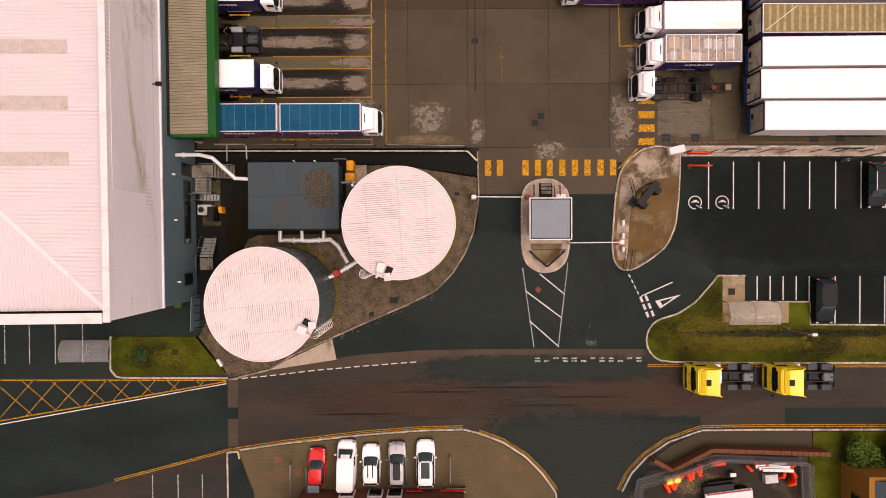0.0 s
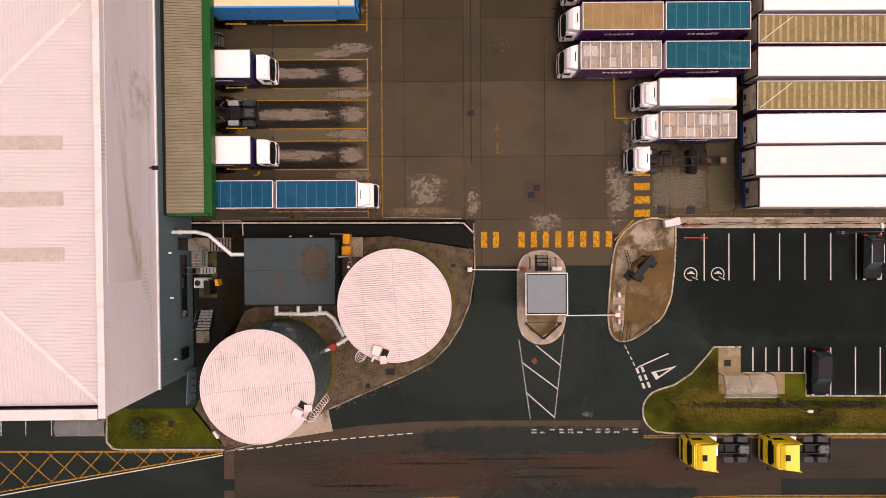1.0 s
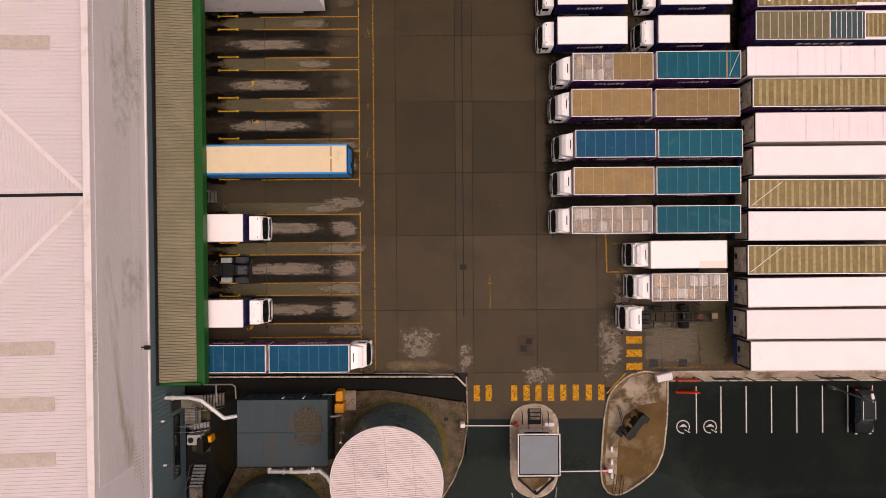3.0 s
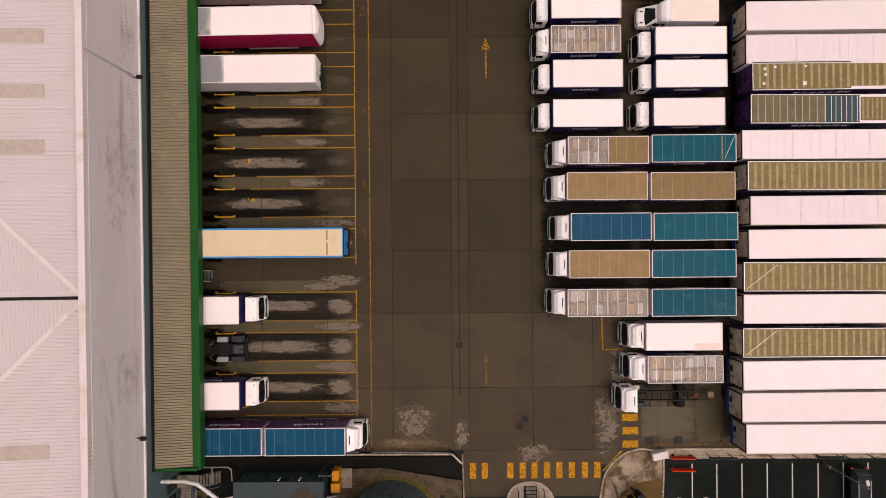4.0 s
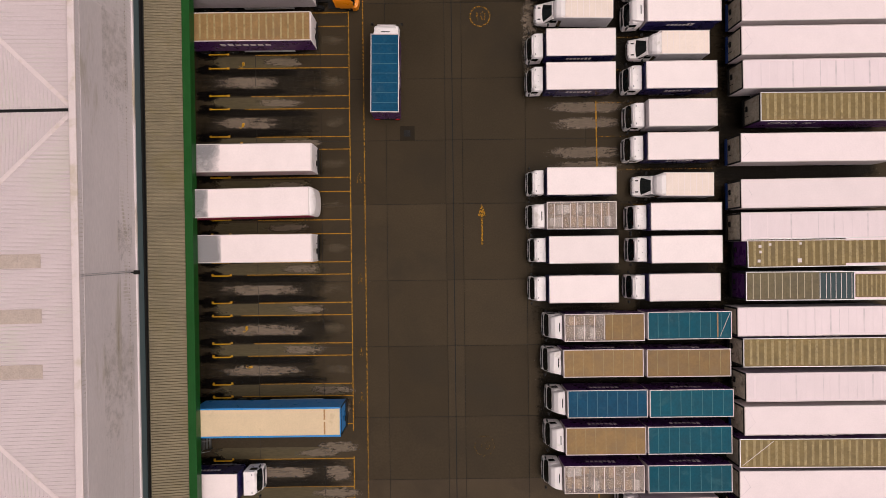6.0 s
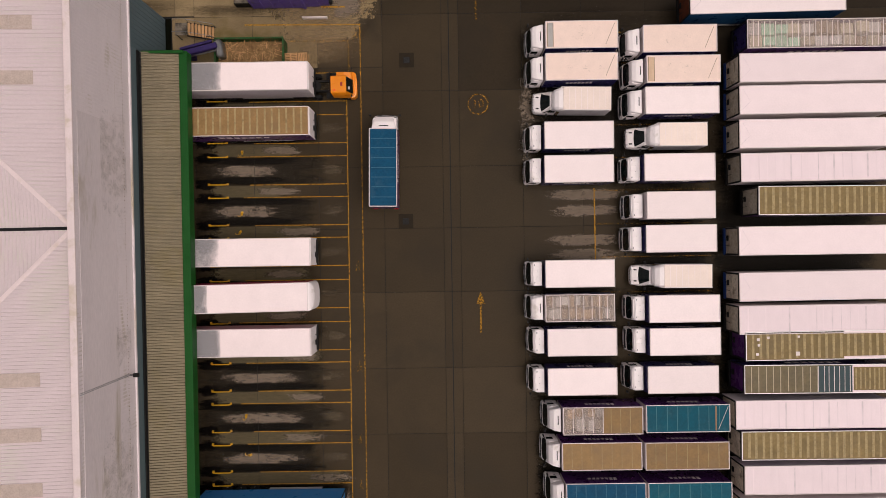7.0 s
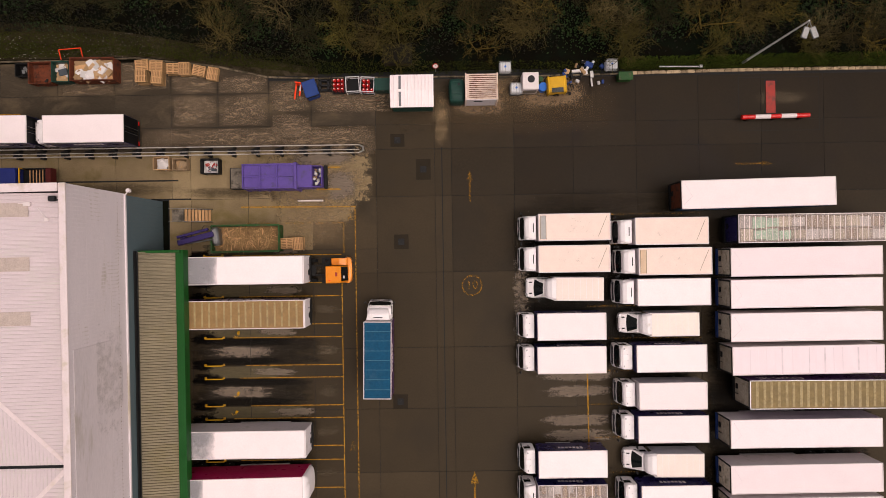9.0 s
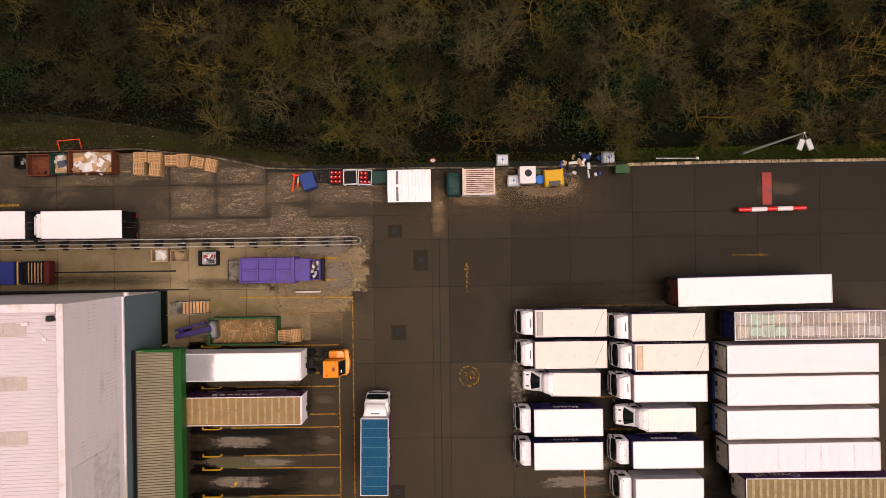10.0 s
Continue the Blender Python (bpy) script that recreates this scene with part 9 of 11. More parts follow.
triangle([(13.71, -7.4), (13.15, -9.9), (14.25, -9.9)], 0.08, WHITE_GHOST, "faded white give-way triangle")
single("give_way_bar", S().box(13.7, -9.7, 0, 1.0, 0.5, 0.01), WHITE_GHOST, "faded white block under the triangle", "ground sign", kind="structure")
triangle([(19.75, -5.75), (22.2, -5.15), (20.2, -6.5)], 0.26, WHITE_LINE, "white give-way triangle by the car park")
marking("lane_line", (18.45, -5.3), (21.37, -4.0), 0.11, WHITE_LINE, "white lane line by the car park")
for i in range(3):
    for dx in (0, 0.5):
        x, y = 18.35 + i * 0.28 + dx, -5.6 - i * 0.72
        marking("give_way_dash", (x, y + 0.25 + dx * 0.2), (x + 0.2, y - 0.25 + dx * 0.2), 0.24, WHITE_LINE, "white give-way dash by the car park")
for i in range(4):
    a, b = i / 4 + 0.03, i / 4 + 0.18
    marking("lane_dash", (17.22 + 1.05 * a, -3.14 - 2.14 * a), (17.22 + 1.05 * b, -3.14 - 2.14 * b), 0.11, WHITE_LINE, "white lane dash by the car park")
# yellow box and lines in the west
for a, b in (((-44, -13.05), (-20.8, -13.12)), ((-44, -17.2), (-20.8, -13.25))):
    marking("box_line", a, b, 0.12, YELLOW, "yellow outline of the keep-clear box")
marking("edge_line", (-44, -17.55), (-20.8, -13.45), 0.1, WHITE_LINE, "white edge line along the keep-clear box")
for i in range(8):
    x = -43 + i * 2.75
    top, bot = -13.08, -13.25 - (-20.8 - x) * 0.1703
    hgt = top - bot
    marking("box_line", (x, top), (min(-21.2, x + hgt * 0.95), max(bot, -13.25 - (-20.8 - (x + hgt * 0.95)) * 0.1703)), 0.075, YELLOW, "yellow diagonal in the keep-clear box")
    marking("box_line", (x + 0.3, bot), (min(-21.2, x + 0.3 + hgt * 0.9), top), 0.075, YELLOW, "yellow diagonal in the keep-clear box")
for x in (-44.2, -41.8, -39.45, -37.0, -34.4):
    marking("bay_line", (x, -6.0), (x, -11.5), 0.1, WHITE_OLD, "faded white parking line beside the warehouse")
for x in (-27.9, -25.48, -23.17):
    marking("bay_line", (x, -22.1), (x, -27), 0.1, WHITE_OLD, "faded white parking line on the wet strip")
single("road_patch", S().box(-20.2, -14.4, -0.004, 0.95, 2.6, 0.01), ROAD_OLD, "pale brown patch in the road seam", "road patch", kind="structure")
single("road_patch", S().box(-20.2, -18.1, -0.004, 0.95, 2.6, 0.01), ROAD_OLD, "pale brown patch in the road seam", "road patch", kind="structure")
for x in (-32.4, -29.6, -34.9):
    marking("tar_seam", (x, -16.5), (x + 0.05, -20.6), 0.07, BLACK_GAP, "thin dark tar seam in the lane")

for x0, y0, x1, y1 in ((32.0, -17.4, 48.0, -15.9), (14.0, -17.5, 24.0, -16.7), (-20.7, -16.9, -19.7, -15.75)):
    single("road_patch", S().box((x0 + x1) / 2, (y0 + y1) / 2, -0.008, x1 - x0, y1 - y0, 0.008), ASPHALT, "dark newer asphalt patch in the road", "road patch", kind="structure")
for x0, x1, y in ((-6, 4, -14.3), (0, 12, -13.9), (8, 18, -14.8), (4, 14, -15.6), (-14, -3, -16.4)):
    stain(x0, y - 0.12, x1, y + 0.12, CRACK, "dark cracked seam in the road", 0.003)
stain(-16, -17.6, 10, -12.6, RED_WEAR, "rusty brown wear in the road", -0.001)
stain(4, -17.0, 34, -12.0, RED_WEAR, "rusty brown wear in the road", -0.0005)
stain(2.0, -26.0, 26.0, -15.6, GREY_WEAR, "grey polished asphalt in the junction mouth", 0.001)
stain(-4.0, -13.6, 22.0, -10.6, GREY_WEAR, "grey polished asphalt before the entrance", 0.0015)
stain(-8.0, -10.0, 17.0, 2.0, GREY_WEAR, "grey polished asphalt in the entrance lane", 0.0018)
seam_rng = random.Random(31)


def tar_joint(x0, y0, x1, y1, width=0.05):
    """A wandering narrow crack sealed with tar."""
    n = max(4, int(math.hypot(x1 - x0, y1 - y0) / 0.35))
    ux, uy = (x1 - x0) / n, (y1 - y0) / n
    ln = math.hypot(ux, uy)
    verts, off = [], 0.0
    for i in range(n + 1):
        off += seam_rng.uniform(-0.09, 0.09)
        off *= 0.9
        w = width * seam_rng.uniform(0.3, 1.2) / 2
        for s in (-1, 1):
            verts.append((x0 + ux * i - uy / ln * (off + s * w), y0 + uy * i + ux / ln * (off + s * w), 0.005))
    single("road_crack", S().add(verts, [(2 * i, 2 * i + 2, 2 * i + 3, 2 * i + 1) for i in range(n)]), TAR, "thin dark crack in the road surface", "road crack", kind="stuff")


for x0, y0, x1, y1 in ((-8, -13.2, 6, -12.9), (-2, -14.9, 11, -14.4), (1, -15.9, 12.6, -15.6), (12.6, -14.2, 12.7, -16.4), (-12, -15.8, -3, -16.1), (-14, -13.8, -9.5, -13.5),
                       (14, -13.7, 24, -13.4), (-7, -17.0, 3, -16.6), (5, -13.3, 5.2, -16.8), (-30, -14.3, -22, -14.0), (9.6, -14.9, 9.8, -16.0), (24, -15.0, 40, -14.8)):
    tar_joint(x0, y0, x1, y1)
for x in (3.2, 8.3, 12.9):
    tar_joint(x, -11.25, x + 0.05, -10.35, 0.04)


def double_yellow(pts, label="double yellow line along the kerb"):
    for off in (0.0, 0.17):
        s = S()
        for p, q in zip(pts, pts[1:]):
            d = math.hypot(q[0] - p[0], q[1] - p[1])
            nx, ny = -(q[1] - p[1]) / d * off, (q[0] - p[0]) / d * off
            s.line((p[0] + nx, p[1] + ny), (q[0] + nx, q[1] + ny), 0.075, -0.014, 0.003 + 0.001 * (off > 0))
        single("yellow_line", s, YELLOW, label, "line", kind="structure")


south_edge = [(-31.5, -22.7), (-26.28, -21.35), (-20.62, -19.85), (-15.52, -19.05), (-8.01, -18.17), (-2.66, -17.78), (1.62, -17.68)]
double_yellow(south_edge)
jl = [(3.1, -18.1), (5.36, -18.94), (7.5, -20.29), (9.1, -21.9), (10.43, -23.68)]
jr = [(16.31, -23.7), (17.22, -21.93), (18.72, -20.32), (20.85, -18.88), (24.05, -17.76), (30, -17.65), (48, -17.75)]
double_yellow(jl)
double_yellow(jr)
double_yellow([(19.0, -11.95), (48, -12.1)])
paved = [(-20.0, -19.95), (-15.52, -19.3), (-8.01, -18.5), (-2.66, -18.1), (1.62, -18.0), (3.0, -18.4), (5.2, -19.2), (7.3, -20.55), (8.9, -22.1), (10.2, -23.9), (10.2, -40), (-16, -40), (-18.3, -23.6), (-19.6, -20.1)]
area("block_paving", paved, 0.06, BLOCKS, "brown block paving with pale mossy joints", "paving")
kerb([(-19.6, -19.75), (-15.52, -19.15), (-8.01, -18.35), (-2.66, -17.95), (1.62, -17.85), (3.0, -18.2), (5.3, -19.06), (7.42, -20.42), (9.0, -22.0), (10.35, -23.9), (10.6, -28)], "pale kerb of the block paving")
area("footway", [(-20.7, -19.9), (-19.8, -20.0), (-18.5, -23.6), (-16.2, -23.8), (-16.2, -45), (-20.7, -45)], 0.05, ASPHALT, "narrow asphalt footway with white kerb", "footway")
kerb([(-20.7, -27), (-20.75, -20.0), (-19.75, -19.9), (-19.6, -20.6)], "white rounded kerb of the footway", 0.6)
for x, y in ((-15.9, -20.7), (-16.6, -22.1), (-15.2, -22.2), (6.9, -21.6), (5.6, -20.6), (-14.1, -21.9)):
    single("paving_lid", S().box(0, 0, 0.06, 0.75, 0.6, 0.02, 0.004), mat("rusty_lid", (0.15, 0.075, 0.04), 0.8, amt=0.3, ground=True), "square red-brown paving lid", "cover", pose(x, y, 0, 0, 0, (x * 37) % 50 - 25), kind="structure")
for x, y0, y1 in ((-14.6, -23.6, -20.9), (-13.1, -23.6, -21.2), (0.35, -22.6, -20.2)):
    rail = thing("hoop_rail", "galvanised hoop barrier on the block paving", "barrier")
    part("hoop", S().tube([(x, y0, 0.06), (x, y0, 0.95), (x, y1, 0.95), (x, y1, 0.06)], 0.045, 8), GALV, rail)
    part("mid_bar", S().cyl((x, y0, 0.5), (x, y1, 0.5), 0.03, 6), GALV, rail)
bench = thing("cycle_rack", "galvanised rack beside the shop front", "rack", pose(0.9, -23.6, 0.06))
for y, z in ((0, 0.5), (0.35, 0.5), (0.18, 0.25)):
    part("bar", S().box(0, y, z, 1.9, 0.06, 0.06, 0.01), GALV, bench)
for x in (-0.9, 0.9):
    part("leg", S().box(x, 0.18, 0.25, 0.06, 0.42, 0.5, 0.01), GALV, bench)

# shop at the south edge
shop = thing("brick_shop", "low red-brown brick building with white framed windows", "building", pose(-6.0, -28.3, 0.06))
part("wall", S().box(0, 0, 2.1, 15.2, 9.6, 4.2), BRICKISH, shop)
part("fascia", S().box(0, 4.82, 3.7, 15.6, 0.3, 0.9, 0.03), TILE_RED, shop)
part("roof", S().box(0, -0.4, 4.25, 15.6, 9.9, 0.14, 0.02), TILE_RED, shop)
for x in (-3.2, -0.6, 1.2):
    w = part("window_frame", S().box(x, 4.86, 1.15, 1.4, 0.16, 1.7, 0.02), RIB_WHITE, shop)
    part("pane", S().box(x, 4.92, 1.15, 1.15, 0.1, 1.4), GLASS, w)
part("sign_panel", S().box(3.0, 4.95, 0.75, 1.6, 0.1, 0.5, 0.02), RED, shop)
part("sign_panel", S().box(6.6, 4.95, 0.7, 2.4, 0.1, 0.5, 0.02), RED, shop)
part("porch", S().box(-6.4, 5.2, 1.0, 1.1, 0.7, 0.12, 0.03), KIOSK_ROOF, shop)

# compound in the south-east
comp = [(17.4, -23.9), (19.0, -21.9), (20.5, -21.6), (25.2, -19.9), (33.6, -20.3), (33.9, -45), (17.4, -45)]
area("compound_ground", comp, 0.03, mat("oily_compound_ground", (0.032, 0.026, 0.019), 0.7, ground=True, amt=0.4, grain=12, blotch=0.6, dirt=(0.08, 0.055, 0.035), dirt_amt=0.3), "damp stained compound ground", "compound")
area("south_footway", [(19.0, -21.2), (21.3, -19.4), (24.2, -18.1), (34.5, -18.1), (34.5, -20.3), (25.2, -19.9), (20.4, -21.6)], 0.05, YARD_NORTH, "damp asphalt footway outside the compound", "footway")
kerb([(16.6, -23.8), (17.5, -22.05), (18.95, -20.5), (21.0, -19.1), (24.1, -18.0), (30, -17.95), (48, -18.0)], "pale kerb along the south footway")
brick = thing("brick_wall", "low brown brick boundary wall with a coping", "wall")
wall_pts = [(19.29, -20.5), (21.02, -21.46), (24.69, -19.57), (35.6, -19.95)]
for p, q in zip(wall_pts, wall_pts[1:]):
    d, a = math.hypot(q[0] - p[0], q[1] - p[1]), math.degrees(math.atan2(q[1] - p[1], q[0] - p[0]))
    part("wall_length", S().box((p[0] + q[0]) / 2, (p[1] + q[1]) / 2, 0.55, d, 0.3, 1.1, 0.0, a), BRICKISH, brick)
    n = int(d / 0.5)
    for i in range(n):
        k = (i + 0.5) / n
        part("coping", S().box(p[0] + (q[0] - p[0]) * k, p[1] + (q[1] - p[1]) * k, 1.14, d / n - 0.015, 0.4, 0.1, 0.02, a), BRICKISH, brick)
stain(20.5, -24.5, 27.5, -21.6, TAN_DIRT, "tan mud in the compound", 0.036)
pal = thing("palisade_fence", "grey galvanised palisade fence with pointed pales", "fence")
fence_pts = [(17.7, -24.2), (18.0, -22.6), (20.4, -21.9), (25.2, -20.25), (33.3, -20.6), (33.6, -25)]
PALE_MESH = mesh_of("pale", S().box(0, 0, 1.2, 0.09, 0.025, 2.3, 0.005).add([(-0.035, 0, 2.35), (0.035, 0, 2.35), (0, 0, 2.5), (0, 0.02, 2.35)], [(0, 1, 2), (0, 2, 3), (1, 3, 2)]), PALE_STEEL)
for p, q in zip(fence_pts, fence_pts[1:]):
    d, a = math.hypot(q[0] - p[0], q[1] - p[1]), math.degrees(math.atan2(q[1] - p[1], q[0] - p[0]))
    for z in (0.4, 1.7):
        part("rail", S().box((p[0] + q[0]) / 2, (p[1] + q[1]) / 2, z, d, 0.06, 0.06, 0.01, a), PALE_STEEL, pal)
    n = int(d / 0.17)
    for i in range(n):
        k = (i + 0.5) / n
        part("pale", PALE_MESH, GALV, pal).matrix_basis = pose(p[0] + (q[0] - p[0]) * k, p[1] + (q[1] - p[1]) * k, 0.03, 0, 0, a)
rg = random.Random(6)
for i in range(9):
    x = 20.6 + i * 0.42
    cone = thing("traffic_cone", "orange traffic cone lying in the compound", "cone", pose(x, -22.9 + 0.22 * i, 0.25, 75, 0, rg.uniform(-40, 40)), group="traffic cones")
    part("body", S().cyl((0, 0, 0.04), (0, 0, 0.95), 0.27, 12, 0.16), ORANGE_PLASTIC, cone)
    part("foot", S().box(0, 0, 0.02, 0.45, 0.45, 0.05, 0.01), BLACK_PLASTIC, cone)
for i, (x, y, a) in enumerate(((28.2, -21.3, -40), (28.9, -20.9, -50), (29.6, -20.9, -20), (31.9, -21.4, 15), (32.4, -21.8, -70), (31.5, -21.9, 60), (32.2, -22.9, 30))):
    ob = thing("plastic_barrier", "orange plastic road barrier piled in the compound", "barrier", pose(x, y, 0.05, 0, 25 if i % 2 else 60, a), group="piled barriers")
    part("panel", S().box(0, 0, 0.45, 1.5, 0.3, 0.75, 0.08), ORANGE_PLASTIC, ob)
    part("slot", S().box(0, 0, 0.45, 0.9, 0.31, 0.2, 0.02), RED_DULL, ob)
for i, x in enumerate((20.9, 21.6)):
    single("yellow_crate", S().box(0, 0, 0.35, 0.6, 0.6, 0.7, 0.04), YELLOW_PAINT, "yellow plastic crate by the fence", "crate", pose(x, -22.6 + i * 0.15, 0.03, 0, 0, 15))
flat = thing("flatbed_machine", "cream and dark flatbed machine in the compound", "machine", pose(26.3, -24.3, 0.03, 0, 0, 7))
part("deck", S().box(0, 0, 1.0, 4.4, 1.9, 0.25, 0.04), SIDE_WHITE, flat)
part("stripe", S().box(0, 0.85, 1.14, 4.2, 0.12, 0.04), RED_DULL, flat)
part("dark_frame", S().box(-0.9, 1.35, 0.9, 2.9, 0.6, 0.5, 0.05).box(-0.5, 1.7, 0.6, 2.6, 0.3, 0.4, 0.04), STEEL_DARK, flat)
wheels(flat, [(-1.5, 0.8), (-1.5, -0.8), (1.5, 0.8), (1.5, -0.8)])
for x, y, w, h, m in ((30.4, -22.4, 1.2, 0.8, WRAP), (25.5, -20.9, 1.2, 0.5, ORANGE_PLASTIC), (26.8, -22.0, 0.6, 0.4, GALV)):
    single("storage_crate", S().box(0, 0, 0.35, w, h, 0.7, 0.03).box(0, 0, 0.71, w * 0.7, h * 0.6, 0.04), m, "open storage crate on the compound ground", "crate", pose(x, y, 0.03, 0, 0, 6))
for i in range(3):
    single("fence_panel", S().box(0, 0, 0.9 + 0.08 * i, 2.9, 0.3, 0.07, 0.01), GALV, "galvanised fence panel stacked in the compound", "fence panel", pose(30.2 + 0.3 * i, -21.0 - 0.22 * i, 0.03, 0, 0, 6 - 4 * i))
house = thing("orange_house", "orange rendered house with a dark gable roof", "house", pose(40.95, -26.5, 0))
part("wall", S().box(0, 0, 2.0, 7.4, 11.0, 4.0), mat("orange_render", (0.27, 0.115, 0.018), 0.85, amt=0.15, grain=12, blotch=1), house)
part("roof", S().add([(-3.2, -5.8, 4.03), (4.0, -5.8, 4.03), (4.0, 5.2, 4.03), (-3.2, 5.2, 4.03), (0.6, -5.8, 5.8), (0.6, 5.2, 5.8)], [(0, 3, 5, 4), (1, 4, 5, 2), (0, 4, 1), (3, 2, 5), (0, 1, 2, 3)]), PLANT_ROOF, house)
w = part("window_frame", S().box(-3.72, 2.5, 2.2, 0.1, 1.6, 1.2, 0.02), TILE_RED, house)
part("pane", S().box(-3.78, 2.5, 2.2, 0.06, 1.4, 1.0), GLASS, w)
hedge_ground = [(34.6, -18.2), (60, -18.3), (60, -45), (34.2, -45), (34.2, -20.4), (34.6, -20.3)]
area("hedge_bed", hedge_ground, 0.05, GRASS, "mossy grass bed under the hedge", "grass bed")


def leafy(name, centre, size, count, material, label, seed, leaf=0.13):
    """A hedge or shrub of many leaves round several lobes."""
    r = random.Random(seed)
    root = thing(name, label, "hedge")
    s = S()
    lobes = [(Vector((r.uniform(-1, 1) * size[0] * 0.55, r.uniform(-1, 1) * size[1] * 0.55, size[2] * r.uniform(0.4, 0.75))), r.uniform(0.35, 0.6)) for _ in range(9)]
    for i in range(count):
        c, k = r.choice(lobes)
        v = Vector((r.gauss(0, 1), r.gauss(0, 1), r.gauss(0, 1))).normalized() * r.uniform(0.75, 1.08) * k
        p = c + Vector((v.x * size[0], v.y * size[1], v.z * size[2] * 0.8))
        p.z = max(0.05, p.z)
        n = (v + Vector((r.gauss(0, 0.5), r.gauss(0, 0.5), r.gauss(0, 0.5) + 0.3))).normalized()
        u = n.orthogonal().normalized()
        w = n.cross(u)
        a = r.uniform(0, 6.28)
        u, w = u * math.cos(a) + w * math.sin(a), w * math.cos(a) - u * math.sin(a)
        l = leaf * r.uniform(0.6, 1.3)
        s.add([p - u * l, p + w * l * 0.5, p + u * l, p - w * l * 0.5], [(0, 1, 2, 3)])
    leaves = part("leaves", s, material, root)
    part("stems", S().tube([(0, 0, 0), (0.1, 0.1, size[2] * 0.7)], 0.06, 6).tube([(0.1, 0, 0), (-0.3, 0.2, size[2] * 0.6)], 0.05, 6).tube([(0, 0.1, 0), (0.4, -0.3, size[2] * 0.6)], 0.05, 6), BARK, root)
    root.matrix_basis = pose(*centre)
    return root


leafy("hedge", (38.9, -19.6, 0.05), (2.0, 1.7, 1.9), 6000, LEAF_BRIGHT, "clipped bright green hedge at the corner", 1)
leafy("hedge", (42.2, -20.0, 0.05), (2.6, 2.2, 2.6), 5200, LEAF, "dense dark evergreen hedge beside the house", 2)
leafy("hedge", (45.5, -19.9, 0.05), (2.4, 2.2, 2.6), 4200, LEAF, "dense dark evergreen hedge beside the house", 3)


# ---- dock bay fittings ----
GUIDE = mesh_of("guide_rail", S().tube([(0.05, 0.07, 0.0), (0.05, 0.07, 0.2), (0.12, 0, 0.24), (1.72, 0, 0.24), (1.8, 0.07, 0.2), (1.8, 0.07, 0.0)], 0.06, 8).box(0.05, 0.07, 0.02, 0.2, 0.2, 0.04, 0.01).box(1.8, 0.07, 0.02, 0.2, 0.2, 0.04, 0.01), YELLOW_STEEL)
for y in docks[1:]:
    for s in (-1.3, 1.3):
        single("wheel_guide", GUIDE, YELLOW_STEEL, "yellow tubular wheel guide on the dock apron", "wheel guide", pose(-20.15, y + s, 0, 0, 0, 0), group="wheel guides")
for x, y in ((-16.9, 36.3), (-16.6, 32.6), (-17.0, 55.6), (-17.2, 53.8), (-16.9, 61.4), (-17.2, 13.2)):
    single("wheel_chock", S().prof([(-0.2, 0), (0.2, 0), (0.05, 0.2)], -0.1, 0.1).tube([(-0.2, 0, 0.05), (-0.4, 0.15, 0.05), (-0.3, 0.35, 0.05)], 0.02, 5), YELLOW_STEEL, "yellow wheel chock with a rope on the apron", "chock", pose(x, y, 0, 0, 0, (x * 91) % 90), group="wheel chocks")

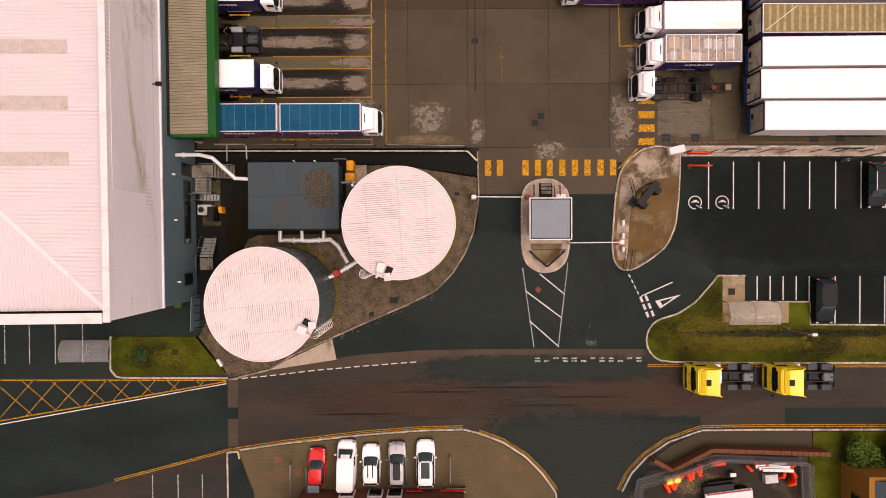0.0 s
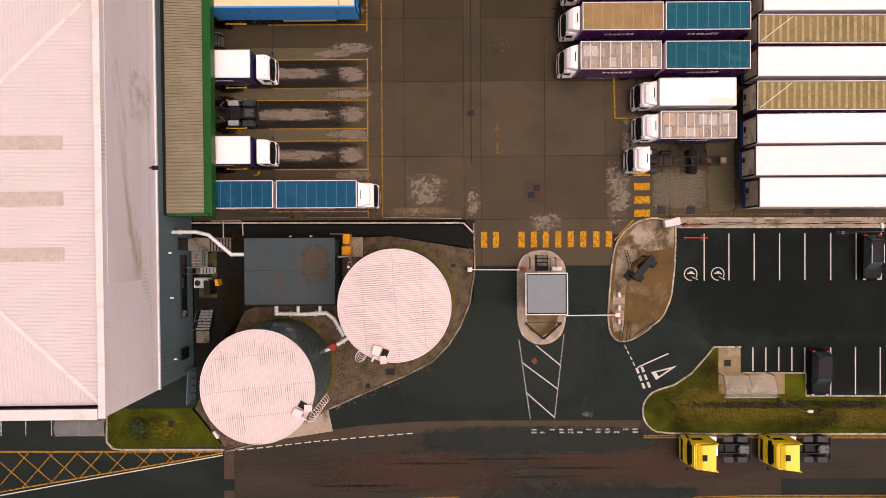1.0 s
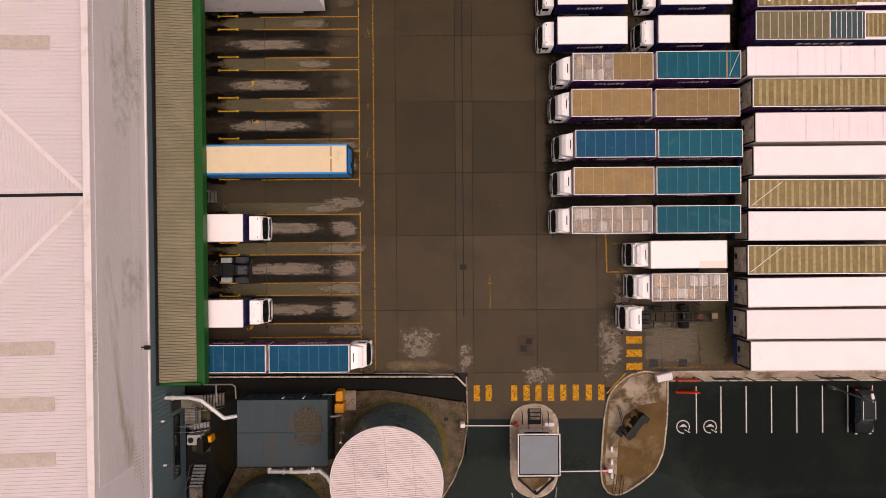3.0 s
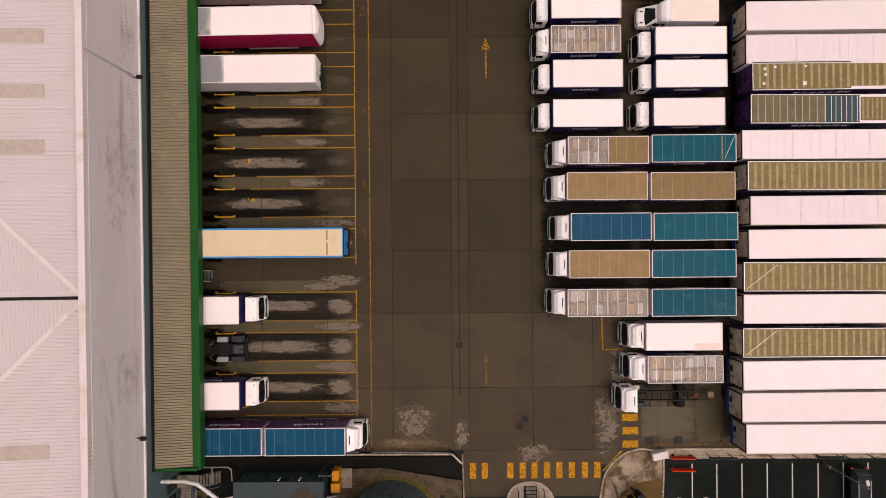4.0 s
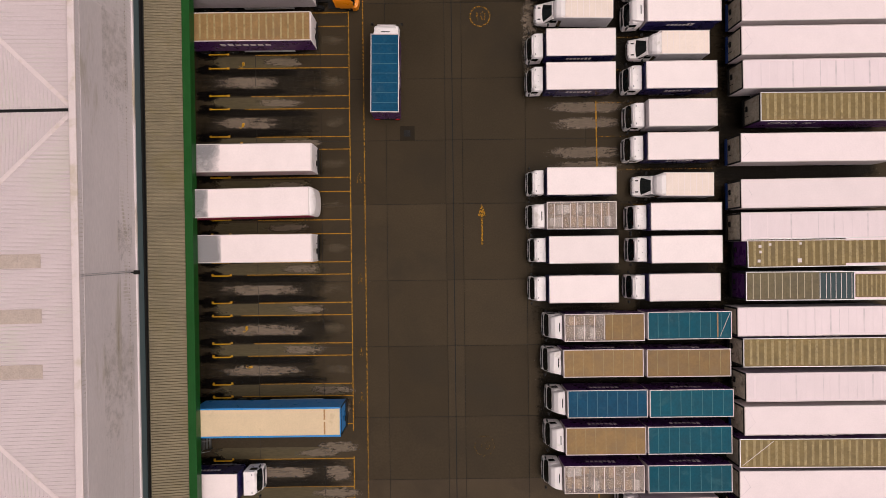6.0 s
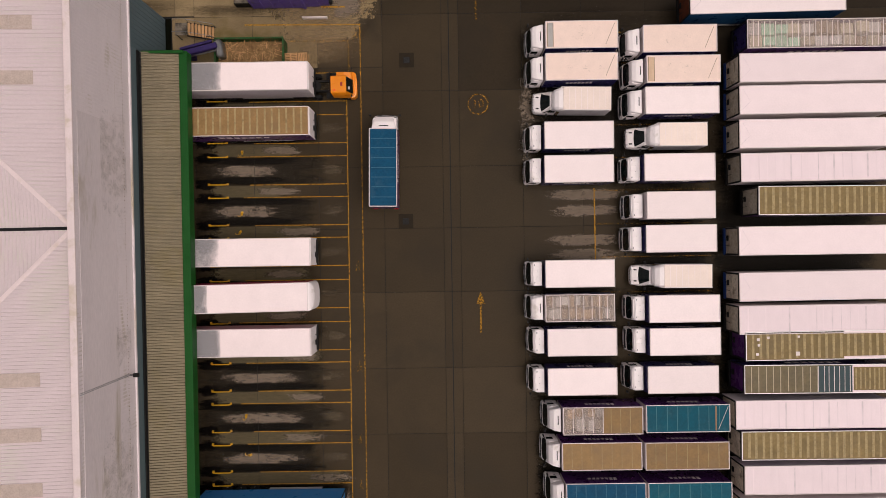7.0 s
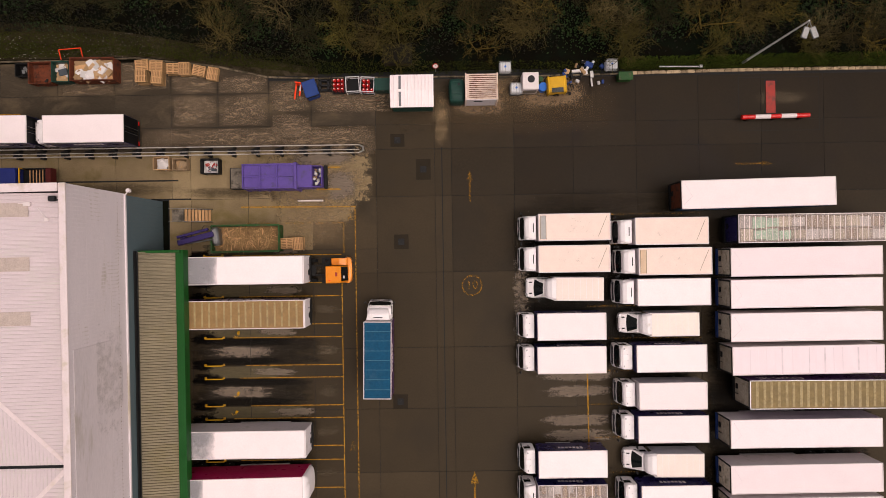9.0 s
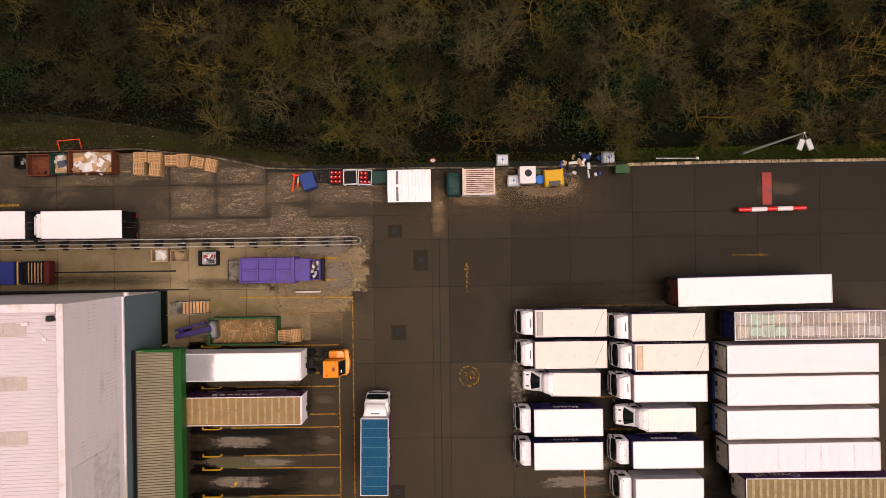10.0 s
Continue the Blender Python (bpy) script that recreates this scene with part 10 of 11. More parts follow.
# ---- north end of the yard ----
def open_bin(name, m, L, W, H, material, label, fill=None, fill_count=0, category="skip", lip=0.08, taper=0.1, seed=1, fill_mats=None):
    """An open-topped steel container with what lies in it."""
    root = thing(name, label, category, m)
    t = 0.06
    for s in (-1, 1):
        part("side_wall", S().box(0, s * (W / 2 - t / 2), H / 2 + 0.06, L, t, H, 0.01), material, root)
        part("end_wall", S().box(s * (L / 2 - t / 2), 0, H / 2 + 0.06, t, W - 2 * t, H, 0.01), material, root)
        part("top_rail", S().box(0, s * W / 2, H + 0.06, L + 0.05, lip, lip, 0.015), material, root)
        part("end_rail", S().box(s * L / 2, 0, H + 0.06, lip, W - 0.1, lip, 0.015), material, root)
    k = 0
    while k < L - 0.5:
        for s in (-1, 1):
            part("stiffener", S().box(-L / 2 + 0.3 + k, s * (W / 2 + 0.03), H / 2, 0.08, 0.06, H * 0.9, 0.01), material, root)
        k += 0.9
    part("floor", S().box(0, 0, 0.09, L - 0.1, W - 0.1, 0.06), material, root)
    r = random.Random(seed)
    for i in range(fill_count):
        if fill == "timber":
            l = r.uniform(0.45, 1.25)
            sol = S().box(0, 0, 0, l, r.uniform(0.03, 0.075), 0.03)
        elif fill == "card":
            sol = S().box(0, 0, 0, r.uniform(0.4, 1.1), r.uniform(0.3, 0.7), r.uniform(0.02, 0.25), 0.01)
        else:
            sol = S().box(0, 0, 0, r.uniform(0.15, 0.5), r.uniform(0.1, 0.4), r.uniform(0.05, 0.2), 0.02)
        ob = part("scrap", sol, r.choice(fill_mats), root)
        ob.matrix_basis = pose(r.uniform(-L / 2 + 0.5, L / 2 - 0.5), r.uniform(-W / 2 + 0.35, W / 2 - 0.35), H - 0.42 + r.uniform(-0.1, 0.14), r.uniform(-12, 12), r.uniform(-12, 12), r.uniform(0, 180))
    if fill:
        heap = S()
        n = 12
        grid = [[(-L / 2 + 0.1 + (L - 0.2) * i / n, -W / 2 + 0.1 + (W - 0.2) * j / n, H - (0.68 if fill == "timber" else 0.55) + 0.25 * math.sin(math.pi * i / n) * math.sin(math.pi * j / n) + r.uniform(-0.06, 0.06)) for j in range(n + 1)] for i in range(n + 1)]
        flat_v = [p for row in grid for p in row]
        heap.add(flat_v, [(i * (n + 1) + j, (i + 1) * (n + 1) + j, (i + 1) * (n + 1) + j + 1, i * (n + 1) + j + 1) for i in range(n) for j in range(n)])
        part("loose_fill", heap, SCRAP_WOOD if fill == "timber" else fill_mats[0], root)["kind"] = "stuff"
    return root


open_bin("timber_skip", pose(-15.6, 70.45, 0), 6.3, 2.45, 1.65, SKIP_GREEN, "green open roll-on skip heaped with broken timber", "timber", 295, seed=2, fill_mats=[SPLIT_WOOD, SPLIT_WOOD, SCRAP_WOOD, WOOD, SCRAP_WOOD], lip=0.16)
comp_arm = thing("waste_loader", "violet hydraulic loading arm beside the timber skip", "loader", pose(-20.0, 70.5, 0, 0, 0, 9))
part("boom", S().box(0, 0.0, 2.2, 3.4, 0.5, 0.5, 0.06, 5).box(-0.3, 0.55, 2.0, 3.0, 0.25, 0.3, 0.04, 5), mat("dark_violet_boom", (0.032, 0.020, 0.095), 0.45, amt=0.2) if "dark_violet_boom" not in bpy.data.materials else bpy.data.materials["dark_violet_boom"], comp_arm)
part("post", S().box(-1.3, 0.1, 1.0, 0.5, 0.5, 2.0, 0.04), mat("dark_violet_boom", (0.032, 0.020, 0.095), 0.45, amt=0.2) if "dark_violet_boom" not in bpy.data.materials else bpy.data.materials["dark_violet_boom"], comp_arm)
part("ram", S().cyl((-1.0, -0.3, 1.8), (1.6, -0.35, 2.3), 0.07, 10), GALV, comp_arm)
part("grab", S().box(1.75, -0.1, 1.6, 0.7, 1.7, 1.3, 0.2), GALV, comp_arm, "worn bright steel grab")
part("hose", S().tube([(0.6, 0.5, 2.4), (1.0, 1.0, 2.5), (1.5, 0.9, 2.2), (1.7, 0.4, 2.2)], 0.03, 6), BLACK_PLASTIC, comp_arm)
pw = thing("waste_compactor", "violet steel waste compactor with ribbed roof panels", "compactor", pose(-13.15, 76.15, 0))
part("container", S().box(0, 0, 1.2, 5.0, 2.3, 2.2, 0.05), VIOLET, pw)
for i in range(3):
    for s in (-1, 1):
        part("roof_panel", S().box(-1.55 + i * 1.55, s * 0.54, 2.31, 1.4, 0.95, 0.04, 0.015), VIOLET, pw)
for k in range(6):
    for s in (-1, 1):
        part("stiffener", S().box(-2.3 + k * 0.92, s * 1.18, 1.2, 0.1, 0.08, 2.0, 0.015), VIOLET, pw)
part("roof_rib", S().box(0, 0, 2.4, 4.9, 0.14, 0.2, 0.02), VIOLET, pw)
for s in (-1, 1):
    part("roof_rib", S().box(0, s * 1.08, 2.4, 4.9, 0.14, 0.2, 0.02), VIOLET, pw)
for x in (-2.38, -0.78, 0.78):
    part("roof_rib", S().box(x, 0, 2.385, 0.14, 2.2, 0.2, 0.02), VIOLET, pw)
part("end_bar", S().box(5.02, 0, 0.9, 0.28, 2.2, 0.5, 0.03), STEEL_DARK, pw)
part("press_head", S().box(3.2, 0, 1.1, 1.5, 2.1, 2.0, 0.06), VIOLET, pw)
part("joint_frame", S().box(2.45, 0, 1.25, 0.3, 2.5, 2.4, 0.04), VIOLET, pw)
hop = part("hopper", S().box(4.2, 0.95, 1.3, 1.2, 0.08, 1.2, 0.02).box(4.2, -0.95, 1.3, 1.2, 0.08, 1.2, 0.02).box(4.8, 0, 1.3, 0.08, 1.9, 1.2, 0.02).box(4.2, 0, 0.4, 1.2, 1.9, 0.6, 0.03), VIOLET, pw)
rp = random.Random(12)
for i in range(26):
    part("rubbish", S().box(0, 0, 0, rp.uniform(0.15, 0.4), rp.uniform(0.1, 0.3), rp.uniform(0.05, 0.2), 0.02), rp.choice((WRAP, WRAP, CARD, DARK_GOODS)), hop).matrix_basis = pose(4.2 + rp.uniform(-0.45, 0.45), rp.uniform(-0.75, 0.75), 1.35 + rp.uniform(-0.2, 0.25), rp.uniform(-30, 30), rp.uniform(-30, 30), rp.uniform(0, 180))
part("tail_frame", S().box(-3.3, 0, 0.5, 1.5, 2.0, 0.9, 0.03), STEEL_DARK, pw)
part("tail_plate", S().box(-3.3, 0, 0.98, 1.3, 1.9, 0.06, 0.01), WEATHERED, pw)
part("skid_rail", S().box(0, 0.5, 0.06, 6.0, 0.12, 0.12).box(0, -0.5, 0.06, 6.0, 0.12, 0.12), STEEL_DARK, pw)
for y in (77.2, 75.1):
    marking("guide_line", (-9.2, y), (-6.9, y), 0.14, YELLOW, "short yellow guide line at the compactor", z=0.006)
single("white_post_rail", S().box(0, 0, 0.25, 2.4, 0.14, 0.5, 0.04), RIB_WHITE, "low white wheel stop on the apron", "wheel stop", pose(-9.75, 74.0, 0))

# long twin guide rails dividing the north service road
for y, lab in ((79.2, "north"), (78.45, "south")):
    r = thing("guide_barrier", "long low galvanised guide barrier with steel feet", "guide barrier")
    part("rail", S().box(-32, y, 0.8, 54, 0.09, 0.2, 0.03), PALE_RAIL, r)
    for k in range(24):
        part("foot", S().box(-58 + k * 2.28, y - 0.05, 0.36, 0.24, 0.24, 0.72, 0.02), STEEL_DARK, r)
mid_rail = thing("guide_barrier", "low galvanised middle rail between the guide barriers", "guide barrier")
part("rail", S().box(-32, 78.82, 0.42, 54, 0.07, 0.12, 0.02), PALE_RAIL, mid_rail)
for k in range(24):
    part("foot", S().box(-58.3 + k * 2.28, 78.82, 0.2, 0.7, 0.5, 0.36, 0.03), STEEL_DARK, mid_rail)
single("barrier_end", S().tube([(-5.0, 79.2, 0.8), (-4.6, 79.0, 0.8), (-4.6, 78.65, 0.8), (-5.0, 78.45, 0.8)], 0.07, 8).cyl((-4.62, 78.8, 0), (-4.62, 78.8, 0.8), 0.06, 8), GALV, "rounded galvanised end of the guide barrier", "barrier end")
single("drain_slot", S().box(-29.5, 76.15, 0.0, 14, 0.14, 0.012), BLACK_GAP, "dark slot drain in the north apron", "drain", kind="structure")
placed("far_lorry", box_lorry(7.35, 3.6, NAVY, "white", W=2.5, rear=BLACK_PAINT), pose(-33.2, 80.55, 0), "white roofed navy lorry on the north service road", "lorry")
placed("far_lorry", None, pose(-42.0, 80.6, 0), "white roofed navy lorry on the north service road", "lorry")
flatbed = thing("tipper_lorry", "dark blue lorry with a dark red tail", "lorry", pose(-39.0, 76.2, 0))
lorry_cab(flatbed, 0, 2.2, 3, NAVY, None, 1.7)
part("body", S().box(3.2, 0, 1.1, 4.2, 2.1, 0.5, 0.04), STEEL_DARK, flatbed)
part("hopper", S().box(1.75, 0, 1.8, 1.5, 2.15, 1.4, 0.06), TIPPER_BLUE, flatbed, "blue painted steel hopper")
part("hoop", S().box(2.75, 0, 2.3, 0.12, 2.2, 0.12, 0.02).box(2.75, 1.05, 1.8, 0.12, 0.1, 1.0).box(2.75, -1.05, 1.8, 0.12, 0.1, 1.0), YELLOW_STEEL, flatbed)
for s in (-1, 1):
    part("side_board", S().box(3.2, s * 1.05, 1.6, 4.2, 0.08, 0.7, 0.01), STEEL_DARK, flatbed)
part("tailgate", S().box(5.2, 0, 1.5, 0.5, 2.2, 0.9, 0.03), mat("dark_red_tailboard", (0.09, 0.012, 0.01), 0.6, amt=0.25), flatbed)
for k in range(5):
    part("load_bar", S().box(3.4 + k * 0.3, 0, 1.75, 0.08, 1.9, 0.08, 0.01), WOOD, flatbed)
wheels(flatbed, [(3.8, 0.9), (3.8, -0.9)])

# pallet stacks
PALLET = {}


def pallet(parent, m, key="p"):
    if key not in PALLET:
        board = mesh_of("deck_board", S().box(0, 0, 0, 1.2, 0.085, 0.022, 0.004), WOOD)
        bearer = mesh_of("bearer", S().box(0, 0, 0, 0.1, 1.0, 0.09, 0.004), WOOD)
        PALLET[key] = (board, bearer)
    board, bearer = PALLET[key]
    for i in range(7):
        part("deck_board", board, WOOD, parent).matrix_basis = m @ pose(0, -0.45 + i * 0.15, 0.125)
    for x in (-0.55, 0, 0.55):
        part("bearer", bearer, WOOD, parent).matrix_basis = m @ pose(x, 0, 0.07)


LOWER = mesh_of("lower_pallet", S().box(0, 0, 0.115, 1.2, 1.0, 0.03, 0.004).box(0, 0, 0.05, 1.1, 0.12, 0.1).box(0, 0.4, 0.05, 1.1, 0.12, 0.1).box(0, -0.4, 0.05, 1.1, 0.12, 0.1), SCRAP_WOOD)


def pallet_stack(m, n, label, seed, upright=False):
    r = random.Random(seed)
    root = thing("pallet_stack", label, "pallets", m, group="pallet stacks")
    for i in range(n - 1):
        part("lower_pallet", LOWER, SCRAP_WOOD, root).matrix_basis = pose(r.uniform(-0.05, 0.05), r.uniform(-0.05, 0.05), i * 0.14, 0, 0, r.uniform(-3, 3))
    pallet(root, pose(0, 0, (n - 1) * 0.14, 0, 0, r.uniform(-4, 4)))
    return root


for i, (x, y, n, a) in enumerate(((-25.4, 87.0, 8, 2), (-25.45, 85.95, 9, 92), (-24.1, 86.95, 7, -2), (-24.0, 85.85, 8, 88), (-22.6, 86.75, 5, 3), (-21.5, 86.7, 6, 90), (-20.2, 86.55, 4, -14), (-18.9, 86.25, 4, 80))):
    pallet_stack(pose(x, y, 0, 0, 0, a), n, "stack of pale timber pallets by the wood", i)
pallet_stack(pose(-11.9, 69.95, 0, 0, 0, 1), 8, "stack of pale timber pallets by the skip", 21)
pallet_stack(pose(-10.9, 69.9, 0, 0, 0, 91), 7, "stack of pale timber pallets by the skip", 22)
open_bin("rusty_skip", pose(-35.0, 86.4, 0), 2.1, 2.0, 1.1, RUST, "rusty red-brown steel bin", "rubble", 8, seed=4, fill_mats=[RUST, RUST, STEEL_DARK])
open_bin("green_bin", pose(-33.1, 86.5, 0), 1.6, 1.9, 1.0, DARK_GREEN, "dark green steel bin with rolled card", "card", 8, seed=5, fill_mats=[CARD, WRAP, DARK_GOODS])
open_bin("card_skip", pose(-29.9, 86.6, 0), 4.1, 2.1, 1.4, RUST, "brown open skip full of cardboard and white packing", "card", 42, seed=6, fill_mats=[CARD, WRAP, CARD, WRAP, WOOD])
open_bin("mesh_cage", pose(-36.9, 86.8, 0), 1.3, 1.2, 0.7, STEEL_DARK, "dark steel stillage with scrap", "rubble", 8, seed=7, fill_mats=[STEEL_DARK, GALV])
single("goal_post", S().tube([(-33.6, 87.95, 0.06), (-33.65, 88.8, 0.35), (-31.55, 88.95, 0.35), (-31.5, 88.1, 0.06)], 0.05, 8), ORANGE_PLASTIC, "orange painted steel goal-post frame", "frame")
open_bin("wrapped_crate", pose(-23.7, 77.7, 0), 1.5, 1.2, 0.9, CARD, "cardboard crate with torn wrap", "card", 6, seed=8, fill_mats=[WRAP, CARD, WRAP], category="crate")
open_bin("timber_crate", pose(-22.0, 77.6, 0), 1.4, 1.05, 0.75, PLY, "brown timber crate on the apron", "card", 5, seed=9, fill_mats=[PLY, PLY, CARD], category="crate")
open_bin("rubbish_bin", pose(-19.1, 77.35, 0), 1.7, 1.4, 0.9, STEEL_DARK, "dark stillage full of white rubbish", "rubble", 90, seed=10, fill_mats=[WRAP, WRAP, DARK_GOODS, RED_DULL])

# stores along the wood: left to right
fl = thing("lifting_frame", "orange steel lifting frame leaning in the row", "frame", pose(-10.7, 84.4, 0, 0, 0, -8))
part("upright", S().box(-0.2, 0, 0.8, 0.14, 1.7, 0.14, 0.02).box(0.2, 0.2, 0.7, 0.14, 1.3, 0.14, 0.02).box(0, 0.7, 0.6, 0.6, 0.12, 1.2, 0.02), ORANGE_PLASTIC, fl)
part("label_plate", S().box(0.2, 0.3, 0.79, 0.12, 0.6, 0.03), WRAP, fl)
bb = thing("tilted_bin", "dark blue wheeled bin with its lid askew", "bin", pose(-9.45, 84.5, 0, 0, 0, 18))
part("body", S().box(0, 0, 0.55, 1.2, 1.6, 1.0, 0.08), BLUE_BIN, bb)
part("lid", S().box(0, 0.05, 1.1, 1.3, 1.55, 0.08, 0.03), BLUE_BIN, bb)
part("hinge_bar", S().cyl((-0.6, -0.8, 1.1), (0.6, -0.8, 1.1), 0.05, 8), STEEL_DARK, bb)
for k in range(4):
    single("black_pallet", S().box(0, 0, 0.07, 1.15, 0.12, 0.14, 0.01).box(0, 0.45, 0.07, 1.15, 0.12, 0.14, 0.01).box(0, -0.45, 0.07, 1.15, 0.12, 0.14, 0.01).box(0.4, 0, 0.1, 0.2, 1.1, 0.08, 0.01).box(-0.4, 0, 0.1, 0.2, 1.1, 0.08, 0.01), BLACK_PLASTIC,
           "black plastic pallet in a low stack", "pallet", pose(-8.25, 84.95, k * 0.15), group="black pallets")


def gas_cage(m, label, frame_m, bottles):
    root = thing("gas_cage", label, "gas cage", m)
    for sx in (-0.62, 0.62):
        for sy in (-0.68, 0.68):
            part("post", S().box(sx, sy, 0.6, 0.06, 0.06, 1.2, 0.01), frame_m, root)
    for s in (-1, 1):
        part("rail", S().box(0, s * 0.68, 1.2, 1.3, 0.08, 0.08, 0.01).box(0, s * 0.68, 0.6, 1.3, 0.03, 0.05), frame_m, root)
        part("rail", S().box(s * 0.62, 0, 1.2, 0.08, 1.36, 0.08, 0.01), frame_m, root)
    part("base", S().box(0, 0, 0.05, 1.3, 1.4, 0.08, 0.01), STEEL_DARK, root)
    for i in range(3):
        for j in range(3):
            if (i * 3 + j) < bottles:
                b = part("gas_bottle", S().cyl((-0.38 + i * 0.38, -0.42 + j * 0.42, 0.09), (-0.38 + i * 0.38, -0.42 + j * 0.42, 0.85), 0.16, 14).cyl((-0.38 + i * 0.38, -0.42 + j * 0.42, 0.85), (-0.38 + i * 0.38, -0.42 + j * 0.42, 0.98), 0.16, 14, 0.07), RED, root)
                part("valve_guard", S().cyl((-0.38 + i * 0.38, -0.42 + j * 0.42, 0.96), (-0.38 + i * 0.38, -0.42 + j * 0.42, 1.06), 0.06, 8), RIB_WHITE, b)
    return root


gas_cage(pose(-6.85, 84.9, 0), "dark cage holding red gas bottles", STEEL_DARK, 9)
gas_cage(pose(-5.45, 84.85, 0, 0, 0, 2), "grey cage standing almost empty", RAIL_ALU, 0)
gas_cage(pose(-4.05, 84.8, 0, 0, 0, -3), "grey cage holding red gas bottles", RAIL_ALU, 7)
gb = thing("steel_chest", "dark green steel store chest", "chest", pose(-2.55, 84.75, 0))
part("body", S().box(0, 0, 0.65, 1.6, 1.1, 1.25, 0.04), DARK_GREEN, gb)
part("lid", S().box(0, 0, 1.3, 1.66, 1.16, 0.08, 0.02), DARK_GREEN, gb)
part("hasp", S().box(0, -0.58, 1.15, 0.1, 0.05, 0.14, 0.01), GALV, gb)
shed = thing("store_shed", "white ribbed roof steel store on a dark green body", "shed", pose(0.19, 83.78, 0))
part("body", S().box(0, 0, 1.2, 3.8, 2.7, 2.4, 0.02), DARK_GREEN, shed)
sh = S()
for s in (-1, 1):
    sh.add([(-2.0, 0, 2.75), (2.0, 0, 2.75), (2.0, s * 1.5, 2.5), (-2.0, s * 1.5, 2.5), (-2.0, 0, 2.7), (2.0, 0, 2.7), (2.0, s * 1.5, 2.45), (-2.0, s * 1.5, 2.45)], [(0, 1, 2, 3), (4, 7, 6, 5), (0, 3, 7, 4), (1, 5, 6, 2), (2, 6, 7, 3)])
rf = part("roof", sh, WHITE_ROOF, shed)
for i in range(13):
    for s in (-1, 1):
        if i == 3:
            continue
        part("roof_rib", S().add([(-1.95 + i * 0.32 - 0.04, 0, 2.75), (-1.95 + i * 0.32 + 0.04, 0, 2.75), (-1.95 + i * 0.32 + 0.04, s * 1.5, 2.5), (-1.95 + i * 0.32 - 0.04, s * 1.5, 2.5), (-1.95 + i * 0.32, 0, 2.79), (-1.95 + i * 0.32, s * 1.5, 2.54)], [(0, 3, 5, 4), (1, 4, 5, 2), (3, 2, 5), (0, 4, 1)]), WHITE_ROOF, rf)
for s in (-1, 1):
    part("rooflight", S().add([(-1.2, s * 0.12, 2.745), (-0.98, s * 0.12, 2.745), (-0.98, s * 1.4, 2.53), (-1.2, s * 1.4, 2.53)], [(0, 1, 2, 3)]), mat("grey_rooflight", (0.16, 0.16, 0.17), 0.3), rf).matrix_basis = pose(0, 0, 0.012)
tk = thing("oil_tank", "dark green moulded oil tank with ribbed sides", "oil tank", pose(4.35, 84.0, 0))
part("body", S().rings([[(x * w, y * l, z) for x, y in [(math.copysign(abs(math.cos(a)) ** 0.35, math.cos(a)), math.copysign(abs(math.sin(a)) ** 0.35, math.sin(a))) for a in [2 * math.pi * i / 32 for i in range(32)]]] for w, l, z in ((0.68, 1.08, 0.05), (0.74, 1.14, 0.3), (0.74, 1.14, 1.3), (0.68, 1.05, 1.65), (0.5, 0.85, 1.8))]), DARK_GREEN, tk)
for k in range(5):
    part("rib", S().box(0, -0.8 + k * 0.4, 1.8, 0.9, 0.12, 0.06, 0.02), DARK_GREEN, tk)
part("bright_edge", S().box(0, -1.06, 1.3, 1.1, 0.1, 0.12, 0.03), SKIP_GREEN, tk)
part("filler_cap", S().cyl((0.2, 0.5, 1.8), (0.2, 0.5, 1.92), 0.12, 12), BLACK_PLASTIC, tk)
ct = thing("store_container", "pale corrugated steel container with rusty roof ribs", "container", pose(6.62, 84.1, 0))
part("body", S().box(0, 0, 1.25, 2.95, 2.35, 2.48, 0.02), TIN_STRIPE, ct)
for i in range(13):
    part("roof_rib", S().box(0, -1.08 + i * 0.18, 2.53, 2.8, 0.085, 0.07, 0.02), TIN_STRIPE, ct)
for i in range(12):
    part("rust_gully", S().box(0.1, -0.99 + i * 0.18, 2.506, 2.5, 0.08, 0.012), mat("rust_streak", (0.13, 0.05, 0.026), 0.85, amt=0.4, blotch=1.2, dirt=(0.5, 0.36, 0.28), dirt_amt=0.3) if i == 0 else bpy.data.materials["rust_streak"], ct)
for s in (-1, 1):
    part("end_beam", S().box(s * 1.45, 0, 2.52, 0.12, 2.5, 0.14, 0.02), TIN_STRIPE, ct)
    part("corner_post", S().box(s * 1.45, -1.2, 1.25, 0.14, 0.14, 2.6, 0.02), TIN_STRIPE, ct)
part("front_panel", S().box(0, -1.2, 1.3, 2.7, 0.06, 2.3, 0.01), SIDE_WHITE, ct)
part("vent_slot", S().box(-0.3, -1.24, 1.9, 0.8, 0.04, 0.2, 0.02), BLACK_PLASTIC, ct)


def ibc_tank(m, label):
    root = thing("bulk_container", label, "container", m, group="bulk containers")
    part("bottle", S().box(0, 0, 0.62, 1.1, 0.92, 0.95, 0.12), IBC, root)
    part("cap", S().cyl((0, 0, 1.09), (0, 0, 1.15), 0.1, 12), BLUE_TUB, root)
    part("pallet_base", S().box(0, 0, 0.07, 1.2, 1.0, 0.12, 0.01), BLACK_PLASTIC, root)
    for k in range(5):
        part("cage_bar", S().box(-0.5 + k * 0.25, 0, 1.11, 0.025, 1.0, 0.025), GALV, root)
    for s in (-1, 1):
        part("cage_rail", S().box(0, s * 0.5, 1.1, 1.2, 0.03, 0.03).box(0, s * 0.5, 0.6, 1.2, 0.03, 0.03), GALV, root)
    return root


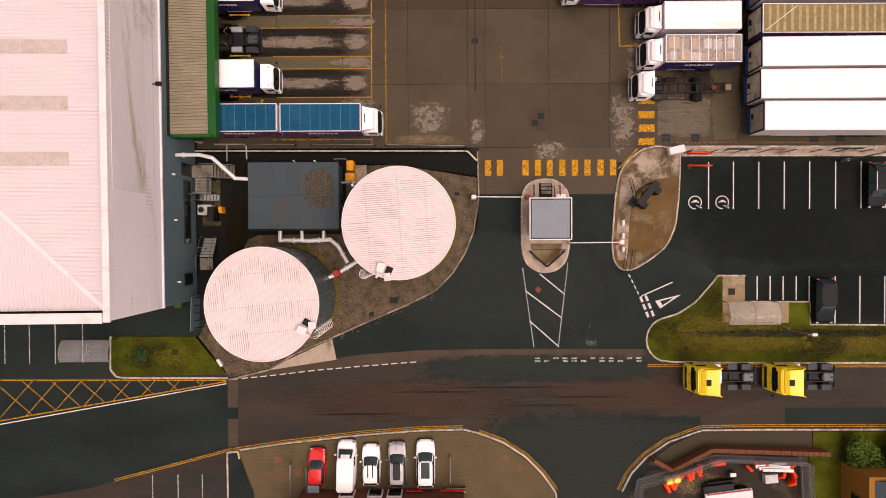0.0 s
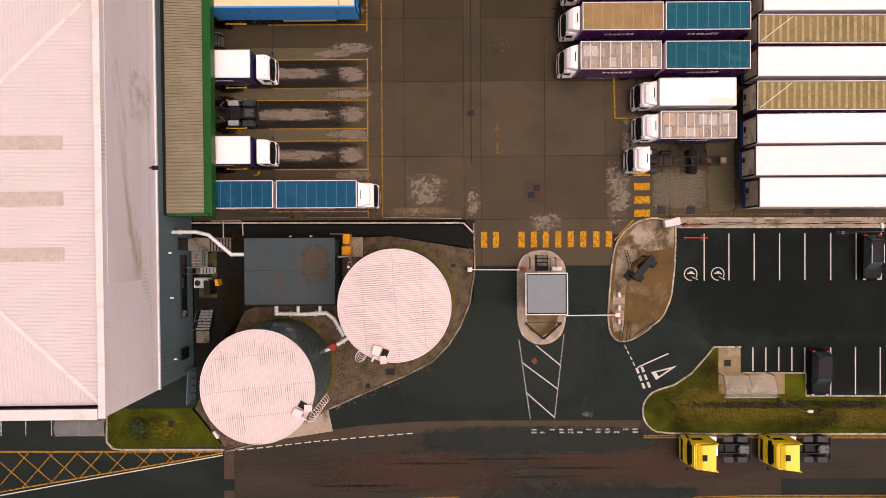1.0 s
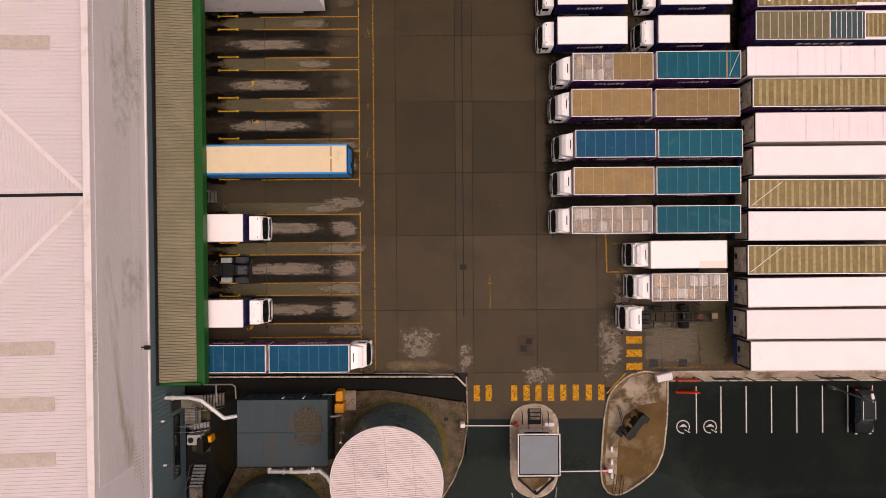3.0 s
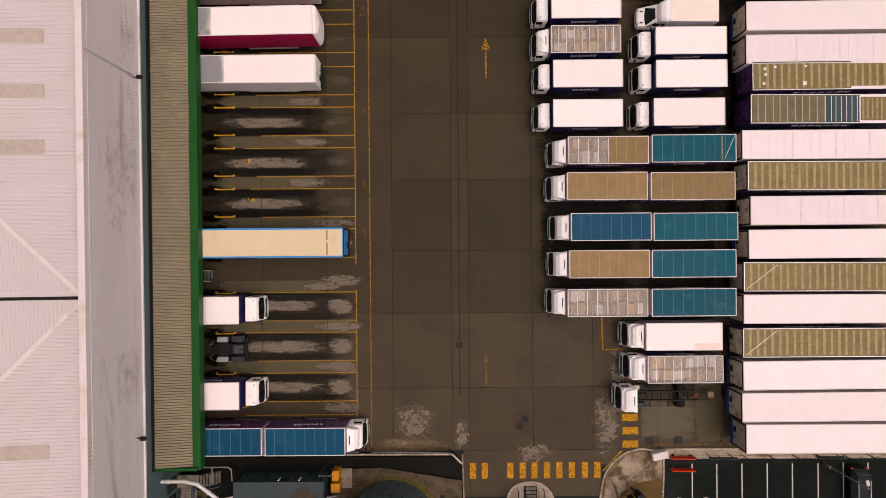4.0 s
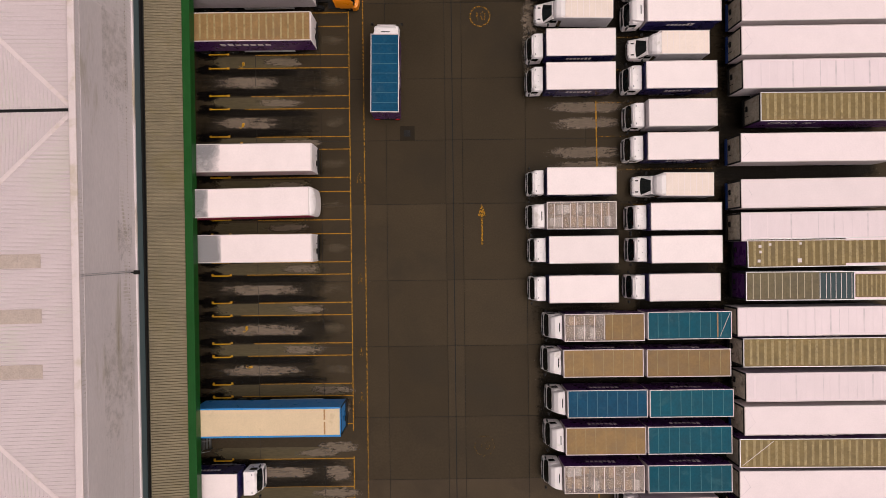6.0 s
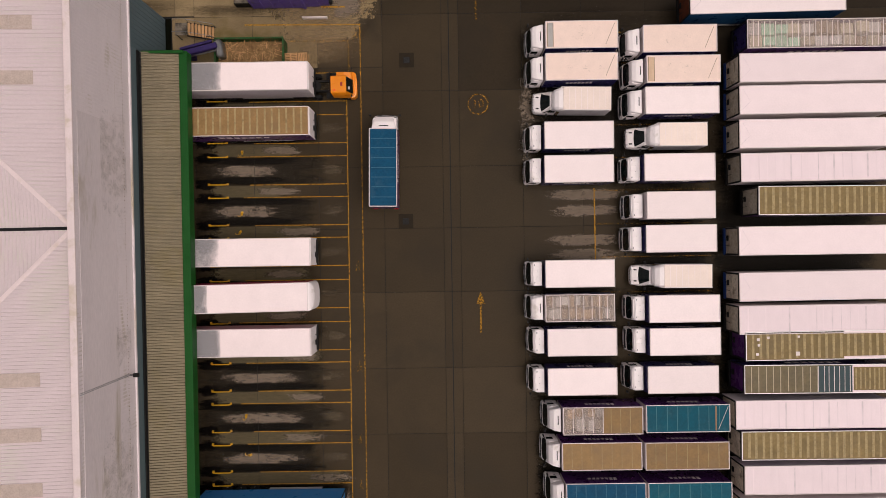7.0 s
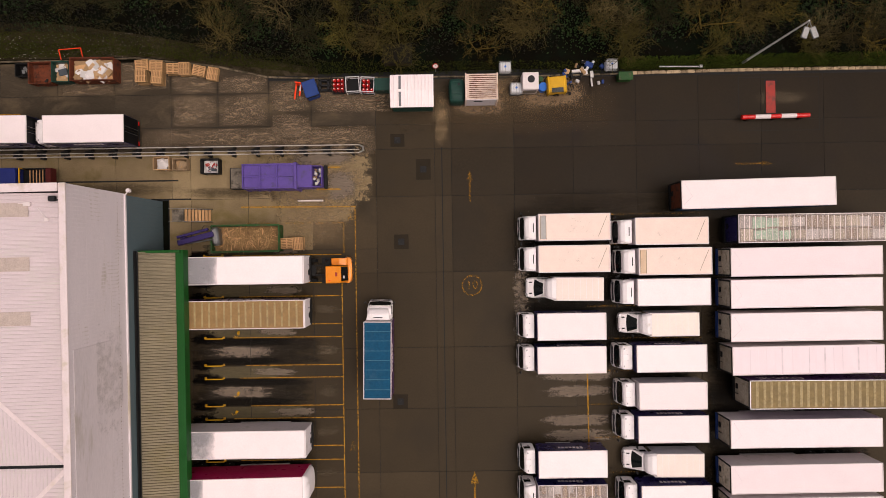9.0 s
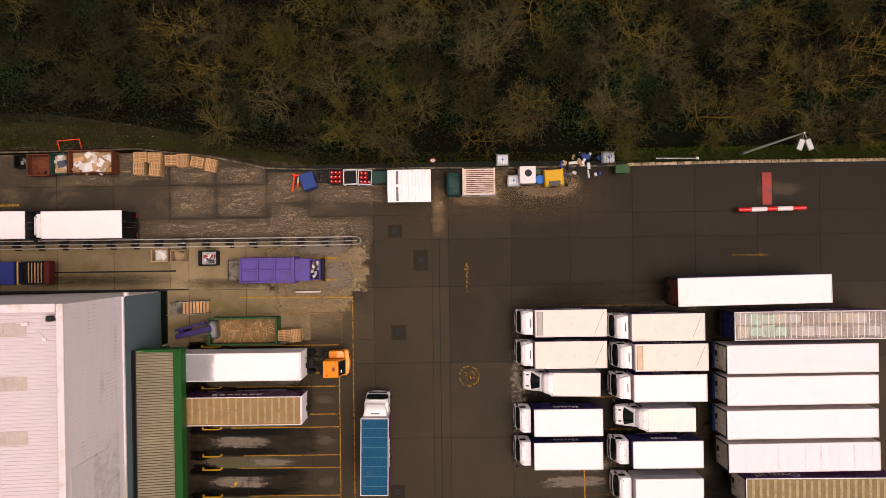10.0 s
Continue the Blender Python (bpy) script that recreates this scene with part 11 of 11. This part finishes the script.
ibc_tank(pose(8.98, 86.3, 0), "white bulk liquid container at the wood's edge")
ibc_tank(pose(10.0, 84.3, 0), "white bulk liquid container beside the chiller")
ibc_tank(pose(19.05, 86.4, 0), "white bulk liquid container at the wood's edge")
wu = thing("chiller_unit", "white chiller unit with a round black fan on top", "chiller", pose(11.25, 84.75, 0))
part("casing", S().box(0, 0, 0.95, 1.5, 1.6, 1.7, 0.05), RIB_WHITE, wu)
part("fan", S().cyl((0.05, 0.15, 1.8), (0.05, 0.15, 1.83), 0.34, 20), BLACK_PLASTIC, wu)
part("grille", S().box(0, -0.81, 0.9, 1.2, 0.04, 1.0, 0.01), GALV, wu)
part("skid", S().box(0, 0, 0.06, 1.6, 1.7, 0.1, 0.02), STEEL_DARK, wu)
single("blue_tub", S().cyl((0, 0, 0), (0, 0, 0.85), 0.36, 14, 0.4).cyl((0, 0, 0.85), (0, 0, 0.9), 0.42, 14), BLUE_TUB, "bright blue plastic tub", "tub", pose(12.55, 84.4, 0))
single("green_drum", S().cyl((0, 0, 0), (0, 0, 0.9), 0.26, 14), SKIP_GREEN, "small green drum in the row", "drum", pose(12.3, 85.15, 0))
yc = thing("site_generator", "yellow towed generator with a dark side window", "generator", pose(13.8, 84.5, 0, 0, 0, 4))
part("hood", S().prof([(-0.9, 0.3), (-0.95, 0.9), (-0.75, 1.35), (0.75, 1.4), (0.92, 1.0), (0.9, 0.3)], -0.75, 0.75), YELLOW_STEEL, yc, bevel=0.08, segments=2)
part("window", S().box(0, -0.55, 1.39, 1.1, 0.45, 0.04, 0.02), GLASS, yc)
for x in (-0.8, 0.8):
    part("side_arch", S().box(x, 0, 0.8, 0.16, 1.65, 1.2, 0.06), YELLOW_STEEL, yc)
part("handle", S().tube([(1.0, 0.2, 0.5), (1.7, 0.1, 0.3), (1.75, -0.3, 0.2)], 0.04, 6), STEEL_DARK, yc)
wheels(yc, [(0, 0.72), (0, -0.72)], CAR_WHEEL, 0.31)
gw = thing("wheeled_bin", "green four-wheeled bin on the yard edge", "bin", pose(20.3, 85.25, 0))
part("body", S().box(0, 0, 0.6, 1.25, 0.7, 1.0, 0.06), SKIP_GREEN, gw)
part("lid", S().box(0, 0, 1.13, 1.35, 0.8, 0.08, 0.03), SKIP_GREEN, gw)
rj = random.Random(31)
for i in range(26):
    x, y = rj.uniform(14.6, 18.4), rj.uniform(84.6, 87.0)
    single("scrap_item", S().box(0, 0, 0.15, rj.uniform(0.2, 0.8), rj.uniform(0.15, 0.5), rj.uniform(0.1, 0.4), 0.03), rj.choice((WRAP, WRAP, BLUE_BIN, STEEL_DARK, CARD, IBC)), "discarded item among scrap at the wood's edge", "scrap", pose(x, y, 0.02, 0, 0, rj.uniform(0, 180)), group="scrap by the wood")
hose = S().tube([(14.9 + 0.28 * math.cos(a * 0.5), 84.2 + 0.28 * math.sin(a * 0.5), 0.05) for a in range(13)], 0.03, 5)
single("coiled_hose", hose, BLACK_PLASTIC, "black hose coiled on the ground", "hose")
single("hand_trolley", S().tube([(15.2, 84.9, 0.3), (15.3, 84.0, 0.6)], 0.03, 6).cyl((15.1, 83.9, 0.15), (15.3, 83.9, 0.15), 0.16, 12), STEEL_DARK, "small dark hand trolley", "trolley")
single("drain_pipe", S().cyl((23.8, 86.35, 0.12), (27.7, 86.3, 0.12), 0.1, 10).box(27.75, 86.3, 0.14, 0.3, 0.3, 0.28, 0.03), GALV, "long grey pipe lying in the grass", "pipe")
ss = thing("speed_sign", "small round red and white sign on a post", "sign", pose(2.4, 86.2, 0))
part("post", S().cyl((0, 0, 0), (0, 0, 2.2), 0.03, 6), GALV, ss)
part("disc", S().cyl((0, 0.0, 2.0), (0, -0.03, 2.02), 0.3, 16), RED_DULL, ss)
part("face", S().cyl((0, -0.03, 2.02), (0, -0.045, 2.03), 0.22, 16), RIB_WHITE, ss)
sunk = thing("sunken_shed", "old dark timber hut in the wood's edge", "hut", pose(-1.2, 87.6, 0))
part("wall", S().box(0, 0, 0.7, 2.6, 1.6, 1.4, 0.02), mat("dark_old_timber", (0.03, 0.022, 0.016), 0.9, amt=0.3), sunk)
part("roof", S().box(0, 0, 1.45, 2.8, 1.8, 0.1, 0.02), mat("mossy_felt", (0.011, 0.009, 0.006), 0.9, amt=0.4), sunk)

# height barrier: red strip and red-white beam
single("red_strip", S().box(0, 0, 0.03, 0.9, 3.1, 0.06, 0.01), RED_DULL, "faded red steel strip on the yard", "strip", pose(34.45, 83.3, 0))
hb = thing("striped_barrier", "red and white striped steel barrier across the yard end", "barrier", pose(34.5, 81.3, 0, 0, 0, 1))
cuts = (-3.2, -1.95, -0.5, 0.5, 1.95, 3.2)
for i in range(5):
    part("beam_section", S().cyl((cuts[i], 0, 0.75), (cuts[i + 1] - 0.002, 0, 0.75), 0.22, 14), RED if i % 2 == 0 else RIB_WHITE, hb)
for x in (-2.5, 0, 2.5):
    part("foot", S().box(x, 0, 0.3, 0.3, 0.5, 0.6, 0.03), STEEL_DARK, hb)
for p, q in (((31.4, 85.2), (39.1, 85.2)), ((31.4, 80.1), (39.1, 80.1)), ((31.4, 80.1), (31.4, 85.2)), ((39.1, 80.1), (39.1, 85.2))):
    marking("slab_joint", p, q, 0.05, BLACK_GAP, "dark joint round the barrier pad")

for y in (84.75, 81.85):
    single("anchor_plate", S().box(0, 0, 0.02, 1.2, 0.45, 0.05, 0.01), STEEL_DARK, "dark steel anchor plate under the red strip", "plate", pose(34.45, y, 0))
# kerb along the wood
kerb([(-8.9, 85.75), (2.6, 85.75), (9.6, 85.65), (21, 85.75)], "broken mossy kerb along the wood", stone=KERB_DARK)
KERB_TAN = mesh_of("kerb_stone", S().box(0, 0, 0.02, 0.9, 0.32, 0.24, 0.05), mat("weathered_tan_kerb", (0.40, 0.29, 0.18), 0.9, amt=0.35, grain=14, blotch=2, each=0.35, dirt=(0.14, 0.10, 0.055), dirt_amt=0.4))
kerb([(21, 85.8), (31.4, 85.95), (60, 85.95)], "weathered tan stone kerb along the wood", 0.7, stone=KERB_TAN)
area("stony_bank", [(-60, 88.0), (-32.9, 88.0), (-26.3, 88.15), (-18.4, 87.15), (-13.8, 86.1), (-8.9, 85.95), (-8.9, 86.7), (-14, 87.6), (-19, 89.0), (-27, 90.4), (-34, 91.4), (-60, 92.2)], 0.05, STONY_BANK, "grassy bank strewn with stones below the wood", "bank")
tufts([(-60, 88.1), (-26, 88.3), (-18, 87.3), (-9, 86.1), (-14, 87.4), (-19, 88.9), (-27, 90.2), (-60, 92)], 9000, 15, "short dull grass on the bank", RANK_GRASS, 0.2)
tufts([(20, 86.15), (60, 86.2), (60, 87.6), (20, 87.3)], 9000, 16, "fresh green grass behind the kerb", BANK_GRASS, 0.25)
kerb([(-60, 87.75), (-32.9, 87.85), (-26.3, 88.0), (-18.4, 87.0), (-13.8, 85.95), (-8.9, 85.75)], "broken mossy kerb along the wood", stone=KERB_DARK)
tufts([(20, 85.95), (60, 86.0), (60, 87.3), (20, 87.0)], 7000, 12, "rank grass along the wood's edge", RANK_GRASS, 0.3)
tufts([(-60, 88.0), (-26, 88.2), (-18, 87.2), (-8, 86.0), (20, 85.9), (20, 87.0), (-8, 87.4), (-18, 88.6), (-60, 91)], 9000, 13, "rank grass along the wood's edge", RANK_GRASS, 0.3)
tufts([(-60, 91.4), (-34, 90.6), (-27, 89.6), (-19, 88.3), (-9, 86.3), (-8, 87.4), (-19, 89.6), (-27, 91.2), (-34, 92.4), (-60, 93.4)], 5000, 17, "dark withered growth at the ditch edge", TWIG_DARK, 0.4)
rl = random.Random(44)
lit = S()
for i in range(420):
    x = -44 + 20 * rl.random() ** 1.4
    y = 88.1 + rl.random() * 2.3
    a, l = rl.uniform(0, 3.14), rl.uniform(0.015, 0.05)
    lit.box(x, y, 0.07, l, l * 0.7, 0.04, 0, math.degrees(a))
single("wind_blown_litter", lit, WRAP, "small pale litter strewn along the bank", "litter", kind="stuff")


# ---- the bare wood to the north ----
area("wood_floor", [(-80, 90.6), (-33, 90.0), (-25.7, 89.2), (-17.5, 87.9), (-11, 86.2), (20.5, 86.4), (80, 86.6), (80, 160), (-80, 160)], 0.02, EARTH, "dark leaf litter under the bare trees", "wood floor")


def bare_tree(seed, h, reach, thick, material, shoots):
    """Several stems with fans of fine bare twigs that curve up and outwards."""
    r = random.Random(seed)
    trunk, twigs = S(), S()

    def bent(p, d, length, rad, steps, lift, sides, into):
        pts = [p]
        for i in range(steps):
            d = (d + Vector((r.gauss(0, 0.17), r.gauss(0, 0.17), lift + r.gauss(0, 0.08)))).normalized()
            pts.append(pts[-1] + d * (length / steps))
        for i in range(steps):
            into.cyl(pts[i], pts[i + 1], rad * (1 - 0.6 * i / steps), sides, rad * (1 - 0.6 * (i + 1) / steps), False)
        return pts, d

    for stem in range(r.choice((2, 3, 3, 4))):
        a = r.uniform(0, 6.28)
        lean = Vector((math.cos(a) * 0.28, math.sin(a) * 0.28, 1)).normalized()
        base = Vector((r.uniform(-0.5, 0.5), r.uniform(-0.5, 0.5), 0))
        pts, d = bent(base, lean, h * r.uniform(0.5, 0.75), thick, 4, 0.06, 6, trunk)
        for k in range(shoots):
            at = pts[r.choice((1, 2, 2, 3, 3, 4))]
            b = r.uniform(0, 6.28)
            out = Vector((math.cos(b), math.sin(b), r.uniform(0.1, 0.9))).normalized()
            sp, sd = bent(at, out, reach * r.uniform(0.55, 1.1), thick * 0.3, 3, 0.1, 4, trunk if k % 3 == 0 else twigs)
            for q in sp[1:] + sp[2:]:
                for j in range(2):
                    side = (sd * 0.7 + Vector((r.gauss(0, 0.6), r.gauss(0, 0.6), r.gauss(0.15, 0.3)))).normalized()
                    tp, td = bent(q, side, reach * r.uniform(0.25, 0.5), 0.016, 2, 0.05, 3, twigs)
                    for e in tp[1:]:
                        f = (td * 0.6 + Vector((r.gauss(0, 0.6), r.gauss(0, 0.6), r.gauss(0.1, 0.3)))).normalized()
                        twigs.cyl(e, e + f * reach * r.uniform(0.12, 0.28), 0.011, 3, 0.005, False)
    return mesh_of("trunk", trunk, material), mesh_of("crown", twigs, material)


kinds = [bare_tree(100 + i, h, reach, th, m, n) for i, (h, reach, th, m, n) in enumerate((
    (5.5, 2.0, 0.08, TWIG_ROSE, 9), (5.0, 2.3, 0.07, TWIG_BROWN, 8), (6.0, 1.8, 0.09, TWIG_OLIVE, 9), (4.2, 2.2, 0.06, TWIG_ROSE, 9),
    (5.2, 2.0, 0.08, TWIG_STRAW, 8), (4.6, 2.4, 0.07, TWIG_BROWN, 9), (3.8, 1.7, 0.06, TWIG_DARK, 9), (4.4, 1.9, 0.06, TWIG_OLIVE, 9)))]
rt = random.Random(77)
spots = []
gx = -50.0
while gx < 58:
    gy = 87.4
    while gy < 106:
        x, y = gx + rt.uniform(-1.2, 1.2), gy + rt.uniform(-1.2, 1.2)
        edge = 92.4 if x < -24 else (89.6 if x < -12 else 87.5)
        if y > edge:
            spots.append((x, y))
        gy += 2.8
    gx += 3.1
for i, (x, y) in enumerate(spots):
    if rt.random() < 0.07:
        continue
    pick = rt.random()
    # darker twig materials weighted west of x = -23, to match the tone there
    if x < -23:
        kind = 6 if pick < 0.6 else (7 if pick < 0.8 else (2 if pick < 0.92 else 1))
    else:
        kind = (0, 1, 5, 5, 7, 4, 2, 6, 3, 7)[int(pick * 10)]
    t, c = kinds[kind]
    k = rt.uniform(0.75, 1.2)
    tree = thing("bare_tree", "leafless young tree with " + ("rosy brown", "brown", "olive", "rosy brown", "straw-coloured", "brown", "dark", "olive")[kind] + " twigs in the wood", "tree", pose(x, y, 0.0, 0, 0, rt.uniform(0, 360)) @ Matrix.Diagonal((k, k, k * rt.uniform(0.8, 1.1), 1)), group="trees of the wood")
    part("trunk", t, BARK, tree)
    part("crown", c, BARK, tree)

# undergrowth: brambles and ivy, joined
def undergrowth(count, seed, material, label, size, cluster):
    r = random.Random(seed)
    s = S()
    centres = [(r.uniform(-50, 58), r.uniform(88.4, 107)) for _ in range(cluster)]
    for i in range(count):
        cx, cy = r.choice(centres)
        x, y = r.gauss(cx, 1.5), r.gauss(cy, 1.1)
        if y < (90.6 if x < -20 else 87.6):
            continue
        z = abs(r.gauss(0, 0.7)) + 0.05
        l = size * r.uniform(0.5, 1.4)
        n = Vector((r.gauss(0, 0.7), r.gauss(0, 0.7), 1)).normalized()
        u = n.orthogonal().normalized()
        a = r.uniform(0, 6.28)
        w = n.cross(u)
        u, w = u * math.cos(a) + w * math.sin(a), w * math.cos(a) - u * math.sin(a)
        p = Vector((x, y, z))
        s.add([p - u * l, p + w * l * 0.55, p + u * l, p - w * l * 0.55], [(0, 1, 2, 3)])
    return single("undergrowth", s, material, label, "undergrowth", kind="stuff")


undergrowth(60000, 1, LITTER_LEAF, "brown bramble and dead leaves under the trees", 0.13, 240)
undergrowth(56000, 2, LEAF, "dark green ivy and bramble under the trees", 0.12, 80)

# ---- slabs of the yard, one by one ----
xs = [-21.3, -15.78, -9.62, -3.46, 2.16, 3.77, 9.77, 15.45, 21.5, 27.5, 33.5, 39.5, 46.0, 53.0, 60.0]
ys = [8.75, 14.7, 21.75, 27.68, 34.4, 40.65, 47.88, 53.95, 59.79, 67.0, 74.3, 78.85, 81.2, 85.55]
slab_mesh = {}


def slab(x0, y0, x1, y1, material, z=0.0):
    key = (round(x1 - x0, 2), round(y1 - y0, 2), material.name)
    if key not in slab_mesh:
        slab_mesh[key] = mesh_of("slab", S().box(0, 0, -0.1, x1 - x0 - 0.03, y1 - y0 - 0.03, 0.2, 0.012), material)
    ob = new("slab", slab_mesh[key])
    ob.matrix_basis = pose((x0 + x1) / 2, (y0 + y1) / 2, z)
    ob.parent = yard


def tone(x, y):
    """Slab tone by row, set to match brightness: palest by the gate, darkest north-east."""
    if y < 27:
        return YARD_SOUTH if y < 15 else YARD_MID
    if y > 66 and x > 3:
        return YARD_DARKER if y < 74 or x < 9 else YARD_DARK
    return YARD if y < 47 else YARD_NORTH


for i in range(len(xs) - 1):
    for j in range(len(ys) - 1):
        if j == len(ys) - 2 and i < 3:
            continue
        if xs[i] < -4 and 66 < ys[j] < 68:
            slab(xs[i], 67.0, xs[i + 1], 69.3, YARD)
            slab(xs[i], 69.3, xs[i + 1], 74.3, APRON if xs[i] < -10 else YARD)
            continue
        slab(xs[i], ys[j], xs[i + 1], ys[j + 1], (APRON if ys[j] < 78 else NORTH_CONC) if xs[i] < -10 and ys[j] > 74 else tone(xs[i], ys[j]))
for j in range(9):
    slab(-23.4, ys[j], -21.3, ys[j + 1], YARD)
for x0, x1, y0, y1 in ((2.16, 3.77, 4.35, 8.75), (3.77, 9.77, 4.35, 8.75), (9.77, 16.2, 4.35, 8.75), (16.2, 19.0, 7.3, 8.75)):
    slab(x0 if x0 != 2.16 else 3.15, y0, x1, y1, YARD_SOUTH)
nx = [-60, -53, -46, -39.5, -34.0, -28.5, -23.1, -18.6, -13.7, -9.62, -3.46]
for a, b in zip(nx, nx[1:]):
    if a < -23.2:
        slab(a, 74.4, b, 78.85, APRON)
        slab(a, 78.85, b, 81.2, NORTH_CONC)
    slab(a, 81.2, b, 84.4, NORTH_CONC)
    slab(a, 84.4, b, 85.6 if a > -18 else 87.6, NORTH_CONC)
slab(-23.1, 74.4, -21.3, 78.85, APRON)
slab(-23.1, 78.85, -21.3, 81.2, NORTH_CONC)
slab(-23.4, 67.0, -21.3, 74.3, APRON)
